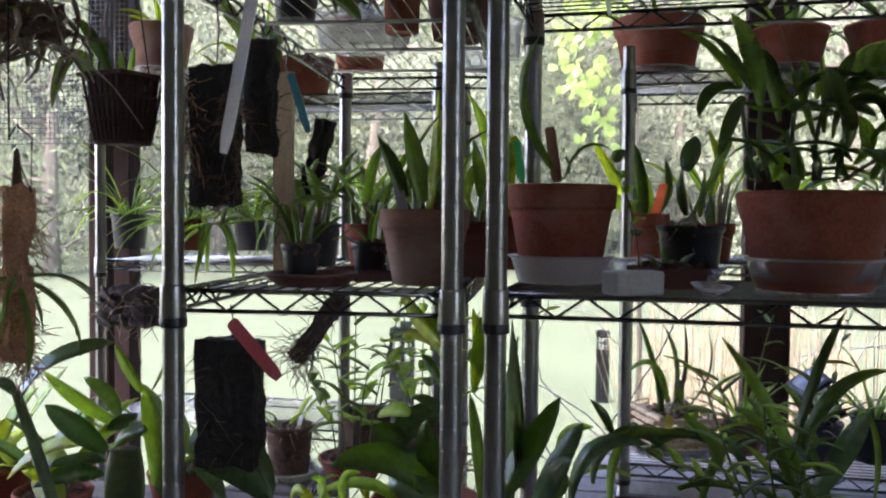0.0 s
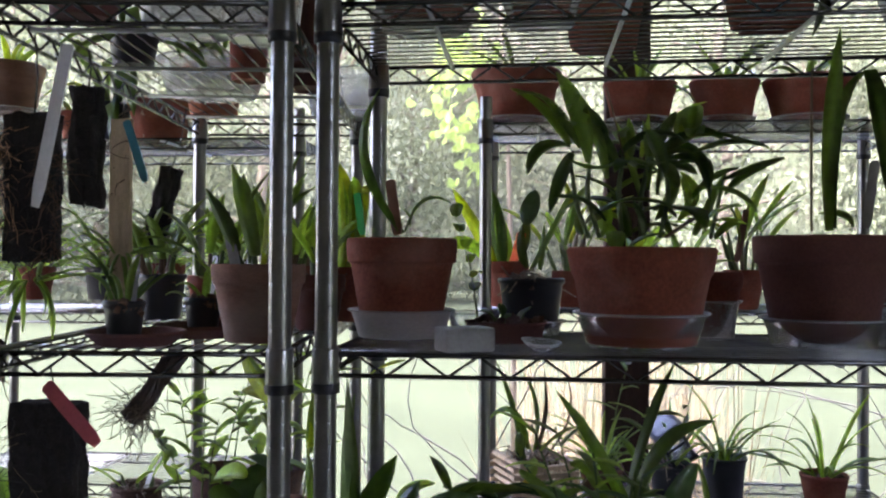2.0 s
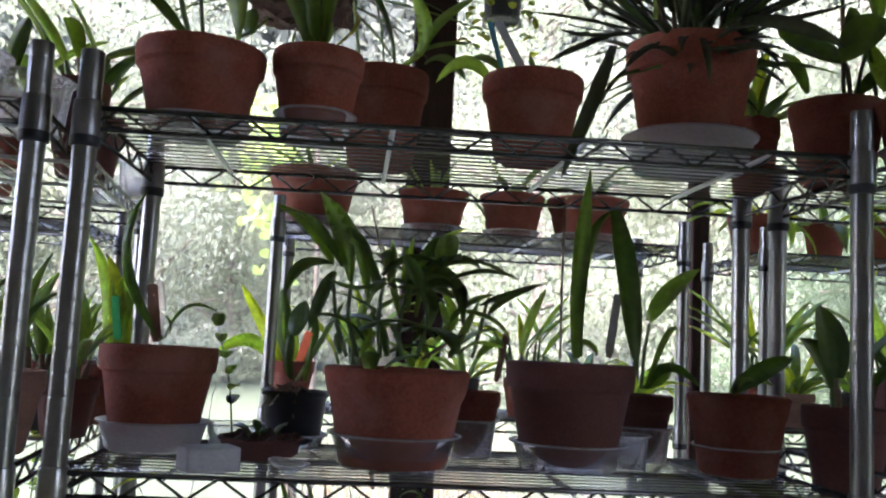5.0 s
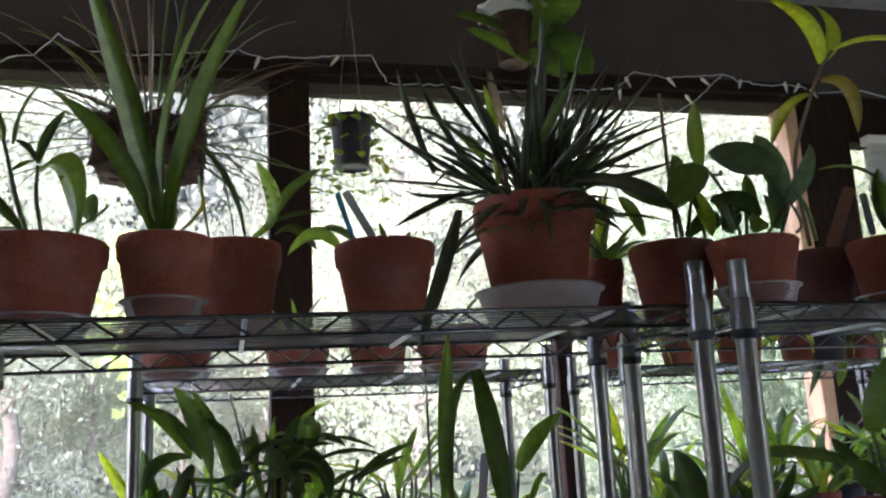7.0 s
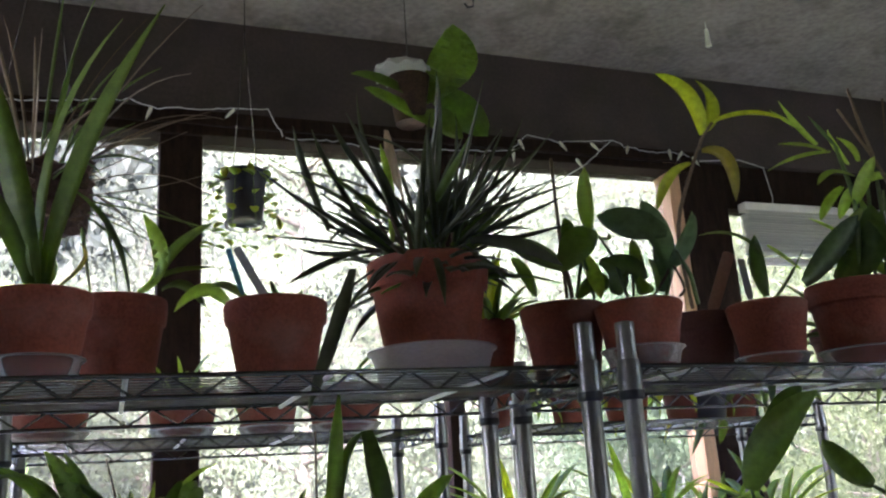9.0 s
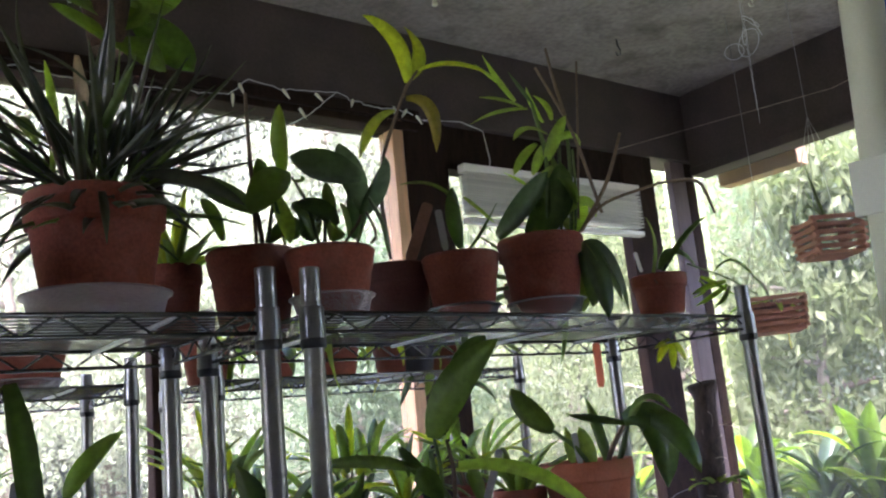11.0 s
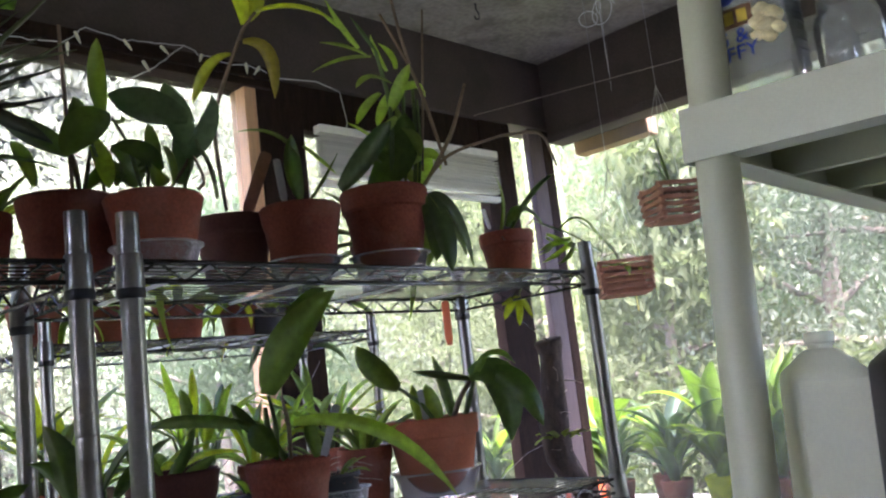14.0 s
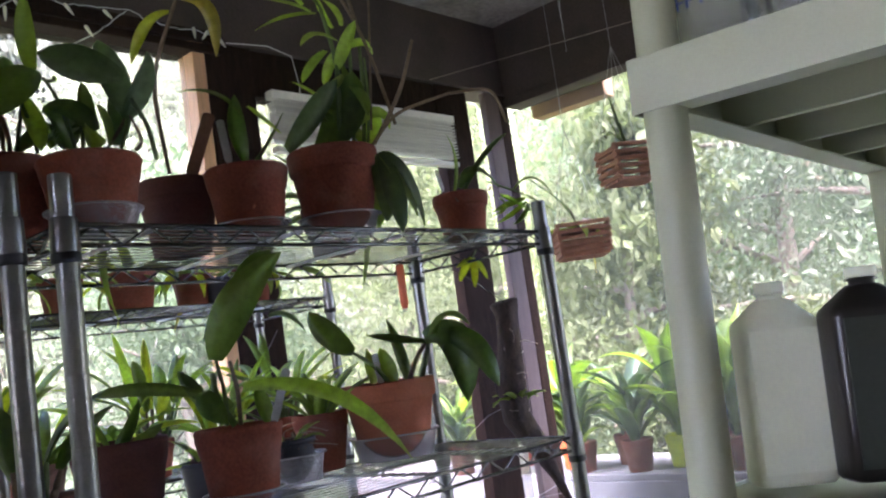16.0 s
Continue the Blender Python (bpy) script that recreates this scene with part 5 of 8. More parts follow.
blade(p, (0.033, -0.060, 0.114), (0.039, -0.069, 0.062), (0.035, -0.067, 0.008), 0.034, LEAF_DARK, "oval")
blade(p, (0.039, -0.065, 0.113), (0.069, -0.073, 0.072), (0.097, -0.075, 0.017), 0.035, LEAF_MID, "oval")
blade(p, (0.037, -0.064, 0.113), (0.079, -0.072, 0.087), (0.120, -0.066, 0.001), 0.028, LEAF_DARK, "oval")
blade(p, (0.032, -0.058, 0.110), (0.052, -0.038, 0.060), (0.068, -0.014, 0.009), 0.030, LEAF_MID, "oval")
blade(p, (0.040, -0.066, 0.113), (0.045, -0.080, 0.051), (0.046, -0.088, -0.012), 0.034, LEAF_DARK, "oval")
saucer(1.281, 1.0, T, 0.118, 0.03)
p = potted(1.69, 1.1, T + 0.004, 0.112, 0.10, "small terracotta pot with arching leaves", seed=26)
blade(p, (-0.020, -0.007, 0.106), (-0.022, -0.022, 0.167), (-0.037, -0.019, 0.216), 0.011, LEAF_MID, "lance")
blade(p, (-0.006, -0.022, 0.106), (0.018, -0.063, 0.165), (0.047, -0.103, 0.202), 0.014, LEAF_DARK, "oval")
blade(p, (-0.013, -0.016, 0.110), (0.008, -0.045, 0.140), (0.039, -0.068, 0.102), 0.027, LEAF_DARK, "oval")
stem(p, ((0.025, -0.056, 0.115), (0.069, -0.115, 0.076), (0.097, -0.155, 0.035)), 0.0016, 0.0012, STEM, swell=0.3)
blade(p, (0.043, -0.068, 0.085), (0.062, -0.084, 0.071), (0.091, -0.107, 0.044), 0.012, LEAF_LIGHT, "lance")
blade(p, (0.042, -0.065, 0.080), (0.051, -0.070, 0.062), (0.036, -0.050, 0.048), 0.010, LEAF_LIGHT, "lance")
blade(p, (0.061, -0.089, 0.093), (0.088, -0.121, 0.110), (0.121, -0.143, 0.061), 0.006, LEAF_MID, "strap")
strip(p, (-0.036, 0.009, 0.109), (-0.047, 0.010, 0.149), 0.008, WHITE_TAG)
blade(p, (0.007, -0.003, -0.030), (-0.003, 0.011, -0.047), (-0.009, 0.023, -0.070), 0.016, LEAF_LIME, "oval")
blade(p, (0.007, -0.003, -0.030), (0.009, -0.001, -0.055), (0.010, 0.003, -0.086), 0.016, LEAF_LIME, "oval")
blade(p, (0.007, -0.003, -0.030), (0.017, -0.011, -0.046), (0.027, -0.018, -0.073), 0.016, LEAF_LIME, "oval")
blade(p, (0.007, -0.003, -0.030), (-0.000, 0.006, -0.033), (-0.014, 0.022, -0.042), 0.013, LEAF_LIME, "oval")
blade(p, (0.079, -0.100, 0.072), (0.057, -0.074, 0.066), (0.035, -0.049, 0.055), 0.012, LEAF_LIGHT, "lance")
blade(p, (0.081, -0.101, 0.066), (0.060, -0.075, 0.045), (0.041, -0.051, 0.032), 0.012, LEAF_LIGHT, "lance")
blade(p, (0.083, -0.103, 0.063), (0.075, -0.090, 0.037), (0.062, -0.074, 0.026), 0.011, LEAF_MID, "lance")
stem(p, ((0.02, 0.03, 0.09), (0.045, -0.02, 0.10), (0.03, -0.03, 0.03), (0.007, -0.003, -0.030)), 0.0016, 0.0012, STEM)
saucer(1.69, 1.1, T, 0.088, 0.022)
p = potted(1.42, 1.18, T, 0.11, 0.10, "terracotta pot with drooping leaves", TERRA_DARK, seed=27)
tuft(p, 0.09, 271, 8, 0.14, 0.022, (LEAF_LIGHT, LEAF_MID), (45, 85), (0.3, 1.1), "lance", 0.02)
tuft(p, 0.10, 27, 10, 0.22, 0.022, (LEAF_DARK, LEAF_MID), (10, 50), (1.4, 2.3))
blade(p, (0.03, -0.01, 0.10), (0.10, 0.02, 0.06), (0.112, 0.06, -0.05), 0.014, LEAF_MID, "strap")

# ---- middle shelf of the third unit ----
p = potted(1.475, 1.15, CM + 0.003, 0.172, 0.134, "large orange terracotta pot with dark drooping leaves", TERRA_LIGHT, seed=41)
blade(p, (-0.057, 0.015, 0.192), (-0.082, 0.048, 0.228), (-0.100, 0.070, 0.276), 0.047, LEAF_MID, "oval")
stem(p, ((-0.008, -0.020, 0.124), (-0.028, -0.007, 0.162), (-0.058, 0.017, 0.193)), 0.0040, 0.0032, STEM, swell=0.2)
blade(p, (0.037, -0.081, 0.193), (-0.014, -0.054, 0.205), (-0.062, -0.028, 0.218), 0.019, LEAF_DARK, "strap")
blade(p, (0.014, -0.042, 0.123), (0.009, -0.035, 0.179), (-0.003, -0.023, 0.244), 0.021, LEAF_DARK, "strap")
blade(p, (0.031, -0.077, 0.199), (0.059, -0.124, 0.186), (0.065, -0.128, 0.078), 0.077, LEAF_DARK, "oval")
blade(p, (0.054, -0.101, 0.202), (0.069, -0.154, 0.176), (0.080, -0.192, 0.100), 0.046, LEAF_DARK, "oval")
blade(p, (0.038, -0.083, 0.195), (0.043, -0.126, 0.233), (0.058, -0.165, 0.211), 0.019, LEAF_MID, "strap")
blade(p, (-0.004, -0.024, 0.126), (-0.007, -0.014, 0.160), (-0.010, -0.004, 0.194), 0.031, LEAF_LIGHT, "oval")
blade(p, (-0.031, 0.002, 0.133), (-0.018, 0.018, 0.165), (-0.007, 0.035, 0.197), 0.021, LEAF_LIGHT, "lance")
stem(p, ((0.026, -0.054, 0.121), (0.032, -0.068, 0.154), (0.037, -0.082, 0.195)), 0.0051, 0.0040, STEM, swell=0.2)
stem(p, ((0.012, -0.040, 0.123), (0.021, -0.059, 0.166), (0.033, -0.077, 0.192)), 0.0046, 0.0036, CANE, swell=0.2)
strip(p, (-0.020, -0.008, 0.129), (-0.031, -0.010, 0.185), 0.012, WHITE_TAG)
saucer(1.475, 1.15, CM, 0.15, 0.045, HAZY)
p = potted(1.053, 1.0, CM + 0.003, 0.116, 0.113, "terracotta pot with one great upright leaf and long straps", style="azalea", seed=42)
blade(p, (-0.031, -0.013, 0.202), (-0.022, -0.060, 0.269), (0.009, -0.126, 0.325), 0.050, LEAF_MID, "oval")
blade(p, (-0.016, -0.041, 0.256), (0.007, -0.054, 0.303), (0.035, -0.069, 0.337), 0.039, LEAF_DARK, "oval")
blade(p, (-0.040, 0.006, 0.158), (-0.089, 0.073, 0.177), (-0.134, 0.142, 0.176), 0.018, LEAF_MID, "strap")
blade(p, (-0.005, -0.030, 0.161), (0.048, -0.147, 0.136), (0.113, -0.206, 0.043), 0.022, LEAF_LIGHT, "lance")
blade(p, (-0.042, 0.007, 0.163), (-0.040, -0.005, 0.141), (-0.031, -0.024, 0.119), 0.033, LEAF_DARK, "oval")
blade(p, (-0.038, 0.006, 0.148), (-0.047, 0.025, 0.170), (-0.055, 0.042, 0.195), 0.020, LEAF_DARK, "oval")
blade(p, (0.017, -0.042, 0.112), (0.024, -0.026, 0.136), (0.032, -0.010, 0.159), 0.026, LEAF_MID, "oval")
stem(p, ((-0.020, -0.005, 0.115), (-0.021, -0.012, 0.154), (-0.031, -0.013, 0.203)), 0.0030, 0.0024, STEM, swell=0.2)
stem(p, ((-0.007, -0.018, 0.114), (-0.010, -0.025, 0.159), (-0.018, -0.025, 0.198)), 0.0030, 0.0024, CANE, swell=0.2)
stem(p, ((-0.012, -0.013, 0.114), (-0.029, -0.003, 0.148), (-0.034, -0.007, 0.185)), 0.0045, 0.0036, STEM, swell=0.2)
strip(p, (0.023, -0.048, 0.108), (0.034, -0.075, 0.178), 0.011, GREY_TAG)
saucer(1.053, 1.0, CM, 0.098, 0.03)
p = potted(0.935, 1.10, CM, 0.125, 0.118, "terracotta pot tilted on the wire shelf", TERRA_DARK, style="azalea", seed=43)
blade(p, (-0.010, -0.008, 0.109), (0.002, -0.024, 0.130), (0.012, -0.043, 0.169), 0.017, LEAF_DARK, "oval")
blade(p, (0.003, -0.022, 0.108), (0.017, -0.040, 0.119), (0.033, -0.060, 0.134), 0.015, LEAF_MID, "oval")
blade(p, (-0.022, 0.006, 0.112), (-0.037, 0.019, 0.131), (-0.051, 0.031, 0.156), 0.013, LEAF_DARK, "oval")
blade(p, (-0.014, -0.003, 0.110), (-0.022, 0.002, 0.131), (-0.026, 0.004, 0.144), 0.009, LEAF_MID, "oval")
p = potted(0.79, 1.03, CM - 0.036, 0.11, 0.11, "dark terracotta pot with leathery leaves", TERRA_DARK, seed=44)
cattleya(p, 0.11, 44, 4, 0.1, 0.035, 0.05, (LEAF_DARK,))
p = potted(1.26, 1.17, CM, 0.085, 0.07, "square black plastic pot with rooted cuttings", BLACK, "plain", seed=45)
tuft(p, 0.07, 45, 9, 0.09, 0.01, (LEAF_MID, LEAF_DARK))
roots(p, (0, 0, 0.075), (0.03, 0.03, 0.01), 14, 46)
saucer(1.26, 1.17, CM - 0.001, 0.105, 0.045, FROSTED)
p = potted(1.37, 1.22, CM, 0.10, 0.10, "terracotta pot with light green leaves", seed=47)
tuft(p, 0.1, 47, 12, 0.16, 0.02, (LEAF_LIGHT, LEAF_MID), (40, 80), (0.5, 1.4))
p = potted(1.14, 1.22, CM, 0.09, 0.06, "black plastic pot with pale rosettes", BLACK, "plain", seed=48)
tuft(p, 0.06, 48, 14, 0.08, 0.012, (LEAF_GREY, LEAF_LIGHT), (20, 70), (0.3, 0.9))

# ---- spilling plant on the window shelf ----
p = potted(1.688, 1.95, T, 0.10, 0.075, "black plastic pot with light green and yellow leaves spilling over", BLACK, "plain", seed=90)
blade(p, (-0.005, -0.003, 0.037), (-0.033, 0.028, 0.032), (-0.063, 0.065, 0.001), 0.036, LEAF_LIGHT, "oval")
blade(p, (-0.009, -0.001, 0.048), (-0.020, 0.007, 0.065), (-0.041, 0.026, 0.077), 0.027, LEAF_LIGHT, "oval")
blade(p, (-0.019, 0.014, 0.025), (-0.062, 0.055, 0.048), (-0.067, 0.071, -0.006), 0.016, LEAF_DARK, "lance")
blade(p, (-0.016, 0.008, 0.039), (-0.062, 0.058, 0.033), (-0.088, 0.102, -0.048), 0.016, LEAF_YELLOW, "lance")
blade(p, (-0.005, -0.001, 0.027), (-0.022, 0.029, -0.030), (-0.036, 0.057, -0.087), 0.019, LEAF_GREY, "lance")
blade(p, (0.009, -0.016, 0.030), (0.002, -0.015, 0.061), (-0.010, -0.009, 0.088), 0.021, LEAF_MID, "oval")
blade(p, (0.013, -0.021, 0.034), (0.021, -0.019, -0.012), (0.015, -0.002, -0.061), 0.024, LEAF_LIGHT, "oval")
blade(p, (-0.027, 0.019, 0.041), (-0.091, 0.077, 0.083), (-0.116, 0.113, 0.035), 0.016, LEAF_MID, "lance")
blade(p, (0.013, -0.021, 0.034), (0.034, -0.047, 0.055), (0.044, -0.066, 0.093), 0.021, LEAF_MID, "lance")
blade(p, (0.082, -0.077, -0.039), (0.118, -0.113, -0.045), (0.151, -0.136, -0.096), 0.015, LEAF_GREY, "lance")
blade(p, (0.123, -0.143, 0.069), (0.159, -0.178, 0.057), (0.193, -0.206, 0.021), 0.033, LEAF_MID, "oval")

# ---- middle shelf of the end-on unit ----
saucer(-0.375, 0.965, M, 0.115, 0.016, TERRA_DARK, "terracotta saucer with a small black pot", "dish")
saucer(-0.335, 1.085, M, 0.125, 0.016, TERRA_DARK, "terracotta saucer with small black pots", "dish")
for k, (x, y) in enumerate(((-0.39, 0.965), (-0.335, 1.075), (-0.30, 1.11))):
    p = potted(x, y, M + 0.006, 0.048, 0.046, "tiny black plastic pot with a seedling and labels", BLACK, "plain", seed=50 + k, group="seedling pots", name="seedling_pot")
    tuft(p, 0.046, 50 + k, 7, 0.08, 0.008, (LEAF_MID, LEAF_DARK), (45, 85))
    strip(p, (0.012, -0.006, 0.03), (0.016, 0.0, 0.10), 0.008, WHITE_TAG if k else GREY_TAG)
p = potted(-0.247, 1.03, M, 0.118, 0.096, "weathered banded terracotta pot with stiff leaves", TERRA_OLD, seed=54)
cattleya(p, 0.096, 54, 6, 0.11, 0.022, 0.04, (LEAF_DARK, LEAF_MID), shape="lance", el=(45, 85))
strip(p, (-0.02, -0.02, 0.08), (-0.035, -0.03, 0.16), 0.014, GREY_TAG)
blade(p, (0.0, 0.02, 0.09), (0.01, 0.02, 0.16), (0.012, 0.02, 0.25), 0.02, LEAF_LIME, "lance")
for k, (x, y, d, h, mat, n, lf) in enumerate(((-0.30, 1.30, 0.09, 0.08, BLACK, 9, LEAF_LIGHT), (-0.42, 1.34, 0.08, 0.075, TERRA, 8, LEAF_MID), (-0.53, 1.40, 0.08, 0.075, BLACK, 8, LEAF_LIGHT), (-0.33, 1.50, 0.1, 0.09, TERRA, 8, LEAF_MID), (-0.46, 1.56, 0.09, 0.08, BLACK, 9, LEAF_LIGHT), (-0.36, 1.68, 0.1, 0.09, TERRA_OLD, 8, LEAF_LIGHT), (-0.22, 1.22, 0.085, 0.08, TERRA_DARK, 6, LEAF_LIGHT))):
    p = potted(x, y, M, d, h, "small pot with an upright fan of green leaves", mat, "plain" if mat is BLACK else "rim", seed=60 + k)
    cattleya(p, h, 60 + k, n, 0.10, 0.018, 0.05, (lf, LEAF_MID), shape="lance", el=(40, 85), r=0.03)
p = potted(-0.21, 1.42, M, 0.1, 0.09, "terracotta pot with tall lime green blades", seed=68)
for k in range(4):
    blade(p, (0.01 * k - 0.02, 0, 0.08), (0.012 * k - 0.02, 0.01, 0.2), (0.03 * k - 0.06, 0.0, 0.30 - 0.03 * k), 0.026, LEAF_LIME if k % 2 else LEAF_LIGHT, "lance")

# ---- top shelf of the end-on unit ----
for x, y, d, h, lift in ((-0.345, 1.04, 0.125, 0.075, 0.0), (-0.345, 1.04, 0.14, 0.055, 0.03), (-0.262, 1.09, 0.10, 0.07, 0.0), (-0.47, 1.47, 0.175, 0.05, 0.0), (-0.47, 1.47, 0.18, 0.04, 0.02), (-0.24, 1.60, 0.075, 0.07, 0.0), (-0.30, 1.72, 0.12, 0.05, 0.0)):
    saucer(x, y, EN + lift, d, h, FROSTED, "stacked empty frosted plastic tub on the wire shelf")
for k, (x, y, d, h, mat, style) in enumerate(((-0.365, 1.345, 0.07, 0.11, TERRA, "plain"), (-0.285, 1.42, 0.12, 0.10, TERRA_DARK, "azalea"), (-0.235, 1.20, 0.085, 0.10, TERRA_DARK, "rim"), (-0.445, 0.965, 0.10, 0.085, TERRA_DARK, "azalea"), (-0.545, 1.68, 0.125, 0.10, TERRA_LIGHT, "azalea"))):
    p = potted(x, y, EN, d, h, "terracotta pot with green leaves on the top wire shelf", mat, style, seed=70 + k)
    cattleya(p, h, 70 + k, 6, 0.12, 0.03, 0.05, (LEAF_MID, LEAF_DARK, LEAF_LIGHT))
p = potted(-0.50, 1.22, EN, 0.075, 0.05, "small black pot with a clump of drooping dark green straps", BLACK, "plain", seed=78)
tuft(p, 0.045, 78, 14, 0.13, 0.026, (LEAF_DARK, LEAF_MID), (10, 75), (0.7, 1.8), r=0.018)

# ---- mounted orchids hanging in the end-on unit ----
def fringe(parent, size, seed):
    """Short loose fibres standing out of a mount's sides and foot."""
    rng = random.Random(seed + 900)
    w, t, h = size
    lines = []
    for _ in range(190):
        side = rng.choice((-1, 1, -1, 1, 0))
        out = Vector((side, rng.uniform(-0.5, 0.5), rng.uniform(-0.8, 0.3))) if side else Vector((rng.uniform(-0.6, 0.6), rng.uniform(-0.5, 0.5), -1))
        p = Vector((side * w * 0.49 if side else rng.uniform(-0.48, 0.48) * w, rng.uniform(-0.5, 0.5) * t, -h * rng.uniform(0.02, 1.0) if side else -h * 0.99))
        tip = p + out.normalized() * rng.uniform(0.003, 0.011)
        lines.append([(p, 0.0006), ((p + tip) / 2 + Vector((0, rng.uniform(-1, 1), rng.uniform(-1, 1))) * 0.0012, 0.0005), (tip, 0.0003)])
    return tagged(part("fibre_fringe", tubes("fibre_fringe", lines, MOSS, 3), parent), "dark shaggy fibres", kind="stuff")


def mount(x, y, top, size, mat, label, seed, hang, lean=0, rough=0.006):
    m = thing("mounted_orchid", (x, y, top, 0, lean, 0), label, "mounted orchid", "mounted orchids")
    slab(m, "mount", size, mat, seed, rough)
    if mat is MOSS:
        fringe(m, size, seed)
    hanger(m, ((0, 0, -0.01), (0.004, 0.0, (hang - top) * 0.5), (0, 0, hang - top)))
    return m


m = mount(-0.497, 0.95, 1.648, (0.058, 0.03, 0.172), MOSS, "black tree-fern mount with shaggy brown fibre edges", 1, TOP + 0.01, rough=0.005)
roots(m, (-0.030, -0.008, -0.075), (0.006, 0.012, 0.065), 170, 3, 0.0008, CORK, 0.006)
roots(m, (-0.028, -0.012, -0.06), (0.008, 0.008, 0.05), 70, 6, 0.0007, COIR, 0.006)
roots(m, (0.026, -0.010, -0.10), (0.008, 0.010, 0.07), 130, 5, 0.0007, CORK, 0.006)
roots(m, (0.0, -0.014, -0.13), (0.028, 0.004, 0.05), 60, 7, 0.0006, MOSS, 0.006)
tuft(m, -0.24, 4, 16, 0.07, 0.007, (LEAF_MID, LEAF_LIGHT), (-60, 40), (0.2, 1.2), r=0.03)
strip(m, (0.055, -0.09, -0.115), (0.09, -0.09, 0.06), 0.018, WHITE_TAG)
m = mount(-0.467, 1.02, 1.694, (0.034, 0.025, 0.148), MOSS, "narrow dark bark mount hanging from the top shelf", 5, TOP + 0.01)
m = mount(-0.531, 1.25, 1.69, (0.03, 0.012, 0.32), PALE_WOOD, "pale weathered wood stake leaning in the shelf unit", 6, TOP + 0.01, rough=0.002)
roots(m, (0.0, 0, -0.15), (0.03, 0.012, 0.12), 30, 7, 0.001, CORK)
tuft(m, -0.25, 8, 14, 0.09, 0.008, (LEAF_MID, LEAF_DARK), (-50, 60), (0.3, 1.2), r=0.03)
strip(m, (0.06, -0.05, -0.10), (0.03, -0.05, -0.01), 0.013, TEAL)
m = mount(-0.535, 1.45, 1.637, (0.03, 0.03, 0.135), MOSS, "charred branch mount with hanging roots", 9, TOP + 0.01, lean=14)
roots(m, (0.0, 0, -0.13), (0.02, 0.02, 0.05), 36, 10, 0.0009)
tuft(m, -0.14, 11, 12, 0.08, 0.008, (LEAF_MID, LEAF_DARK), (-40, 50), (0.3, 1.2), r=0.02)
m = mount(-0.501, 1.0, 1.301, (0.082, 0.035, 0.168), MOSS, "black tree-fern slab hanging under the middle shelf", 12, MID + 0.01, rough=0.0055)
roots(m, (0, -0.014, -0.085), (0.045, 0.004, 0.08), 90, 13, 0.0007, MOSS)
roots(m, (0, -0.02, -0.1), (0.045, 0.004, 0.07), 18, 14, 0.0004, CANE)
strip(m, (0.1, -0.075, -0.035), (0.034, -0.07, 0.032), 0.017, RED_TAG)
m = mount(-0.417, 1.2, 1.342, (0.024, 0.024, 0.12), DRIFT, "gnarled root log wired under the middle shelf", 14, MID + 0.012, lean=36)
roots(m, (0.0, 0, -0.11), (0.024, 0.02, 0.022), 90, 15, 0.0009, CANE)
roots(m, (0.0, 0, -0.06), (0.02, 0.018, 0.05), 50, 16, 0.0008, CORK)

# ---- hangings beside the end-on unit ----
m = thing("coir_mount", (-0.665, 0.8, 1.487), "shaggy coir-wrapped mount hanging on a hooked wire", "mounted orchid")
slab(m, "mount", (0.024, 0.024, 0.19), COIR, 61, 0.011)
part("stub", lathe("stub", [(0, 0.05), (0.003, 0.045), (0.007, 0.0), (0.012, -0.02), (0, -0.025)], CORK, 12, wobble=0.1), m)
for k in range(9):
    roots(m, (0.004 * math.sin(k), 0, -0.01 - 0.023 * k), (0.017, 0.017, 0.016), 60, 21 + k, 0.0008, COIR, 0.0045)
hanger(m, ((0, 0, 0.04), (0.018, 0, 0.0), (0.02, 0, 0.06), (0.0, 0, 0.075), (-0.01, 0, 0.06), (-0.01, 0, 0.3), (0, 0, CEIL - 1.487)))
tuft(m, -0.12, 22, 18, 0.13, 0.006, (LEAF_MID, LEAF_DARK), (-40, 20), (0.6, 1.4), r=0.01)

m = thing("slatted_basket", (-0.752, 1.15, 1.569), "black plastic net basket with hanging leaves", "basket", "hanging baskets")
prof = [(0, 0), (0.040, 0), (0.042, 0.004), (0.052, 0.1), (0.055, 0.1), (0.055, 0.106), (0.050, 0.106), (0.048, 0.094), (0.040, 0.006), (0, 0.005)]
part("basket", lathe("basket", prof, NET, 4, False), m, at=pose(0, 0, 0, 0, 0, 30))
part("rim", lathe("rim", [(0.061, 0.100), (0.0665, 0.101), (0.0665, 0.107), (0.060, 0.107), (0.061, 0.100)], NET, 4, False), m, at=pose(0, 0, 0, 0, 0, 30))
for s in range(4):
    for k in range(7):
        f = (k - 3) / 3.2
        q = tubes("bar", [rod((0.031, f * 0.028, 0.006), (0.044, f * 0.040, 0.102), 0.0022)], NET, 5)
        part("bar", q, m, at=pose(0, 0, 0, 0, 0, 75 + 90 * s))
for z in (0.035, 0.07):
    w = 0.0445 + 0.0185 * z / 0.1
    part("hoop", lathe("hoop", [(w, z), (w + 0.002, z + 0.0015), (w, z + 0.003)], NET, 4, False), m, at=pose(0, 0, 0, 0, 0, 30))
chips(m, 0.036, 0.085, 31)
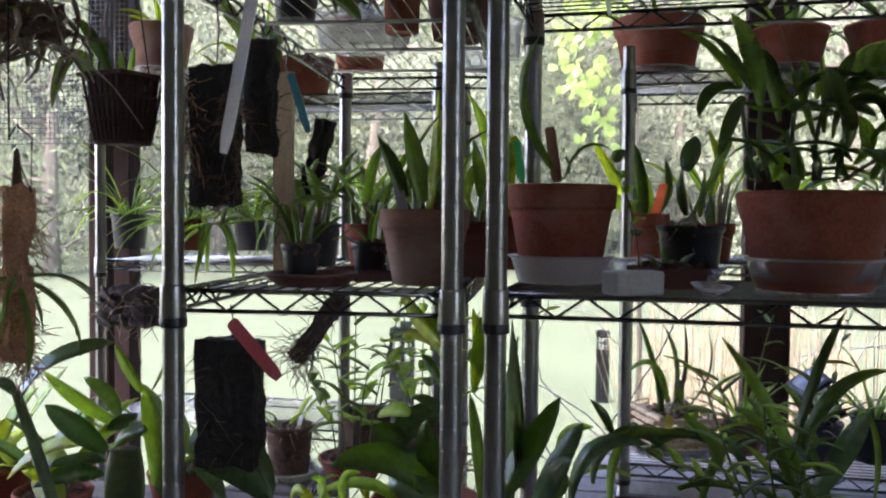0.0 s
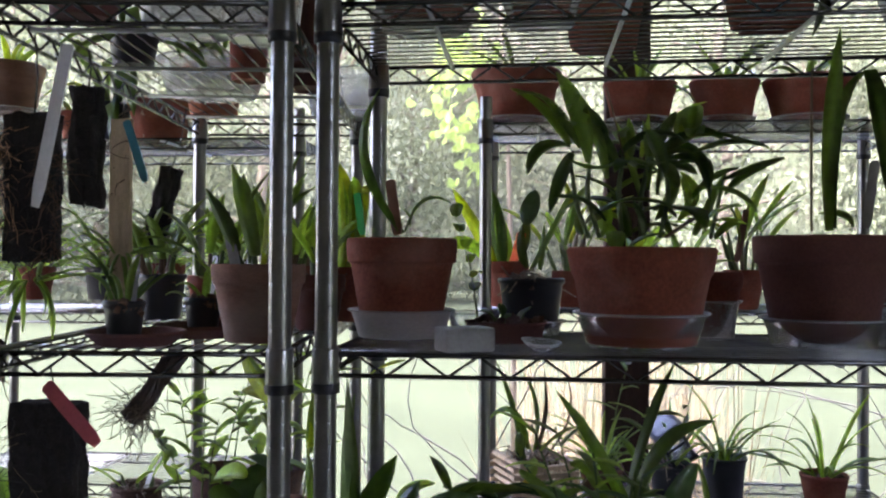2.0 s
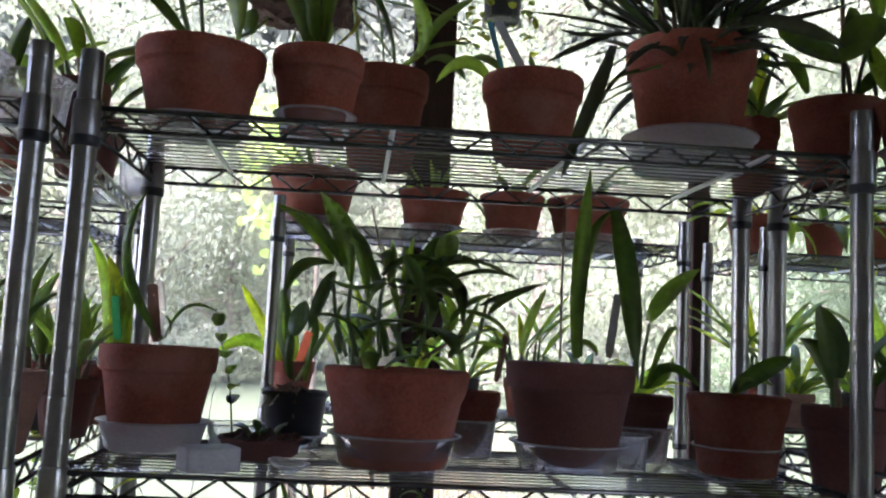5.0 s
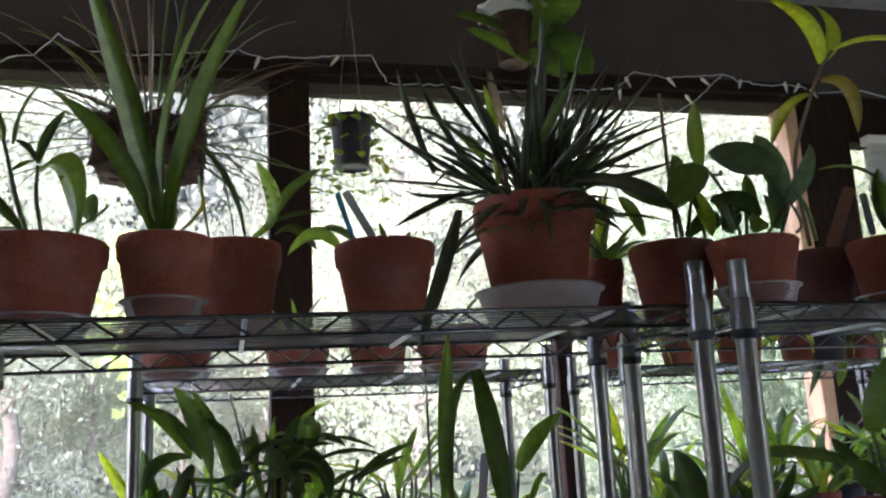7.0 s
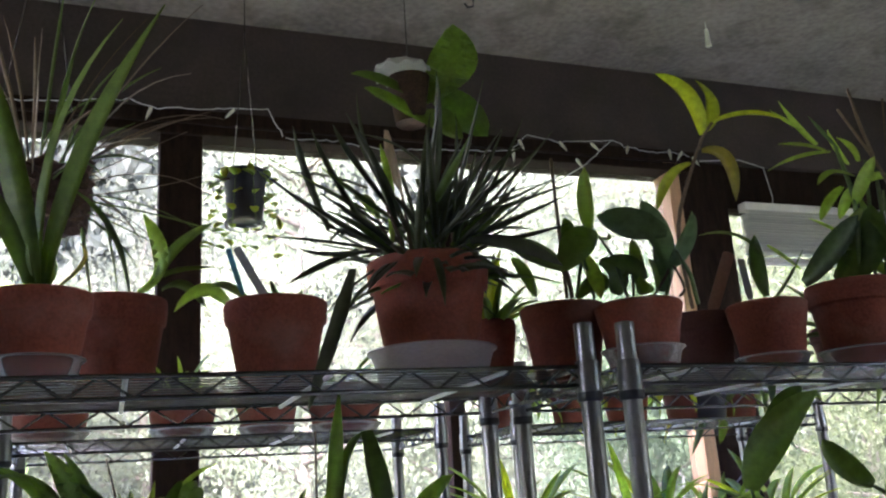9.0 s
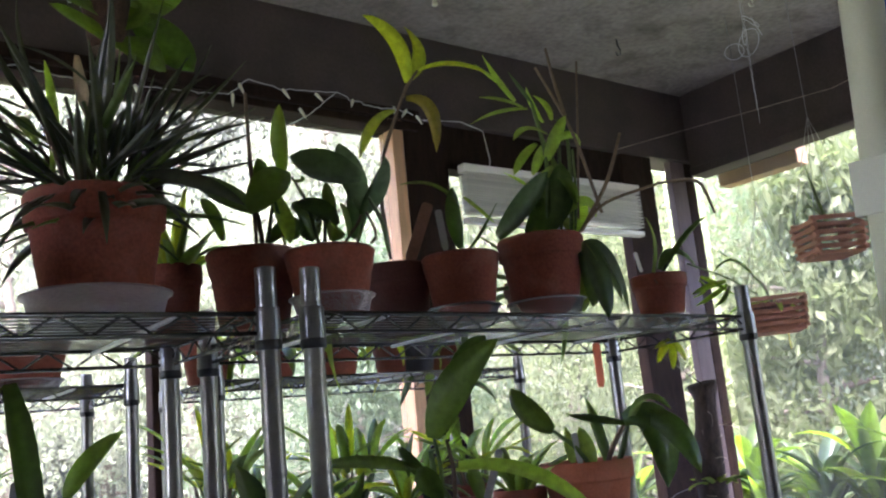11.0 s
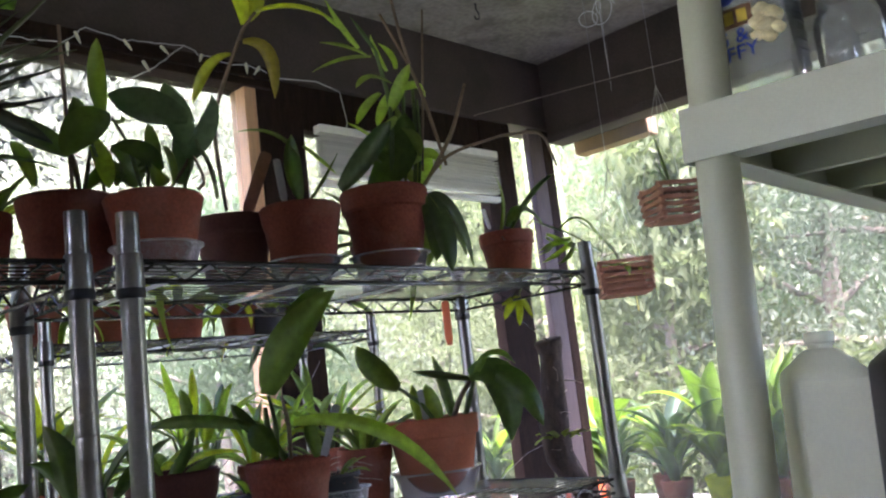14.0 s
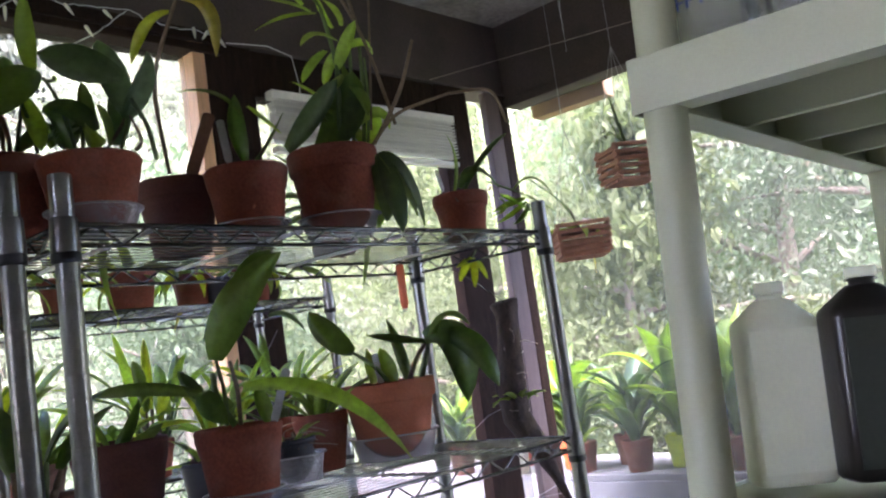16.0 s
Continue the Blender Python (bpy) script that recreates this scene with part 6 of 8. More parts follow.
for a, b, c, w, lf in (((-0.01, 0, 0.09), (-0.03, -0.02, 0.15), (-0.06, -0.03, 0.19), 0.022, LEAF_DARK), ((-0.05, 0, 0.10), (-0.075, -0.02, 0.13), (-0.095, -0.04, 0.05), 0.03, LEAF_MID), ((-0.04, 0, 0.10), (-0.05, 0.02, 0.16), (-0.045, 0.02, 0.08), 0.03, LEAF_MID), ((0.01, 0, 0.09), (0.015, 0, 0.12), (0.02, 0, 0.15), 0.014, LEAF_LIGHT), ((0.0, 0, 0.09), (0.0, 0, 0.12), (-0.005, 0, 0.145), 0.012, LEAF_MID)):
    blade(m, a, b, c, w, lf)
hanger(m, ((0.045, 0, 0.1), (0, 0, 0.4), (0, 0, CEIL - 1.569)))
hanger(m, ((-0.045, 0, 0.1), (0, 0, 0.4)))

m = thing("slatted_basket", (-0.77, 0.95, 1.675), "wooden basket of tangled bare roots hanging from the ceiling", "basket", "hanging baskets")
slab(m, "root_ball", (0.075, 0.06, 0.04), CORK, 33, 0.014).matrix_basis = pose(0, 0, 0.06)
roots(m, (0, 0, 0.045), (0.06, 0.045, 0.04), 34, 34, 0.0042, CANE, 0.014)
roots(m, (0, 0, 0.045), (0.07, 0.05, 0.045), 60, 36, 0.0016, ROOT, 0.012)
tuft(m, 0.06, 35, 8, 0.05, 0.012, (LEAF_MID, LEAF_LIGHT), (0, 60))
hanger(m, ((0, 0, 0.05), (0, 0, 0.4), (0, 0, CEIL - 1.675)))

m = thing("slatted_basket", (-1.22, 1.93, 1.17), "root-bound basket hanging under the window shelf", "basket", "hanging baskets")
slab(m, "root_ball", (0.12, 0.09, 0.09), MOSS, 36, 0.014).matrix_basis = pose(0, 0, 0.11)
roots(m, (0, 0, 0.07), (0.08, 0.06, 0.05), 70, 37, 0.0018, CANE, 0.013)
hanger(m, ((0, 0, 0.1), (0, 0.05, 1.315 - 1.17)))

cloth = []
for k in range(46):
    cloth.append(rod((-2.12 + k * 0.0155, 0, 1.675), (-2.12 + k * 0.0155, 0, 2.45), 0.0013))
for k in range(50):
    cloth.append(rod((-2.12, 0, 1.675 + k * 0.0155), (-1.4225, 0, 1.675 + k * 0.0155), 0.0013))
solid("wire_mesh_panel", tubes("wire_mesh_panel", cloth, WIRE, 4, False), (0, 2.27, 0), "grey welded wire mesh panel fixed across the window", "wire mesh", kind="stuff")

# ---- window shelves ----
WL = 1.72 + LIFT
p = potted(-1.06, 2.10, WL, 0.075, 0.085, "small terracotta pot on the window shelf", TERRA, "rim", seed=76)
tuft(p, 0.085, 76, 7, 0.10, 0.01, (LEAF_MID, LEAF_YELLOW), (40, 85))
p = potted(-0.83, 2.09, WL, 0.16, 0.105, "terracotta pot with a tangle of bare roots on the window shelf", TERRA, "azalea", seed=77)
roots(p, (0, 0, 0.10), (0.06, 0.06, 0.02), 40, 77, 0.0024, ROOT, 0.011)
p = potted(-0.96, 2.08, WL, 0.11, 0.10, "black plastic pot with broad hanging green leaves", BLACK, "plain", seed=78)
for a, m_, c, w, lf in (((0.0, 0, 0.09), (0.03, -0.06, 0.19), (0.08, -0.16, 0.16), 0.05, LEAF_MID), ((0.02, 0, 0.09), (0.07, -0.05, 0.17), (0.12, -0.12, 0.05), 0.05, LEAF_DARK), ((0.0, 0, 0.09), (-0.03, -0.04, 0.2), (-0.07, -0.09, 0.24), 0.045, LEAF_MID), ((0.01, 0, 0.09), (0.04, 0.0, 0.22), (0.06, -0.02, 0.33), 0.04, LEAF_LIGHT), ((0.0, 0, 0.09), (0.05, -0.08, 0.08), (0.07, -0.12, -0.03), 0.045, LEAF_DARK), ((-0.02, 0, 0.09), (-0.06, -0.05, 0.14), (-0.12, -0.1, 0.10), 0.04, LEAF_LIME)):
    blade(p, a, m_, c, w, lf)
p = potted(-1.235, 2.10, 1.842, 0.168, 0.125, "weathered terracotta pot in a white cup on the window shelf", TERRA_OLD, "azalea", seed=80)
tuft(p, 0.125, 80, 8, 0.15, 0.02, (LEAF_LIME, LEAF_LIGHT), (50, 85))
saucer(-1.235, 2.10, WL + 0.004, 0.140, 0.088, FROSTED)
E_POTS = ((0.053, 2.0, 0.205, 0.125, 31, 0.012), (0.332, 2.0, 0.165, 0.096, 32, 0.012), (0.518, 2.0, 0.153, 0.1, 33, 0.012), (0.70, 2.0, 0.195, 0.1, 34, 0.012))
for x, y, d, h, s, lift in E_POTS:
    p = potted(x, y, T + lift, d, h, "terracotta pot in a frosted saucer on the window shelf", TERRA, "azalea", seed=s)
    tuft(p, h, s, 10, 0.14, 0.014, (LEAF_LIGHT, LEAF_MID), (20, 80), (0.3, 1.6))
    saucer(x, y, T, d * 0.80, 0.026, FROSTED)
for k, (x, d, h) in enumerate(((1.1, 0.12, 0.1), (1.28, 0.1, 0.09), (1.45, 0.13, 0.1), (1.62, 0.1, 0.09), (1.8, 0.12, 0.1))):
    p = potted(x, 1.98, T, d, h, "terracotta pot with trailing light leaves by the window", TERRA, "azalea", seed=90 + k)
    tuft(p, h, 90 + k, 12, 0.18, 0.022, (LEAF_LIGHT, LEAF_LIME, LEAF_MID), (10, 60), (1.0, 2.4))
p = potted(0.03, 1.95, M, 0.11, 0.10, "terracotta pot with broad backlit leaves and an orange label", seed=100)
for a, b, c, w, lf in (((-0.005, 0, 0.09), (-0.015, 0, 0.17), (-0.03, 0, 0.26), 0.05, LEAF_DARK), ((0.01, 0, 0.10), (0.0, 0, 0.15), (-0.02, 0.0, 0.22), 0.036, LEAF_LIGHT), ((-0.02, 0, 0.09), (-0.06, 0, 0.17), (-0.115, -0.02, 0.26), 0.034, LEAF_LIME), ((-0.03, 0, 0.09), (-0.09, -0.02, 0.14), (-0.16, -0.05, 0.10), 0.03, LEAF_LIGHT), ((0.02, 0, 0.09), (0.05, 0, 0.15), (0.04, 0, 0.22), 0.02, LEAF_DARK)):
    blade(p, a, b, c, w, lf)
strip(p, (0.015, -0.03, 0.08), (0.04, -0.03, 0.165), 0.02, ORANGE)
for k, (x, y, d, h, mat) in enumerate(((0.18, 1.97, 0.09, 0.08, TERRA), (0.31, 1.93, 0.1, 0.09, TERRA), (0.42, 2.0, 0.08, 0.08, BLACK), (0.55, 1.95, 0.09, 0.085, TERRA), (0.70, 2.0, 0.08, 0.07, TERRA_OLD), (0.82, 1.95, 0.07, 0.06, TERRA), (1.10, 1.95, 0.1, 0.09, TERRA), (1.22, 2.0, 0.09, 0.08, TERRA_OLD), (1.34, 1.93, 0.1, 0.09, BLACK), (1.47, 1.98, 0.1, 0.09, TERRA), (1.60, 1.93, 0.09, 0.08, TERRA), (1.72, 2.0, 0.1, 0.09, BLACK), (1.84, 1.95, 0.1, 0.09, TERRA))):
    p = potted(x, y, M, d, h, "small pot of light green leaves by the window", mat, "plain" if mat is BLACK else "rim", seed=110 + k)
    (tuft if k % 3 else cattleya)(p, h, 110 + k, 9 if x < 1 else 15, 0.15 if x < 1 else 0.2, 0.02 if x < 1 else 0.026, mats=(LEAF_LIGHT, LEAF_MID, LEAF_LIME))
for k, (x, y, d, h, mat) in enumerate(((-1.3, 2.05, 0.1, 0.09, BLACK), (-1.1, 2.0, 0.09, 0.08, TERRA), (-0.95, 2.05, 0.1, 0.08, BLACK), (-0.78, 2.0, 0.1, 0.09, TERRA), (-0.62, 2.05, 0.09, 0.08, BLACK))):
    p = potted(x, y, M, d, h, "small pot of spidery leaves on the window shelf", mat, "plain" if mat is BLACK else "rim", seed=130 + k)
    tuft(p, h, 130 + k, 26, 0.27, 0.008, (LEAF_MID, LEAF_LIGHT), (15, 85), (0.6, 2.0))
for k, (x, y, d, h, mat) in enumerate(((0.25, 2.0, 0.10, 0.07, TERRA_OLD), (0.40, 1.95, 0.1, 0.09, BLACK), (0.52, 2.0, 0.1, 0.1, BLACK), (0.72, 1.95, 0.1, 0.08, TERRA), (1.2, 1.95, 0.12, 0.1, TERRA), (1.5, 2.0, 0.12, 0.1, TERRA), (1.8, 1.95, 0.12, 0.1, TERRA))):
    p = potted(x, y, EL, d, h, "pot with thin grassy leaves on the lowest window shelf", mat, "plain" if mat is BLACK else "azalea", seed=140 + k)
    tuft(p, h, 140 + k, 16, 0.2, 0.009, (LEAF_MID, LEAF_LIGHT), (30, 88), (0.3, 1.8))
    if k in (0, 1):
        roots(p, (0, 0, h), (0.05, 0.04, 0.02), 26, 150 + k, 0.0018)
        leafy_cane(p, ((0.02, 0, h), (0.03, 0, h + 0.12), (0.06, 0, h + 0.24)), k, 4, 0.06, 0.012, (LEAF_DARK,), 0.0018)

# ---- solar lantern ----
sl2 = thing("solar_lantern", (0.415, 1.945, 1.05, 20, -34, 10), "black plastic solar lantern with pale panes lying against a pot", "lantern")
for x in (-0.0245, 0.0245):
    for y in (-0.0245, 0.0245):
        part("upright", boxes("upright", [(x - 0.0036, x + 0.0036, y - 0.0036, y + 0.0036, 0.0086, 0.0922)], BLACK, 0.001), sl2)
part("base", boxes("base", [(-0.0324, 0.0324, -0.0324, 0.0324, 0, 0.0101)], BLACK, 0.003), sl2)
part("top", boxes("top", [(-0.0360, 0.0360, -0.0360, 0.0360, 0.0922, 0.1022)], BLACK, 0.004), sl2)
part("solar_cell", boxes("solar_cell", [(-0.0259, 0.0259, -0.0259, 0.0259, 0.1026, 0.1044)], GLASS, 0.001), sl2)
for k in range(4):
    part("cross_bar", boxes("cross_bar", [(-0.0216, 0.0216, -0.0263, -0.0234, 0.0475, 0.0518)], BLACK, 0), sl2, at=pose(0, 0, 0, 0, 0, 90 * k))
    part("pane", boxes("pane", [(-0.0209, 0.0209, -0.0223, -0.0209, 0.0108, 0.0914)], FROSTED, 0), sl2, "pale frosted pane", at=pose(0, 0, 0, 0, 0, 90 * k))

# ---- lower shelves and bench ----
p = potted(-0.70, 0.97, 0.905, 0.15, 0.1, "pot of broad glossy light green leaves on the bench", TERRA, "azalea", seed=160)
blade(p, (-0.086, -0.009, 0.312), (-0.051, 0.016, 0.357), (0.018, 0.048, 0.382), 0.041, LEAF_GREY, "oval")
stem(p, ((-0.001, -0.056, 0.182), (-0.028, -0.059, 0.261), (-0.055, -0.062, 0.334)), 0.0072, 0.0058, STEM, swell=0.2)
blade(p, (-0.094, -0.010, 0.314), (-0.107, -0.013, 0.329), (-0.126, -0.017, 0.335), 0.017, LEAF_GREY, "oval")
blade(p, (0.045, 0.019, 0.275), (-0.002, -0.005, 0.316), (-0.038, -0.027, 0.352), 0.033, LEAF_LIGHT, "oval")
blade(p, (0.026, 0.014, 0.240), (-0.001, -0.016, 0.277), (-0.023, -0.046, 0.312), 0.032, LEAF_GREY, "oval")
blade(p, (0.072, 0.027, 0.320), (0.048, 0.033, 0.350), (0.023, 0.039, 0.380), 0.024, LEAF_LIGHT, "oval")
blade(p, (0.091, 0.027, 0.194), (0.098, 0.020, 0.265), (0.084, 0.009, 0.328), 0.035, LEAF_LIGHT, "oval")
blade(p, (0.001, 0.009, 0.250), (-0.067, 0.013, 0.234), (-0.131, 0.018, 0.189), 0.028, LEAF_LIME, "oval")
blade(p, (0.026, 0.014, 0.227), (-0.003, -0.003, 0.228), (-0.039, -0.022, 0.224), 0.027, LEAF_GREY, "oval")
blade(p, (0.022, 0.012, 0.207), (-0.001, -0.019, 0.217), (-0.037, -0.052, 0.205), 0.025, LEAF_GREY, "oval")
blade(p, (0.043, 0.019, 0.283), (0.012, 0.039, 0.310), (-0.036, 0.054, 0.330), 0.022, LEAF_MID, "oval")
blade(p, (0.065, 0.024, 0.290), (0.055, 0.006, 0.282), (0.043, -0.012, 0.275), 0.023, LEAF_DARK, "oval")
stem(p, ((0.078, -0.029, 0.158), (0.078, -0.026, 0.216), (0.079, -0.025, 0.256)), 0.0240, 0.0192, STEM, swell=0.2)
blade(p, (0.035, 0.016, 0.239), (0.067, -0.002, 0.268), (0.107, -0.018, 0.280), 0.034, LEAF_MID, "oval")
blade(p, (0.012, 0.012, 0.262), (-0.015, 0.027, 0.276), (-0.016, 0.047, 0.283), 0.024, LEAF_LIGHT, "oval")
blade(p, (0.143, 0.039, 0.219), (0.180, 0.037, 0.199), (0.188, 0.027, 0.167), 0.027, LEAF_GREY, "oval")
blade(p, (0.155, 0.042, 0.226), (0.211, 0.034, 0.234), (0.260, 0.023, 0.185), 0.067, LEAF_GREY, "oval")
blade(p, (-0.024, 0.002, 0.216), (-0.066, 0.023, 0.219), (-0.101, 0.047, 0.222), 0.040, LEAF_LIME, "oval")
blade(p, (0.097, 0.031, 0.270), (0.067, 0.050, 0.279), (0.040, 0.069, 0.270), 0.018, LEAF_GREY, "oval")
blade(p, (0.085, 0.030, 0.323), (0.081, 0.060, 0.337), (0.068, 0.089, 0.351), 0.016, LEAF_DARK, "oval")
blade(p, (0.110, 0.031, 0.179), (0.093, 0.038, 0.206), (0.091, 0.049, 0.234), 0.025, LEAF_DARK, "oval")
for k, (x, y) in enumerate(((-0.95, 1.25), (-1.15, 1.36), (-0.80, 1.42))):
    p = potted(x, y, 0.905, 0.13, 0.09, "pot of broad light green leaves on the grey bench", TERRA, "azalea", seed=155 + k)
    cattleya(p, 0.09, 155 + k, 8, 0.15, 0.04, 0.04, (LEAF_LIGHT, LEAF_MID, LEAF_LIME), el=(10, 70))
p = potted(-0.20 - 0.06, 1.10, LO, 0.15, 0.12, "pot of broad dark leaves on the lower shelf", TERRA, "azalea", seed=161)
blade(p, (0.035, 0.011, 0.106), (-0.035, -0.028, 0.169), (-0.112, -0.071, 0.172), 0.057, LEAF_DARK, "oval")
blade(p, (-0.050, -0.005, 0.179), (-0.020, 0.018, 0.219), (0.027, 0.045, 0.234), 0.040, LEAF_GREY, "oval")
blade(p, (0.027, 0.010, 0.117), (0.009, -0.002, 0.174), (0.003, -0.012, 0.229), 0.040, LEAF_DARK, "oval")
blade(p, (-0.049, -0.006, 0.136), (0.004, -0.025, 0.134), (0.040, -0.048, 0.129), 0.039, LEAF_GREY, "oval")
blade(p, (-0.027, 0.000, 0.179), (-0.050, -0.004, 0.202), (-0.072, -0.009, 0.211), 0.034, LEAF_DARK, "oval")
blade(p, (-0.024, 0.002, 0.230), (-0.050, 0.022, 0.230), (-0.082, 0.040, 0.216), 0.026, LEAF_LIGHT, "oval")
blade(p, (0.062, 0.025, 0.320), (0.064, 0.055, 0.300), (0.053, 0.082, 0.262), 0.037, LEAF_MID, "oval")
blade(p, (0.021, 0.014, 0.265), (0.002, 0.026, 0.294), (-0.017, 0.037, 0.309), 0.014, LEAF_DARK, "oval")
blade(p, (0.025, 0.013, 0.226), (-0.000, 0.019, 0.246), (-0.029, 0.023, 0.251), 0.016, LEAF_GREY, "oval")
blade(p, (0.024, 0.016, 0.316), (-0.006, 0.041, 0.347), (-0.033, 0.066, 0.359), 0.027, LEAF_LIGHT, "oval")
blade(p, (0.020, 0.015, 0.320), (-0.014, 0.039, 0.335), (-0.051, 0.061, 0.333), 0.018, LEAF_LIME, "oval")
blade(p, (-0.041, -0.005, 0.112), (-0.093, 0.004, 0.129), (-0.162, 0.008, 0.109), 0.021, LEAF_LIGHT, "oval")
blade(p, (-0.147, -0.030, 0.103), (-0.178, -0.016, 0.120), (-0.197, -0.000, 0.098), 0.016, LEAF_LIME, "oval")
blade(p, (-0.125, -0.025, 0.103), (-0.147, -0.008, 0.128), (-0.131, 0.016, 0.134), 0.016, LEAF_LIGHT, "oval")
blade(p, (-0.079, -0.014, 0.104), (-0.095, 0.009, 0.127), (-0.126, 0.027, 0.124), 0.014, LEAF_LIME, "oval")
blade(p, (-0.147, -0.030, 0.103), (-0.137, -0.026, 0.134), (-0.156, -0.030, 0.142), 0.014, LEAF_LIGHT, "oval")
blade(p, (-0.110, -0.021, 0.103), (-0.110, -0.020, 0.142), (-0.088, -0.015, 0.150), 0.014, LEAF_LIGHT, "oval")
p = potted(0.03, 1.06, LO, 0.16, 0.13, "pot of tall dark straps and grey-green leaves on the lower shelf", TERRA_DARK, "rim", seed=162)
blade(p, (-0.148, -0.025, 0.160), (-0.152, -0.043, 0.273), (-0.160, -0.052, 0.377), 0.028, LEAF_DARK, "lance")
blade(p, (-0.123, -0.023, 0.143), (-0.104, -0.043, 0.185), (-0.084, -0.063, 0.211), 0.030, LEAF_GREY, "oval")
blade(p, (-0.061, -0.008, 0.168), (-0.030, -0.014, 0.228), (0.063, -0.008, 0.237), 0.016, LEAF_MID, "oval")
blade(p, (-0.248, -0.044, 0.340), (-0.297, 0.022, 0.364), (-0.340, 0.091, 0.398), 0.021, LEAF_LIME, "oval")
blade(p, (-0.208, -0.037, 0.288), (-0.214, 0.025, 0.326), (-0.235, 0.083, 0.376), 0.018, LEAF_LIME, "oval")
blade(p, (-0.103, -0.016, 0.203), (-0.093, 0.028, 0.223), (-0.066, 0.075, 0.221), 0.020, LEAF_LIGHT, "oval")
blade(p, (-0.141, -0.019, 0.374), (-0.135, 0.085, 0.375), (-0.123, 0.190, 0.370), 0.014, LEAF_LIME, "oval")
blade(p, (-0.159, -0.031, 0.139), (-0.161, -0.027, 0.260), (-0.156, -0.023, 0.353), 0.027, LEAF_DARK, "strap")
blade(p, (-0.187, -0.038, 0.135), (-0.140, -0.040, 0.207), (-0.100, -0.044, 0.283), 0.039, LEAF_DARK, "oval")
blade(p, (-0.133, -0.025, 0.135), (-0.104, -0.037, 0.195), (-0.071, -0.048, 0.254), 0.030, LEAF_GREY, "oval")
blade(p, (-0.088, -0.015, 0.139), (-0.060, -0.027, 0.216), (0.008, -0.031, 0.227), 0.022, LEAF_GREY, "oval")
blade(p, (-0.061, -0.007, 0.195), (-0.020, 0.004, 0.233), (0.029, 0.014, 0.209), 0.016, LEAF_GREY, "oval")
blade(p, (0.008, 0.009, 0.205), (0.042, 0.018, 0.231), (0.091, 0.028, 0.216), 0.016, LEAF_GREY, "oval")
blade(p, (-0.095, -0.016, 0.161), (-0.059, 0.014, 0.180), (-0.012, 0.044, 0.163), 0.017, LEAF_LIGHT, "oval")
blade(p, (-0.039, -0.004, 0.140), (-0.034, 0.030, 0.196), (-0.006, 0.068, 0.217), 0.013, LEAF_LIGHT, "oval")
blade(p, (-0.209, -0.037, 0.281), (-0.213, 0.014, 0.323), (-0.220, 0.066, 0.366), 0.020, LEAF_LIGHT, "oval")
blade(p, (-0.199, -0.040, 0.145), (-0.209, -0.014, 0.210), (-0.224, 0.010, 0.271), 0.016, LEAF_MID, "oval")
blade(p, (-0.237, -0.043, 0.316), (-0.276, 0.026, 0.342), (-0.338, 0.091, 0.396), 0.017, LEAF_LIGHT, "strap")
blade(p, (-0.123, -0.023, 0.139), (-0.102, -0.018, 0.161), (-0.096, -0.015, 0.182), 0.020, LEAF_MID, "oval")
p = potted(0.20, 1.06, LO, 0.16, 0.12, "pot of bushy dark foliage on the lower shelf", TERRA_DARK, "rim", seed=163)
blade(p, (0.035, 0.013, 0.155), (-0.019, 0.005, 0.271), (-0.079, -0.005, 0.359), 0.015, LEAF_MID, "strap")
blade(p, (0.006, 0.009, 0.209), (0.036, 0.019, 0.313), (0.070, 0.030, 0.393), 0.014, LEAF_DARK, "strap")
blade(p, (0.019, 0.012, 0.219), (0.053, -0.003, 0.297), (0.111, -0.015, 0.328), 0.018, LEAF_DARK, "oval")
blade(p, (0.031, 0.012, 0.155), (0.068, 0.003, 0.229), (0.090, -0.011, 0.277), 0.029, LEAF_GREY, "oval")
blade(p, (0.098, 0.031, 0.266), (0.111, 0.033, 0.217), (0.105, 0.029, 0.155), 0.009, LEAF_MID, "strap")
blade(p, (-0.062, -0.005, 0.271), (-0.028, 0.002, 0.250), (0.013, 0.010, 0.189), 0.014, LEAF_MID, "oval")
blade(p, (0.014, 0.009, 0.161), (-0.008, 0.006, 0.216), (-0.042, -0.001, 0.254), 0.014, LEAF_MID, "oval")
blade(p, (0.054, 0.018, 0.155), (0.033, 0.015, 0.217), (0.005, 0.010, 0.254), 0.011, LEAF_DARK, "strap")
blade(p, (-0.101, -0.017, 0.153), (-0.075, -0.009, 0.222), (-0.042, -0.001, 0.236), 0.013, LEAF_MID, "lance")
blade(p, (-0.089, -0.012, 0.243), (-0.055, -0.005, 0.216), (-0.041, -0.003, 0.181), 0.013, LEAF_GREY, "oval")
blade(p, (-0.123, -0.019, 0.263), (-0.092, -0.013, 0.236), (-0.075, -0.010, 0.202), 0.014, LEAF_MID, "oval")
blade(p, (-0.128, -0.023, 0.173), (-0.088, -0.014, 0.181), (-0.047, -0.005, 0.167), 0.010, LEAF_DARK, "lance")
for k in range(8):
    a, q = 2.4 * k, 0.5 + 0.5 * (k % 5) / 4
    leafy_cane(p, ((0.04 * math.cos(a), 0.04 * math.sin(a), 0.1), (0.09 * q * math.cos(a) - 0.03, 0.06 * math.sin(a), 0.19), (0.17 * q * math.cos(a) - 0.05, 0.08 * math.sin(a), 0.24 + 0.09 * (k % 4) / 3)), 170 + k, 10, 0.055, 0.014, (LEAF_MID, LEAF_MID, LEAF_LIGHT, LEAF_GREY), 0.002)
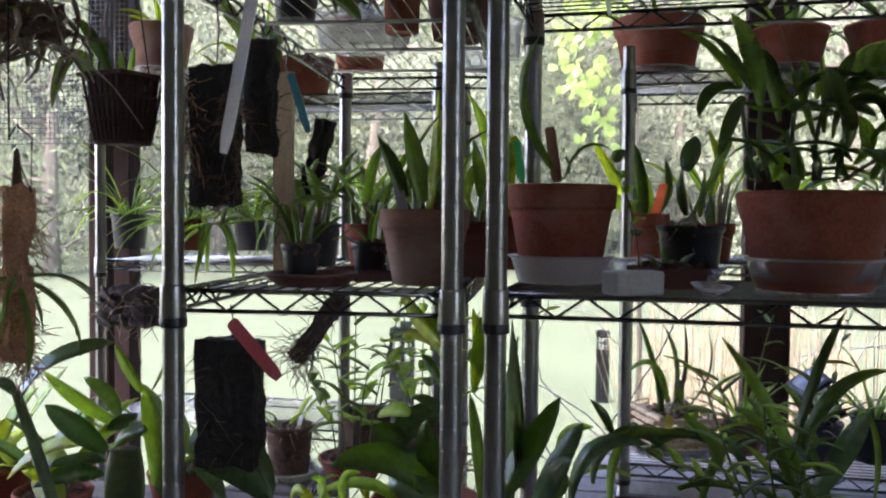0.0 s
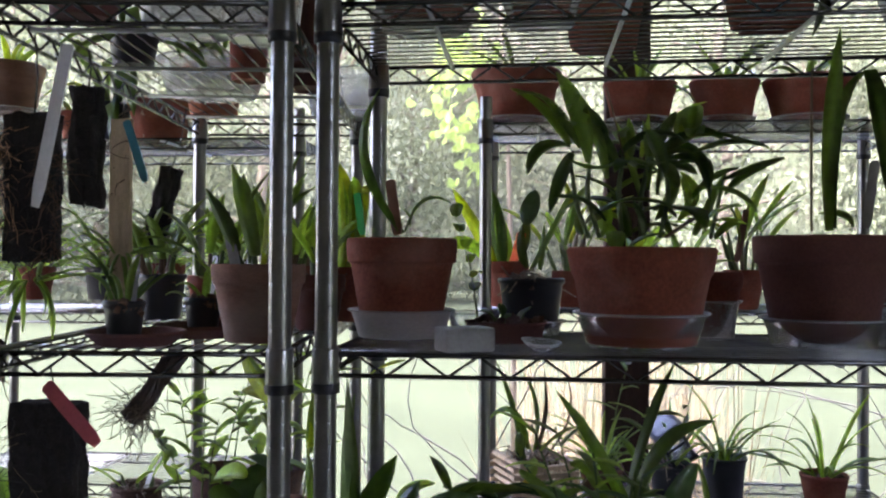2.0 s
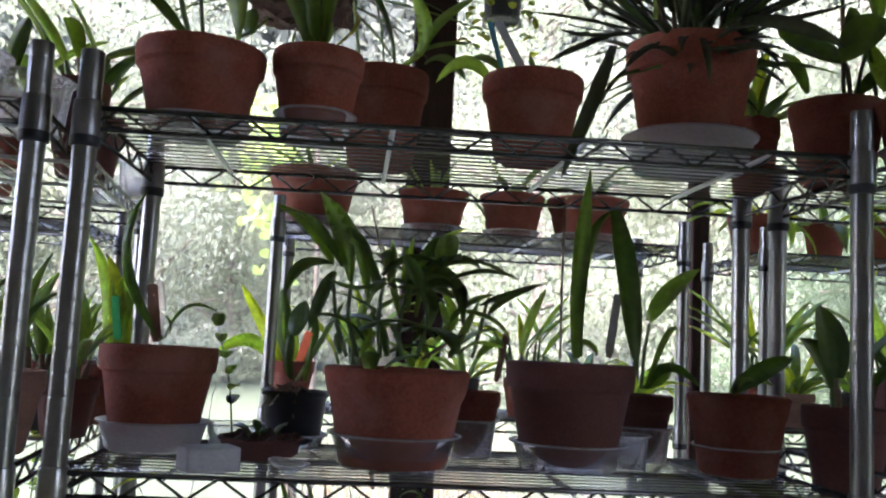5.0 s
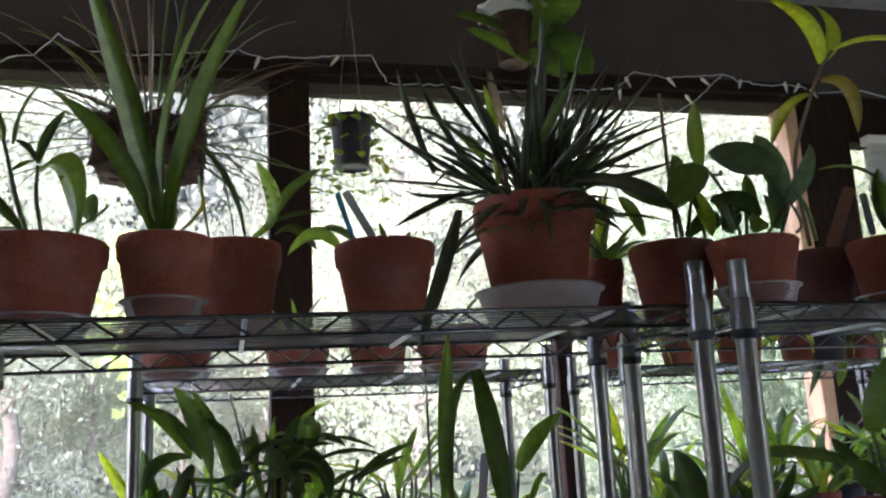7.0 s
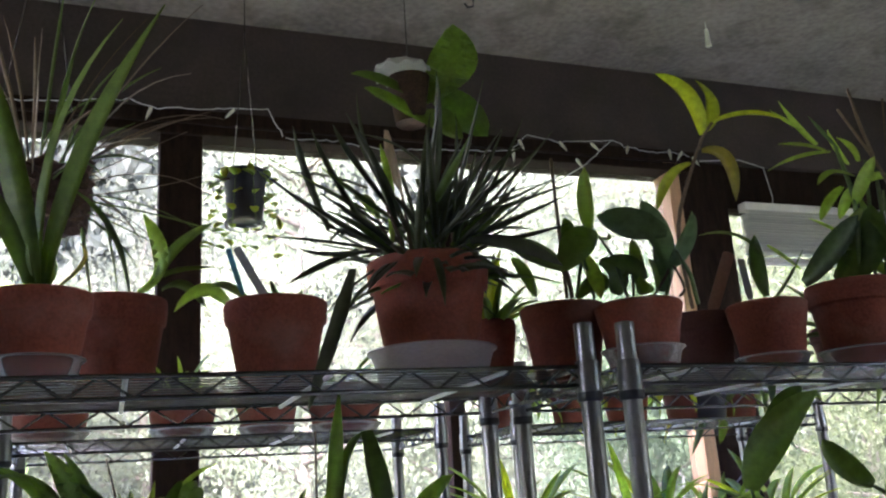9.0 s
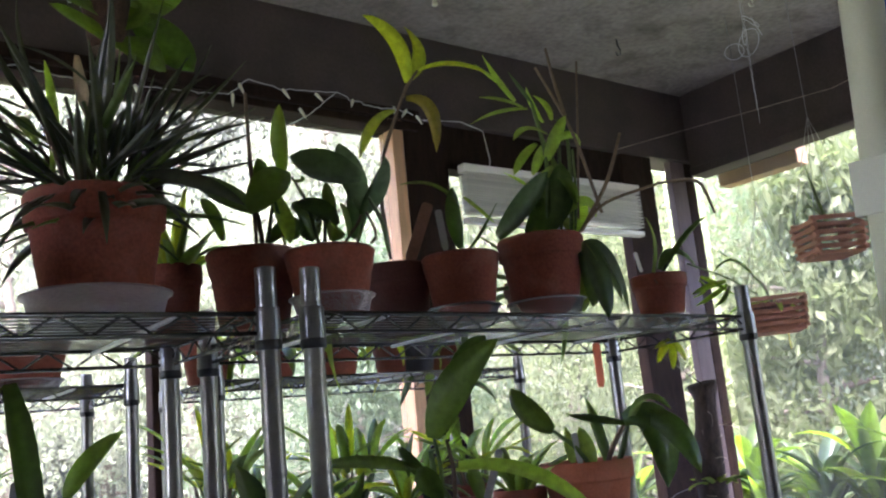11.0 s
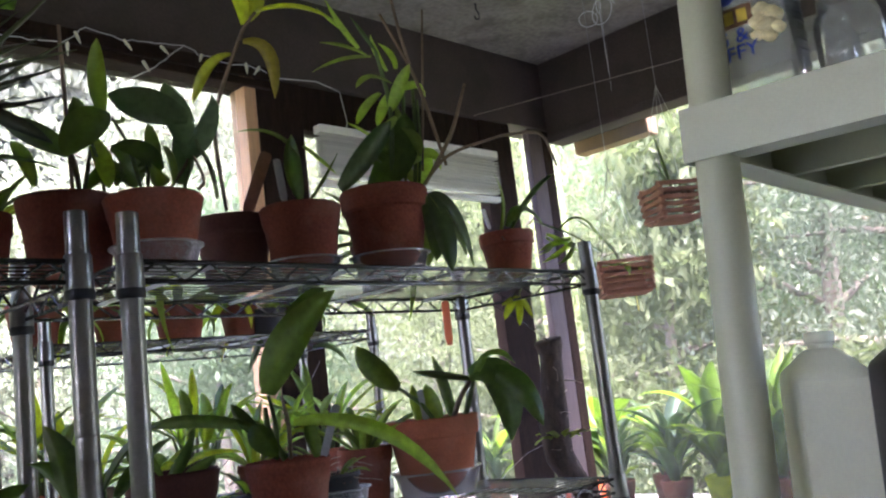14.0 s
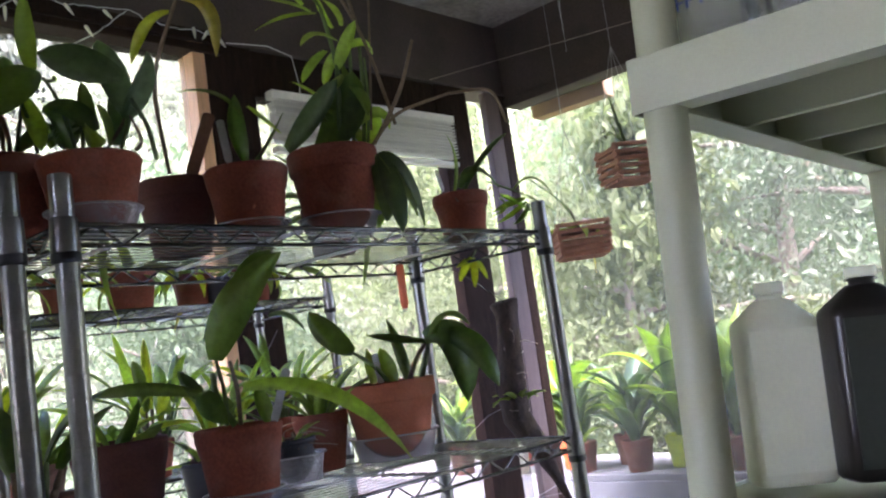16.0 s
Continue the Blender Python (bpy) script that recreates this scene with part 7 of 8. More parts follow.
p = potted(0.66, 1.1, LO, 0.13, 0.11, "black plastic pot with arching leaves on the lower shelf", BLACK, "plain", seed=164)
stem(p, ((-0.056, -0.008, 0.211), (-0.031, -0.011, 0.304), (-0.006, -0.012, 0.371)), 0.0025, 0.0020, STEM, swell=0.3)
stem(p, ((-0.063, -0.008, 0.211), (-0.051, -0.010, 0.282), (-0.014, -0.011, 0.332)), 0.0025, 0.0020, STEM, swell=0.3)
blade(p, (-0.004, -0.012, 0.369), (-0.080, -0.025, 0.403), (-0.147, -0.036, 0.385), 0.026, LEAF_DARK, "oval")
blade(p, (-0.012, -0.011, 0.331), (-0.086, -0.034, 0.369), (-0.152, -0.055, 0.350), 0.019, LEAF_DARK, "oval")
blade(p, (-0.005, -0.012, 0.371), (0.037, -0.012, 0.397), (0.080, -0.011, 0.377), 0.030, LEAF_DARK, "oval")
blade(p, (-0.049, -0.008, 0.212), (-0.080, 0.004, 0.284), (-0.110, 0.018, 0.295), 0.014, LEAF_MID, "oval")
blade(p, (-0.049, -0.008, 0.226), (-0.028, 0.010, 0.285), (0.015, 0.030, 0.310), 0.014, LEAF_LIGHT, "oval")
blade(p, (-0.056, -0.008, 0.218), (-0.009, -0.009, 0.276), (0.033, -0.009, 0.284), 0.019, LEAF_MID, "oval")
for k, x in enumerate((0.92, 1.15, 1.4, 1.6)):
    p = potted(x, 1.08, LO, 0.13, 0.11, "pot of leafy orchids on the lower shelf", TERRA, "rim", seed=180 + k)
    cattleya(p, 0.11, 180 + k, 8, 0.15, 0.035, 0.1)
p = potted(-0.705, 1.70, 0.915, 0.105, 0.105, "brown fern-fibre pot on a white saucer", CORK, "plain", seed=190)
roots(p, (0, 0, 0.05), (0.05, 0.05, 0.05), 130, 191, 0.0012, CORK, 0.006)
roots(p, (0, 0, 0.10), (0.045, 0.045, 0.008), 60, 192, 0.0012, ROOT, 0.006)
cattleya(p, 0.09, 190, 5, 0.07, 0.02, 0.04, (LEAF_LIGHT,))
strip(p, (0.01, 0, 0.07), (0.03, 0, 0.13), 0.01, WHITE_TAG)
saucer(-0.705, 1.70, 0.905, 0.125, 0.02, WHITE_PLASTIC, "white plastic saucer under a fibre pot", "dish")
for k, (x, y, d, h, mat) in enumerate(((-0.515, 1.55, 0.13, 0.045, TERRA), (-0.535, 1.695, 0.112, 0.10, CORK), (-0.42, 1.715, 0.112, 0.10, CORK), (-0.33, 1.45, 0.12, 0.1, TERRA_OLD))):
    p = potted(x, y, LO, d, h, "pot with slender canes on the lowest wire shelf", mat, "azalea", seed=200 + k)
    for j in (range(5) if k % 2 == 0 else (0, 4)):
        leafy_cane(p, ((0.015 * j - 0.03, 0, h * 0.8), (0.022 * j - 0.044, 0.012 * (j % 3) - 0.01, h + 0.10), (0.04 * j - 0.08, 0.02 * (j % 3) - 0.02, h + 0.15 + 0.03 * ((j * 2) % 5))), 210 + 5 * k + j, 6, 0.062, 0.024, (LEAF_LIGHT, LEAF_LIGHT, LEAF_MID), 0.0018)

# ---- hanging plants by the beam ----
m = thing("slatted_basket", (0.033, 1.6, 2.12), "dark root-filled wooden basket with spiky leaves hanging by the window", "basket", "hanging baskets")
slab(m, "basket", (0.19, 0.14, 0.10), CORK, 41, 0.018).matrix_basis = pose(0, 0, 0.115)
roots(m, (0, 0, 0.06), (0.1, 0.07, 0.05), 70, 42, 0.0012, CANE)
tuft(m, 0.12, 43, 30, 0.32, 0.007, (LEAF_DARK, CANE), (20, 88), (0.2, 1.4), r=0.08)
tuft(m, 0.08, 44, 12, 0.3, 0.006, (LEAF_DARK,), (-20, 20), (0.2, 0.9), r=0.08)
tuft(m, 0.10, 45, 26, 0.42, 0.0035, (CANE, ROOT, CANE), (10, 80), (-0.5, 1.5), r=0.09)
for x in (-0.08, 0.08):
    hanger(m, ((x, 0, 0.1), (x * 0.3, 0, 0.5), (0, 0, CEIL - 2.12)))
m = thing("hanging_pot", (0.414, 1.6, 2.155), "small black net pot with pale trailing leaves", "hanging pot")
part("pot", pot_mesh(0.086, 0.105, BLACK, "plain"), m)
part("rim", lathe("rim", [(0.034, -0.008), (0.038, -0.007), (0.039, 0.002), (0.034, 0.004)], FROSTED, 24), m, "clear plastic base ring")
for j in range(9):
    a = 0.7 * j
    leafy_cane(m, ((0.02 * math.cos(a), 0.02 * math.sin(a), 0.085), (0.05 * math.cos(a), 0.05 * math.sin(a), 0.09), (0.07 * math.cos(a), 0.07 * math.sin(a), -0.02 - 0.01 * j)), 230 + j, 7, 0.026, 0.016, (LEAF_LIGHT, LEAF_LIME), 0.001)
tuft(m, 0.1, 240, 9, 0.08, 0.006, (CANE, LEAF_DARK), (0, 50))
hanger(m, ((0.025, 0, 0.088), (0, 0, 0.4), (0, 0, CEIL - 2.155)))
hanger(m, ((-0.025, 0, 0.088), (0, 0, 0.4)))
m = thing("hanging_pot", (0.80, 1.7, 2.44), "brown hanging pot under a white cap with great broad leaves", "hanging pot")
part("pot", lathe("pot", [(0, 0), (0.035, 0), (0.052, 0.11), (0.048, 0.11), (0, 0.1)], CORK, 18, wobble=0.05), m)
cap = [(0, 0.152), (0.022, 0.150), (0.045, 0.144), (0.065, 0.130), (0.067, 0.122), (0.064, 0.122), (0.044, 0.139), (0.02, 0.145), (0, 0.147)]
me = lathe("cap", cap, WHITE_TAG, 48, False)
for v in me.vertices:
    if (v.co.x ** 2 + v.co.y ** 2) ** 0.5 > 0.05:
        v.co.z += 0.006 * math.sin(10 * math.atan2(v.co.y, v.co.x))
part("cap", me, m, "white scalloped cap", at=pose(-0.015, 0, 0))
for a, b, c, w, lf in (((0.03, -0.02, 0.05), (0.09, -0.05, 0.13), (0.10, -0.05, 0.24), 0.115, LEAF_MID), ((0.05, -0.02, 0.08), (0.11, -0.04, 0.02), (0.16, -0.06, -0.04), 0.09, LEAF_DARK), ((0.03, -0.02, 0.0), (-0.05, -0.05, 0.02), (-0.13, -0.08, 0.04), 0.055, LEAF_MID), ((0.0, -0.02, 0.06), (-0.08, -0.04, 0.08), (-0.15, -0.05, 0.085), 0.035, LEAF_MID), ((0.02, -0.02, 0.02), (0.05, -0.05, -0.02), (0.10, -0.06, -0.05), 0.09, LEAF_MID), ((-0.06, 0, -0.02), (-0.05, 0, -0.10), (-0.03, 0, -0.17), 0.026, PALE_WOOD), ((0.04, -0.02, 0.08), (0.02, -0.02, 0.10), (-0.01, -0.03, 0.105), 0.014, LEAF_LIME)):
    blade(m, a, b, c, w, lf)
hanger(m, ((0, 0, 0.15), (0, 0, 0.3), (0, 0, CEIL - 2.44)))


def slat_basket(x, y, z, w, h, turn, seed, label, hung=True, wood=CEDAR):
    b = thing("slatted_basket", (x, y, z, 0, 0, turn), label, "basket", "hanging baskets")
    n = 5
    for k in range(n):
        zz = h * k / n
        off = 0.006 * k / n
        for s in (-1, 1):
            part("slat", boxes("slat", [(-w / 2 - off, w / 2 + off, s * (w / 2 - 0.006 + off) - 0.006, s * (w / 2 - 0.006 + off) + 0.006, zz, zz + h / n * 0.62)], wood, 0.0015), b)
            part("slat", boxes("slat", [(s * (w / 2 - 0.02 + off) - 0.006, s * (w / 2 - 0.02 + off) + 0.006, -w / 2 - off, w / 2 + off, zz + h / n * 0.5, zz + h / n * 1.1)], wood, 0.0015), b)
    for k in range(6):
        x0 = -w / 2 + w * (k + 0.2) / 6
        part("slat", boxes("slat", [(x0, x0 + w / 10, -w / 2 + 0.01, w / 2 - 0.01, -0.008, 0)], wood, 0.001), b)
    chips(b, w * 0.42, h * 0.8, seed)
    for sx, sy in ((-1, -1), (1, 1), (-1, 1), (1, -1)) if hung else ():
        hanger(b, ((sx * w * 0.45, sy * w * 0.45, h), (0, 0, h + 0.35), (0, 0, CEIL - z)), 0.001, GREY_TAG)
    return b


b = slat_basket(0.095, 1.96, EL + 0.012, 0.15, 0.085, 24, 50, "weathered slat box with a sprawling orchid in a clear tray", False, PALE_WOOD)
roots(b, (0, 0, 0.09), (0.06, 0.06, 0.015), 70, 50, 0.0022)
for a, m_, c, w, lf in (((-0.02, 0, 0.08), (-0.05, 0, 0.2), (-0.09, 0, 0.30), 0.014, LEAF_DARK), ((0.0, 0, 0.08), (0.01, 0, 0.19), (-0.03, 0, 0.28), 0.012, LEAF_DARK), ((0.0, 0, 0.08), (0.03, 0, 0.17), (0.025, 0, 0.29), 0.011, CANE), ((-0.01, 0, 0.1), (-0.06, -0.02, 0.19), (-0.13, -0.04, 0.17), 0.02, LEAF_MID), ((0.03, 0, 0.08), (0.09, 0, 0.17), (0.08, 0, 0.27), 0.006, CANE), ((-0.03, 0, 0.08), (-0.03, 0, 0.14), (-0.05, 0, 0.19), 0.02, LEAF_GREY)):
    blade(b, a, m_, c, w, lf, "lance")
strip(b, (-0.05, -0.08, 0.03), (-0.045, -0.08, 0.09), 0.018, YELLOW)
saucer(0.095, 1.96, EL, 0.2, 0.03, CLEAR, "clear plastic tray under a slat box")
b = slat_basket(3.045, 1.72, 1.845, 0.182, 0.112, 42, 51, "square cedar slat basket with an arching orchid")
tuft(b, 0.11, 51, 6, 0.13, 0.03, (LEAF_LIGHT, LEAF_MID), (0, 40), (0.5, 1.2), r=0.05)
stem(b, ((0, 0, 0.1), (-0.03, 0.05, 0.2), (-0.2, 0.18, 0.27)), 0.003, 0.002, STEM)
stem(b, ((0.02, 0, 0.1), (0.0, 0.02, 0.17), (0.02, 0.05, 0.20)), 0.003, 0.002, CANE)
strip(b, (0.09, -0.05, 0.08), (0.09, -0.05, -0.06), 0.02, YELLOW)
b = slat_basket(2.98, 1.44, 2.05, 0.165, 0.115, 56, 52, "square cedar slat basket with stiff dark spears")
for a, bb, c in (((0, 0, 0.1), (-0.12, 0.1, 0.13), (-0.27, 0.2, 0.09)), ((0, 0, 0.1), (-0.04, 0.04, 0.18), (-0.08, 0.08, 0.29)), ((0.02, 0, 0.1), (0.12, -0.1, 0.06), (0.22, -0.2, -0.1)), ((0, 0, 0.1), (-0.1, 0.08, 0.14), (-0.2, 0.16, 0.19))):
    blade(b, a, bb, c, 0.016, LEAF_DARK, "lance")
slat_basket(2.95, 0.98, 2.09, 0.165, 0.105, 35, 53, "square cedar slat basket hanging in the window")

d = thing("driftwood_mount", (1.815, 1.13, 1.66), "hollow driftwood branch with small plants wired to it", "mounted orchid")
part("branch", tubes("branch", [[((0, 0, 0), 0.030), ((0.003, 0, -0.012), 0.029), ((0.004, 0, -0.03), 0.023), ((0.0, 0.0, -0.08), 0.024), ((-0.004, 0.01, -0.17), 0.033), ((0.008, 0.015, -0.24), 0.030), ((0.04, 0.0, -0.3), 0.024), ((0.075, -0.01, -0.37), 0.012), ((0.10, -0.02, -0.43), 0.006)]], DRIFT, 14), d)
roots(d, (0.0, -0.01, -0.15), (0.02, 0.02, 0.1), 14, 55, 0.001)
tuft(d, -0.25, 56, 10, 0.07, 0.014, (LEAF_MID, LEAF_LIGHT), (0, 60), (0.4, 1.2), r=0.03)
hanger(d, ((0, 0, 0), (-0.06, 0.02, 0.05), (-0.132, 0.03, TOP + 0.012 - 1.66)))
tg = thing("hanging_label", (1.637, 1.24, 1.672), "red plastic label hanging under the top shelf", "label")
strip(tg, (0, 0, 0.0), (0, 0, 0.09), 0.017, ORANGE)
hanger(tg, ((0, 0, 0.085), (0, 0.01, TOP + 0.012 - 1.672)), 0.0006)

# ---- beam: blind, string lights, hooks, wires ----
bl = thing("window_blind", (2.195, WALL_Y - 0.055, 2.53), "ivory slatted blind drawn up under the beam", "blind")
part("head_rail", boxes("head_rail", [(0, 0.92, -0.02, 0.02, -0.03, 0)], CREAM, 0.003), bl)
for k in range(17):
    z = -0.042 - 0.0085 * k
    part("slat", boxes("slat", [(0.004, 0.916, -0.022, 0.022, z - 0.0012, z + 0.0012)], CREAM, 0), bl, at=pose(0, 0, 0, 0, 0.35 * (k % 3 - 1), 0))
part("bottom_rail", boxes("bottom_rail", [(0.002, 0.918, -0.018, 0.018, -0.215, -0.195)], CREAM, 0.003), bl)
sl = thing("string_lights", (0, WALL_Y - 0.035, 2.72), "white string of small unlit lights draped along the beam", "string lights")
rng = random.Random(12)
RUNS = (((-1.4, 2.70), (-1.1, 2.69), (-0.8, 2.71), (-0.41, 2.663), (-0.33, 2.685), (-0.27, 2.743), (-0.20, 2.704), (-0.09, 2.694), (0.06, 2.709), (0.20, 2.727), (0.26, 2.71), (0.39, 2.711), (0.49, 2.729), (0.58, 2.731), (0.61, 2.679), (0.63, 2.642)),
        ((0.63, 2.645), (0.75, 2.651), (0.92, 2.632), (1.14, 2.651), (1.34, 2.66), (1.41, 2.725), (1.47, 2.715), (1.53, 2.708), (1.64, 2.72), (1.72, 2.73), (1.77, 2.71), (1.86, 2.70), (1.98, 2.705), (2.04, 2.685)),
        ((1.72, 2.733), (1.65, 2.668), (1.60, 2.629), (1.47, 2.553)))
for run in RUNS:
    line = []
    for (x0, z0), (x1, z1) in zip(run, run[1:]):
        n = max(3, round(abs(x1 - x0) / 0.018))
        for k in range(n):
            f = k / n
            line.append(((x0 + (x1 - x0) * f, rng.uniform(-0.012, 0.004), z0 + (z1 - z0) * f - 2.72 + rng.uniform(-0.003, 0.003)), 0.0016))
    part("cord", tubes("cord", [line], WHITE_TAG, 5), sl)
for x, z in ((-1.2, 2.69), (-0.95, 2.70), (-0.6, 2.69), (-0.15, 2.70), (0.26, 2.706), (0.483, 2.72), (1.06, 2.645), (1.352, 2.665), (1.375, 2.70), (1.52, 2.706), (1.637, 2.71), (1.576, 2.65), (1.776, 2.709), (1.938, 2.71), (1.99, 2.707), (2.03, 2.69)):
    part("bulb", lathe("bulb", [(0, -0.040), (0.002, -0.036), (0.0048, -0.020), (0.0055, -0.008), (0.0045, 0.0), (0, 0.002)], WHITE_PLASTIC, 8), sl, at=pose(x, -0.01, z - 2.72, rng.uniform(-25, 25), rng.uniform(-40, 40), 0))
cord = thing("loose_cord", (2.34, WALL_Y - 0.04, 2.68), "thin white cord hanging from the beam", "cord")
part("cord", tubes("cord", [[((-0.28, 0, 0.0), 0.002), ((-0.12, -0.01, 0.012), 0.002), ((-0.02, -0.01, -0.01), 0.002), ((0.0, -0.01, -0.12), 0.002), ((-0.03, -0.01, -0.25), 0.002), ((-0.04, -0.01, -0.38), 0.002)]], WHITE_TAG, 5), cord)
line = thing("tension_wire", (0, 0, 0), "thin wire strung under the ceiling across the corner", "wire")
part("wire", tubes("wire", [[((3.05, WALL_Y - 0.03, 2.69), 0.0016), ((3.49, 1.6, 2.76), 0.0016), ((3.49, 0.8, 2.84), 0.0016)]], ROOT, 5), line)
for k, (x, y, mat) in enumerate(((2.82, 2.05, BLACK), (2.2, 1.4, WHITE_PLASTIC), (2.95, 1.55, WHITE_PLASTIC), (1.5, 1.7, WHITE_PLASTIC), (1.1, 2.0, BLACK))):
    hk = thing("ceiling_hook", (x, y, CEIL), "small screw hook in the ceiling", "hook", "ceiling hooks")
    part("hook", tubes("hook", [[((0, 0, 0), 0.004), ((0, 0, -0.025), 0.003), ((0.014, 0, -0.04), 0.003), ((0.012, 0, -0.06), 0.003), ((-0.006, 0, -0.066), 0.003), ((-0.014, 0, -0.055), 0.003)]], mat, 7), hk)
pl = thing("ceiling_pull", (1.91, 2.0, CEIL), "small white plastic pull hanging from the ceiling", "pull")
part("cord", tubes("cord", [rod((0, 0, 0), (0, 0, -0.03), 0.0015)], WHITE_PLASTIC, 6), pl)
part("bell", lathe("bell", [(0, -0.025), (0.005, -0.026), (0.007, -0.04), (0.008, -0.075), (0.0105, -0.085), (0.009, -0.087), (0, -0.08)], WHITE_PLASTIC, 16), pl)
wb = thing("wire_bundle", (2.88, 1.545, CEIL), "tangle of thin wire hanging from a ceiling hook", "wire")
rng = random.Random(77)
lines = []
for k in range(5):
    c = Vector((rng.uniform(-0.03, 0.03), rng.uniform(-0.04, 0.04), -0.14 - 0.025 * k))
    r = rng.uniform(0.03, 0.06)
    lines.append([(c + Vector((r * math.cos(a / 3), 0.5 * r * math.sin(a / 3 + k), r * 0.7 * math.sin(a / 3))), 0.0012) for a in range(20)])
lines += [rod((0.01 * k, 0.0, 0.0), (0.02 * k - 0.01, 0.012 * k, -0.45 - 0.05 * k), 0.0005) for k in range(-1, 2)]
tagged(part("loops", tubes("loops", lines, WHITE_TAG, 5), wb), kind="stuff")

# ---- plastic shelf with jars and bottles ----
LEAN = Matrix.Rotation(radians(2.9), 4, (0.73, 0.68, 0))
ps = thing("plastic_shelf_unit", pose(1.27, 0.433, 1.62) @ LEAN @ pose(0, 0, -1.62), "putty-grey plastic shelf unit holding jars and bottles", "shelf unit")
for x in (0, 0.775):
    for y in (0, -0.40):
        part("post", lathe("post", [(0, 0), (0.024, 0), (0.0245, 0.01), (0.0245, 2.35), (0.022, 2.36), (0, 2.36)], SHELF_PLASTIC, 28), ps, at=pose(x, y, 0))
for z in (0.85, 1.310, 1.803):
    part("shelf", boxes("shelf", [(-0.025, 0.80, -0.425, 0.025, z + 0.052, z + 0.061)], SHELF_PLASTIC, 0.002), ps, at=pose(0, 0, 0))
    part("skirt", boxes("skirt", [(-0.0275, -0.0252, -0.4275, 0.0275, z, z + 0.064)], SHELF_PLASTIC, 0.0008), ps)
    part("skirt", boxes("skirt", [(0.8002, 0.8025, -0.4275, 0.0275, z, z + 0.064)], SHELF_PLASTIC, 0.0008), ps)
    part("skirt", boxes("skirt", [(-0.0252, 0.80, 0.0252, 0.0275, z, z + 0.064)], SHELF_PLASTIC, 0.0008), ps)
    part("skirt", boxes("skirt", [(-0.0252, 0.80, -0.4275, -0.4252, z, z + 0.064)], SHELF_PLASTIC, 0.0008), ps)
    for x in (0.20, 0.38, 0.56):
        part("stiffener", boxes("stiffener", [(x, x + 0.012, -0.4245, 0.0245, z + 0.010, z + 0.0515)], SHELF_PLASTIC, 0.001), ps)
    for span in ((-0.0250, 0.012, -0.3745, -0.0255), (0.763, 0.80, -0.3745, -0.0255), (0.026, 0.749, -0.014, 0.0250), (0.026, 0.749, -0.4250, -0.386)):
        part("flange", boxes("flange", [(*span, z + 0.0005, z + 0.004)], SHELF_PLASTIC, 0.0008), ps)
JT, JB = 1.865, 1.373


def text(parent, words, size, m, mat, name="lettering"):
    cu = bpy.data.curves.new(name, "FONT")
    cu.body, cu.size, cu.extrude, cu.align_x = words, size, 0.0003, "CENTER"
    tmp = new("tmp", cu)
    me = bpy.data.meshes.new_from_object(tmp.evaluated_get(bpy.context.evaluated_depsgraph_get()))
    bpy.data.objects.remove(tmp)
    me.materials.append(mat)
    return part(name, me, parent, at=m)


j = thing("plastic_jar", pose(1.370, 0.398, JT, 0, 0, -57) @ Matrix.Diagonal((1.2, 1.2, 1.1, 1)), "clear plastic snack jar with blue lid and printed label", "jar", "jars")
part("jar", lathe("jar", [(0, 0), (0.042, 0), (0.047, 0.005), (0.048, 0.02), (0.045, 0.03), (0.048, 0.04), (0.048, 0.125), (0.046, 0.142), (0.038, 0.155), (0.036, 0.162), (0.034, 0.162), (0.036, 0.154), (0.045, 0.137), (0.046, 0.04), (0.045, 0.008), (0, 0.005)], JAR, 40), j)
part("lid", lathe("lid", [(0.0345, 0.154), (0.0395, 0.154), (0.0405, 0.158), (0.0405, 0.184), (0.038, 0.187), (0, 0.187)], BLUE, 40), j, "blue screw lid")


def wrap(name, mat, a0, a1, z0, z1, r=0.0486):
    n = 14
    verts = [(q * math.cos(radians(a0 + (a1 - a0) * k / n)), q * math.sin(radians(a0 + (a1 - a0) * k / n)), z) for q in (r, r + 0.0006) for z in (z0, z1) for k in range(n + 1)]
    m = n + 1
    faces = []
    for k in range(n):
        faces += [(k, k + 1, m + k + 1, m + k), (2 * m + k, 3 * m + k, 3 * m + k + 1, 2 * m + k + 1), (k, 2 * m + k, 2 * m + k + 1, k + 1), (m + k, m + k + 1, 3 * m + k + 1, 3 * m + k)]
    return part(name, mesh(name, verts, faces, mat), j)


wrap("label_band", BROWN_TAG, 190, 262, 0.088, 0.110)
for k in range(4):
    wrap("brand_bar", YELLOW, 200 + 15 * k, 211 + 15 * k, 0.092, 0.106, 0.0494)


def patch(name, mat, a, z, ra, rz, r=0.0487):
    """A rounded patch of print lying on the jar."""
    n = 14
    verts = [(q * math.cos(radians(a)), q * math.sin(radians(a)), z) for q in (r, r + 0.0005)]
    for q in (r, r + 0.0005):
        for k in range(n):
            t = 6.2832 * k / n
            u = radians(a + ra * math.cos(t) * (1 + 0.12 * math.sin(3 * t)))
            verts.append((q * math.cos(u), q * math.sin(u), z + rz * math.sin(t) * (1 + 0.1 * math.cos(4 * t))))
    faces = []
    for k in range(n):
        m = (k + 1) % n
        faces += [(0, 2 + m, 2 + k), (1, 2 + n + k, 2 + n + m), (2 + k, 2 + m, 2 + n + m, 2 + n + k)]
    return part(name, mesh(name, verts, faces, mat), j)


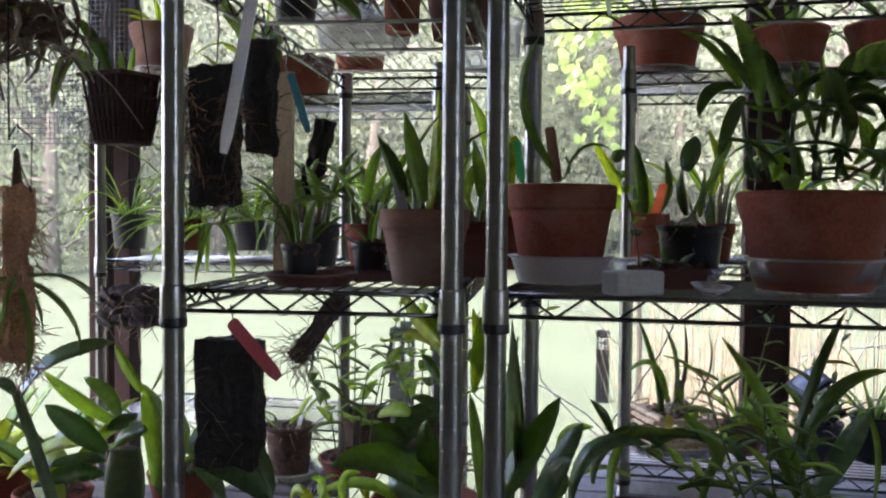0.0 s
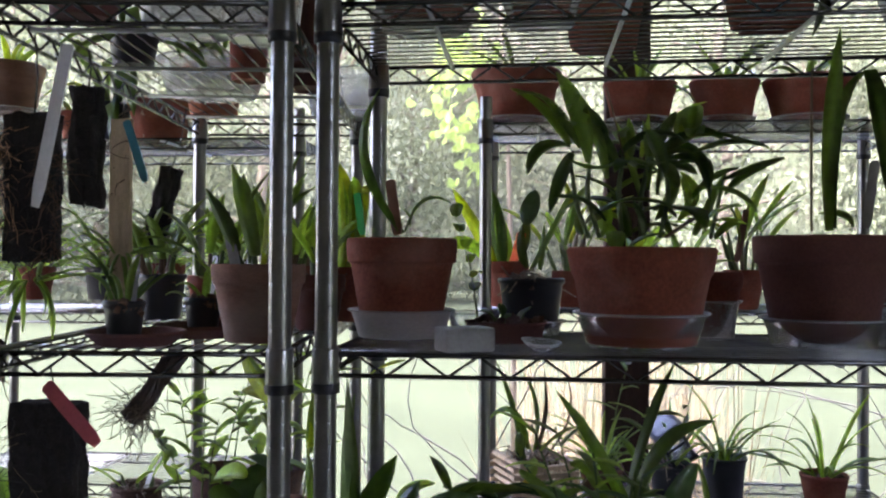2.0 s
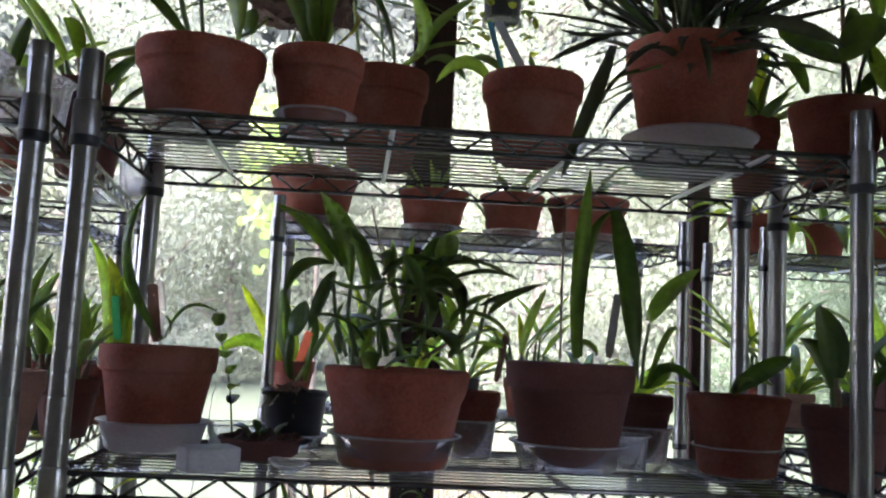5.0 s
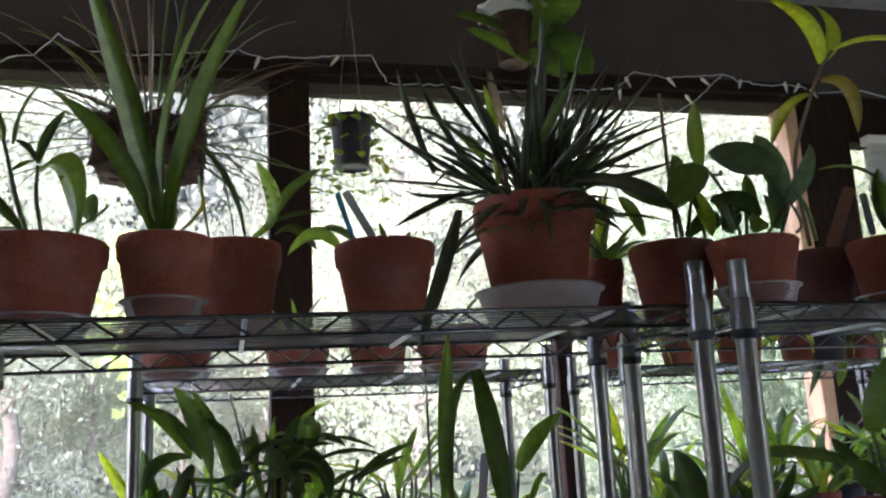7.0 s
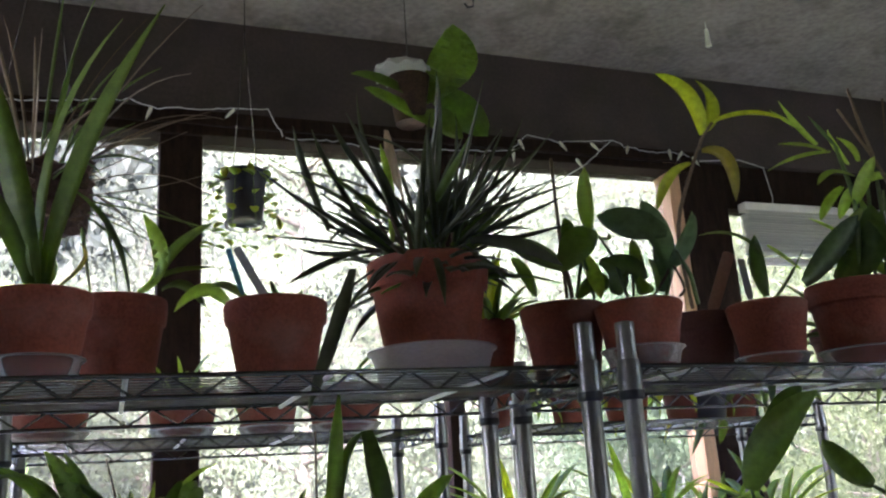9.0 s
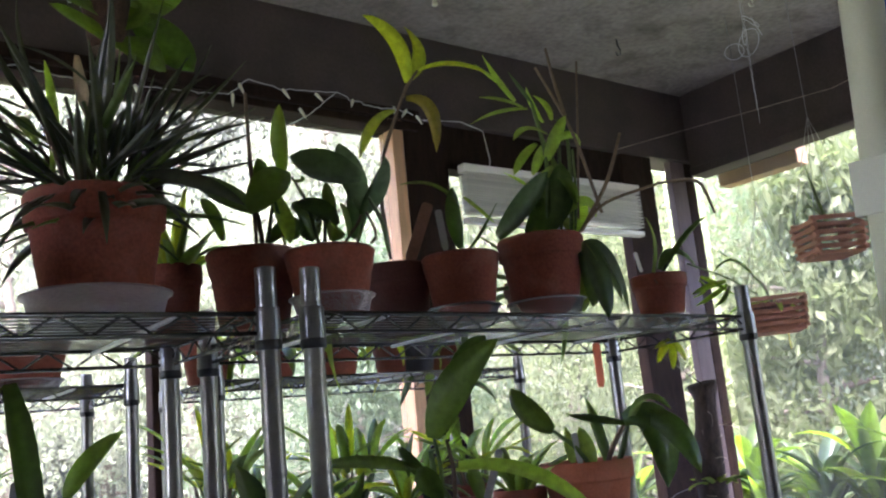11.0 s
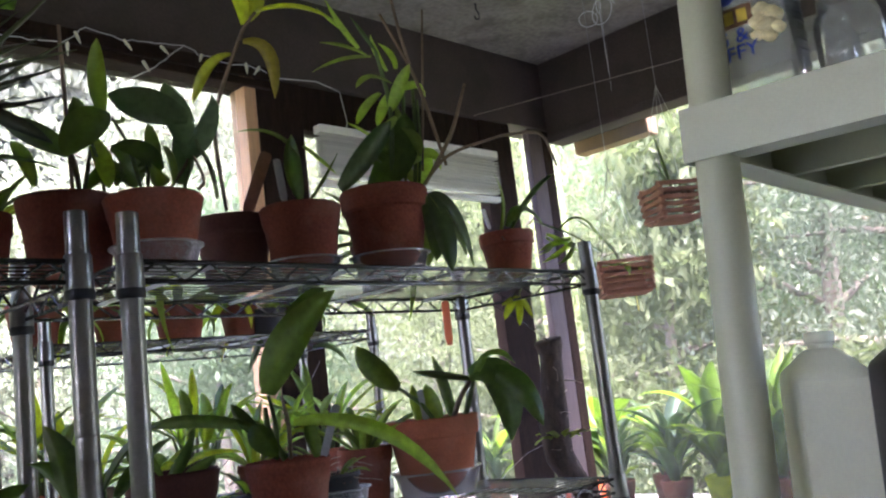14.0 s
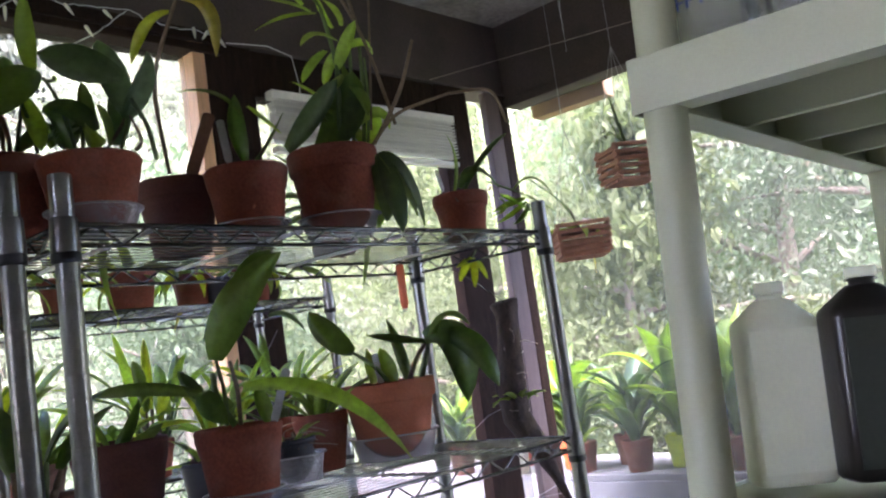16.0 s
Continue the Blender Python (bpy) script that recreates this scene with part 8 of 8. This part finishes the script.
for k, (a, z, ra, rz) in enumerate(((273, 0.098, 12, 0.010), (284, 0.092, 13, 0.011), (267, 0.086, 11, 0.009), (278, 0.080, 13, 0.010), (264, 0.072, 8, 0.006), (287, 0.078, 8, 0.007), (275, 0.068, 9, 0.006))):
    patch("print_blob", POPCORN, a, z, ra, rz, 0.0487 + 0.0006 * k)
patch("emblem", BLUE, 234, 0.121, 12, 0.006, 0.0476)
for k in range(6):
    wrap("print_bar", BLACK, 312, 338, 0.055 + 0.011 * k, 0.0565 + 0.011 * k)
text(j, "G &", 0.022, pose(-0.0285, -0.0405, 0.070, 90, 0, -35), INK)
text(j, "UFFY", 0.022, pose(-0.0275, -0.0412, 0.052, 90, 0, -34), INK)
for x, y, h in ((1.415, 0.300, 0.125), (1.39, 0.205, 0.125), (1.49, 0.36, 0.13), (1.50, 0.25, 0.125)):
    g = thing("glass_jar", (x, y, JT), "empty clear glass canning jar without a lid", "jar", "jars")
    part("glass", lathe("glass", [(0, 0.004), (0.030, 0.001), (0.038, 0.0), (0.042, 0.006), (0.042, h * 0.72), (0.040, h * 0.80), (0.033, h * 0.86), (0.033, h), (0.0305, h), (0.0305, h * 0.87), (0.038, h * 0.79), (0.0395, h * 0.7), (0.0395, 0.01), (0.034, 0.006), (0, 0.007)], GLASS, 40), g)
    for k in range(3):
        zz = h * (0.89 + 0.035 * k)
        part("thread", lathe("thread", [(0.0332, zz), (0.0345, zz + 0.0015), (0.0332, zz + 0.003)], GLASS, 32), g)
    part("emblem", lathe("emblem", [(0.011, 0), (0.0135, 0.0012), (0.016, 0)], GLASS, 28), g, at=pose(-0.034, -0.0245, h * 0.4) @ pose(0, 0, 0, 90, 0, -54))


def bottle(x, y, turn, w, d, h, mat, cap_mat, label, label_mat=None):
    b = thing("plastic_bottle", pose(x, y, JB) @ LEAN @ pose(0, 0, 0, 0, 0, turn), label, "bottle", "bottles")
    rings = [(0.92, 0.0), (1.0, 0.02), (1.0, 0.40), (1.0, 0.765), (0.985, 0.79), (0.94, 0.81), (0.72, 0.855), (0.48, 0.90), (0.36, 0.915)]
    verts, faces, seg = [], [], 40
    for f, s in rings:
        for k in range(seg):
            a = 2 * math.pi * k / seg
            e = 0.42 if s < 0.8 else 0.42 + (s - 0.8) * 4.5
            c, q = math.cos(a), math.sin(a)
            verts.append((w / 2 * f * math.copysign(abs(c) ** e, c), max(d / 2 * f, 0.0145 if s > 0.8 else 0) * math.copysign(abs(q) ** e, q), h * s))
    for i in range(len(rings) - 1):
        for k in range(seg):
            n = (k + 1) % seg
            faces.append((i * seg + k, i * seg + n, (i + 1) * seg + n, (i + 1) * seg + k))
    faces += [tuple(reversed(range(seg))), tuple((len(rings) - 1) * seg + k for k in range(seg))]
    part("body", mesh("body", verts, faces, mat), b)
    part("neck", lathe("neck", [(0.0135, h * 0.915), (0.0135, h * 0.935), (0.0165, h * 0.936), (0.0165, h * 0.945), (0.0135, h * 0.946), (0.0135, h * 0.96), (0, h * 0.96)], mat, 24), b)
    part("cap", lathe("cap", [(0.0, h * 0.95), (0.0162, h * 0.95), (0.0168, h * 0.953), (0.0168, h * 0.997), (0.0155, h), (0, h)], cap_mat, 30), b, "screw cap")
    part("label_panel", boxes("label_panel", [(-w * 0.42, w * 0.42, -d / 2 - 0.0006, -d / 2 + 0.002, h * 0.06, h * 0.76)], label_mat or mat, 0.0004), b)
    return b


bottle(1.366, 0.396, -47, 0.093, 0.055, 0.226, WHITE_PLASTIC, WHITE_PLASTIC, "plain white plastic bottle with screw cap")
bottle(1.394, 0.302, -44, 0.098, 0.058, 0.228, OLIVE, WHITE_PLASTIC, "dark brown plastic bottle with a grey-green label and white screw cap", OLIVE_LABEL)


# ---- outdoors ----
GROUND = -0.16
solid("ground", mesh("ground", [(-400, -400, GROUND), (400, -400, GROUND), (400, 400, GROUND), (-400, 400, GROUND)], [(0, 1, 2, 3)], LAWN), (0, 0, 0), "mown green lawn running to the trees", "ground", kind="structure")


def tree(x, y, height, spread, seed, mat, leaf_size, n, low=0.1, uneven=False, label="leafy green tree at the edge of the lawn"):
    rng = random.Random(seed)
    root = thing("tree", (x, y, GROUND), label, "tree", "trees")
    lines, ends = [], []
    tr = height * 0.018 + 0.02
    lines.append([(Vector((0, 0, height * k / 6)) + Vector((rng.uniform(-1, 1), rng.uniform(-1, 1), 0)) * 0.02 * height * (k > 0), tr * (1.05 - k / 6)) for k in range(7)])
    for k in range(26):
        z = height * (low + (0.93 - low) * (k + rng.random()) / 26)
        a, lg = rng.random() * 6.283, spread * rng.uniform(0.4, 1.0) * (1.1 - abs(z / height - 0.45))
        e = Vector((math.cos(a) * lg, math.sin(a) * lg, z + lg * rng.uniform(-0.1, 0.5)))
        lines.append([(Vector((0, 0, z)), tr * 0.35), (Vector((e.x * 0.5, e.y * 0.5, (z + e.z) / 2 + 0.04 * lg)), tr * 0.22), (e, tr * 0.08)])
        ends += [e, Vector((e.x * 0.55, e.y * 0.55, (z + e.z) / 2))]
    part("trunk", tubes("trunk", lines, TRUNK, 6), root)
    verts, faces = [], []
    size = [rng.choice((0.8, 1.0, 1.3, 2.1)) if uneven else 1.0 for _ in ends]
    weight = [rng.uniform(0.3, 1.7) / q for q in size] if uneven else size
    for k in rng.choices(range(len(ends)), weight, k=n):
        p = ends[k] + Vector((rng.gauss(0, 1), rng.gauss(0, 1), rng.gauss(0, 0.7))) * spread * (0.16 if uneven else 0.19)
        s = leaf_size * size[k] * rng.uniform(0.6, 1.4)
        e = Euler((rng.uniform(-1.6, 1.6), rng.uniform(-1.6, 1.6), rng.random() * 6.283)).to_matrix()
        b = len(verts)
        verts += [p + e @ Vector(q) * s for q in ((-1, 0, 0), (0.1, -0.45, 0.08), (1, 0, -0.15), (0.1, 0.45, 0.08))]
        faces.append((b, b + 1, b + 2, b + 3))
    tagged(part("crown", mesh("crown", verts, faces, mat, False), root), kind="stuff")
    return root


rng = random.Random(5)
for k in range(32):
    a = -0.8 + 2.6 * k / 31
    r = rng.uniform(27, 38)
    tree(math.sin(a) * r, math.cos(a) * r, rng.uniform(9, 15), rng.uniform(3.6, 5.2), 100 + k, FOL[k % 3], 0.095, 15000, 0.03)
SHRUBS = ((5.8, 3.2, 3.4, 1.3), (6.6, 1.6, 4.6, 1.7), (6.3, 5.0, 4.0, 1.6), (7.8, 0.2, 5.2, 2.0), (8.6, 3.2, 6, 2.2), (6.0, -0.6, 3.6, 1.5), (4.6, 7.0, 3.4, 1.5), (7.6, 7.2, 5.6, 2.2), (10, 5.5, 7.5, 2.8), (10.5, 1.5, 7.5, 2.8))
for k, (x, y, h, s) in enumerate(SHRUBS):
    tree(x, y, h, s, 200 + k, SHRUB[(2, 1, 2, 3, 0, 1, 0, 2, 0, 1)[k]], 0.023, 38000, 0.02, True, "broad-leaved shrubby tree beside the porch")

sp = thing("tree", (0.0, 3.74, GROUND), "young maple with drooping yellow-green leaves outside the window", "tree", "trees")
rng = random.Random(230)
lines = [[(Vector((0, 0, 0)), 0.016), (Vector((0.02, 0.03, 1.1)), 0.013), (Vector((-0.01, 0.0, 2.1)), 0.010), (Vector((-0.05, -0.05, 2.75)), 0.005)]]
verts, faces = [], []
for k in range(11):
    z = 2.15 + 0.05 * k
    e = Vector((-0.19 + rng.uniform(-0.10, 0.10), -0.22 + rng.uniform(-0.15, 0.15), z - rng.uniform(-0.08, 0.16)))
    lines.append([(Vector((-0.02, -0.01, z)), 0.004), (Vector((e.x * 0.5, e.y * 0.5, (z + e.z) / 2 + 0.05)), 0.003), (e, 0.0015)])
    for j in range(16):
        c = e + Vector((rng.gauss(0, 1), rng.gauss(0, 1), rng.gauss(0, 1))) * 0.05
        turn = Euler((rng.uniform(-0.9, 0.9), rng.uniform(-0.9, 0.9), rng.random() * 6.283)).to_matrix()
        for lobe in (-0.9, -0.4, 0.0, 0.4, 0.9):
            u = Vector((math.sin(lobe), 0.0, -math.cos(lobe)))
            w, ln, b = Vector((math.cos(lobe), 0.0, math.sin(lobe))) * 0.009, 0.046 * (1 - 0.35 * abs(lobe)), len(verts)
            verts += [c + turn @ q for q in (Vector((0, 0, 0)), u * ln * 0.5 - w, u * ln, u * ln * 0.5 + w)]
            faces.append((b, b + 1, b + 2, b + 3))
part("trunk", tubes("trunk", lines, TRUNK, 6), sp)
tagged(part("crown", mesh("crown", verts, faces, FOL[3], False), sp), kind="stuff")

# the woods behind, too far off to tell one tree from the next
rng = random.Random(31)
verts, faces = [], []
for _ in range(190000):
    a, r = rng.uniform(-0.9, 2.0), rng.uniform(44, 60)
    top = 29 + 3.0 * math.sin(9 * a) + 2.0 * math.sin(23 * a + 1)
    p = Vector((math.sin(a) * r, math.cos(a) * r, GROUND + top * rng.random() ** 0.8))
    s = rng.uniform(0.3, 0.75)
    e = Euler((rng.uniform(-1.6, 1.6), rng.uniform(-1.6, 1.6), rng.random() * 6.283)).to_matrix()
    b = len(verts)
    verts += [p + e @ Vector(q) * s for q in ((-1, 0, 0), (0.1, -0.6, 0.08), (1, 0, -0.15), (0.1, 0.6, 0.08))]
    faces.append((b, b + 1, b + 2, b + 3))
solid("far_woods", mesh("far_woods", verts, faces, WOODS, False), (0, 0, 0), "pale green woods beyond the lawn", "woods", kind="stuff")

# tall dry grass at the window
rng = random.Random(9)
verts, faces = [], []
for _ in range(700):
    x, y = rng.uniform(0.0, 0.95), rng.uniform(3.4, 4.6)
    h, a = rng.uniform(0.7, 1.45), rng.random() * 6.283
    lean = Vector((math.cos(a), math.sin(a), 0)) * rng.uniform(0.05, 0.35)
    w = Vector((math.sin(a), -math.cos(a), 0)) * 0.004
    b = len(verts)
    for t, k in ((0, 1), (0.5, 0.8), (0.85, 0.5), (1, 0.1)):
        c = Vector((x, y, GROUND + h * t)) + lean * t * t
        verts += [c - w * k, c + w * k]
    faces += [(b + 2 * i, b + 2 * i + 1, b + 2 * i + 3, b + 2 * i + 2) for i in range(3)]
solid("dry_grass", mesh("dry_grass", verts, faces, DRYGRASS, False), (0, 0, 0), "tall pale dry grass outside the window", "grass", kind="stuff")

# bare twigs outside the window
tw = thing("bare_shrub", (0.9, 3.0, GROUND), "leafless twiggy shrub outside the window", "shrub")
rng = random.Random(14)
lines = []
for _ in range(74):
    p, d = Vector((rng.uniform(-1.2, 2.0), rng.uniform(-0.3, 0.4), 0)), Vector((rng.uniform(-0.6, 0.6), rng.uniform(-0.3, 0.3), 1)).normalized()
    r, line = rng.uniform(0.005, 0.009), []
    for k in range(26):
        line.append((p.copy(), r))
        p += d * 0.085
        d = (d + Vector((rng.uniform(-1, 1), rng.uniform(-0.5, 0.5), rng.uniform(-0.5, 0.4))) * 0.5).normalized()
        r *= 0.93
    lines.append(line)
tagged(part("branch_tangle", tubes("branch_tangle", lines, TWIG, 4), tw), kind="stuff")


def bollard(x, y, r, top):
    b = thing("garden_light", (x, y, GROUND), "black garden path light with a windowed lantern head", "garden light", "garden lights")
    h = top - GROUND
    part("body", lathe("body", [(r, 0), (r, h - 2.8 * r), (0, h - 2.8 * r)], MATT_BLACK, 24), b)
    part("head", lathe("head", [(0, h), (r * 0.9, h), (r * 1.02, h - 0.2 * r), (r * 1.02, h - 0.9 * r), (0, h - 0.9 * r)], MATT_BLACK, 24), b)
    part("lens", lathe("lens", [(r * 0.7, h - 2.8 * r), (r * 0.7, h - 0.9 * r)], GLASS, 20), b, "clear lens")
    part("band", lathe("band", [(r * 0.92, h - 1.95 * r), (r * 1.0, h - 1.95 * r), (r * 1.0, h - 1.75 * r), (r * 0.92, h - 1.75 * r)], MATT_BLACK, 24), b)
    for k in range(4):
        a = radians(20 + 90 * k)
        part("bar", boxes("bar", [(-0.12 * r, 0.12 * r, -0.12 * r, 0.12 * r, h - 2.8 * r, h - 0.9 * r)], MATT_BLACK, 0), b, at=pose(r * 0.88 * math.cos(a), r * 0.88 * math.sin(a), 0))


bollard(-1.35, 5.0, 0.074, 0.82)
bollard(-0.305, 8.0, 0.06, 0.48)

# outdoor bench with pots, beyond the end windows
t = thing("plant_bench", (4.23, 2.2, GROUND), "pale weathered outdoor bench of plants beyond the windows", "bench", "plant benches")
for k in range(1, 6):
    part("plank", boxes("plank", [(-0.36 + 0.12 * k + 0.003, -0.36 + 0.12 * k + 0.117, -1.9, 2.1, 1.03, 1.06)], BENCH), t)
part("apron", boxes("apron", [(-0.24, -0.21, -1.9, 2.1, 0.93, 1.028)], BENCH), t)
for x in (-0.18, 0.3):
    for y in (-1.8, 0.1, 2.0):
        part("leg", boxes("leg", [(x - 0.04, x + 0.04, y - 0.04, y + 0.04, 0, 1.028)], BENCH), t)
OUT = 0.90
rng = random.Random(21)
for k, (x, y, d, mat) in enumerate(((4.07, 2.58, 0.15, TERRA), (4.08, 2.27, 0.15, TERRA), (4.19, 2.72, 0.14, ORANGE), (4.07, 3.0, 0.14, WHITE_PLASTIC), (4.19, 2.1, 0.15, LEAF_LIME), (4.08, 1.75, 0.15, TERRA), (4.29, 2.45, 0.14, TERRA), (4.09, 3.4, 0.15, TERRA), (4.34, 3.1, 0.14, TERRA), (4.39, 1.9, 0.14, TERRA), (4.09, 1.3, 0.15, TERRA), (4.34, 1.5, 0.15, TERRA), (4.09, 0.8, 0.15, TERRA))):
    p = potted(x, y, OUT, d, 0.15, "potted foliage plant on the outdoor bench", mat, "azalea", seed=300 + k, group="bench plants", name="potted_plant")
    grow = rng.uniform(0.75, 1.5)
    for j in range(20):
        a = 2.4 * j + k
        e = rng.uniform(40, 86)
        leaf(p, (0.02 * math.cos(a), 0.02 * math.sin(a), 0.13 + 0.010 * grow * j), math.degrees(a), e, grow * rng.uniform(0.18, 0.38), grow * rng.uniform(0.045, 0.075), rng.uniform(0.5, 1.6), rng.choice((LEAF_LIGHT, LEAF_MID, LEAF_MID, LEAF_GREY, LEAF_GREY)), "lance", 0.35, rng.uniform(-0.4, 0.4))
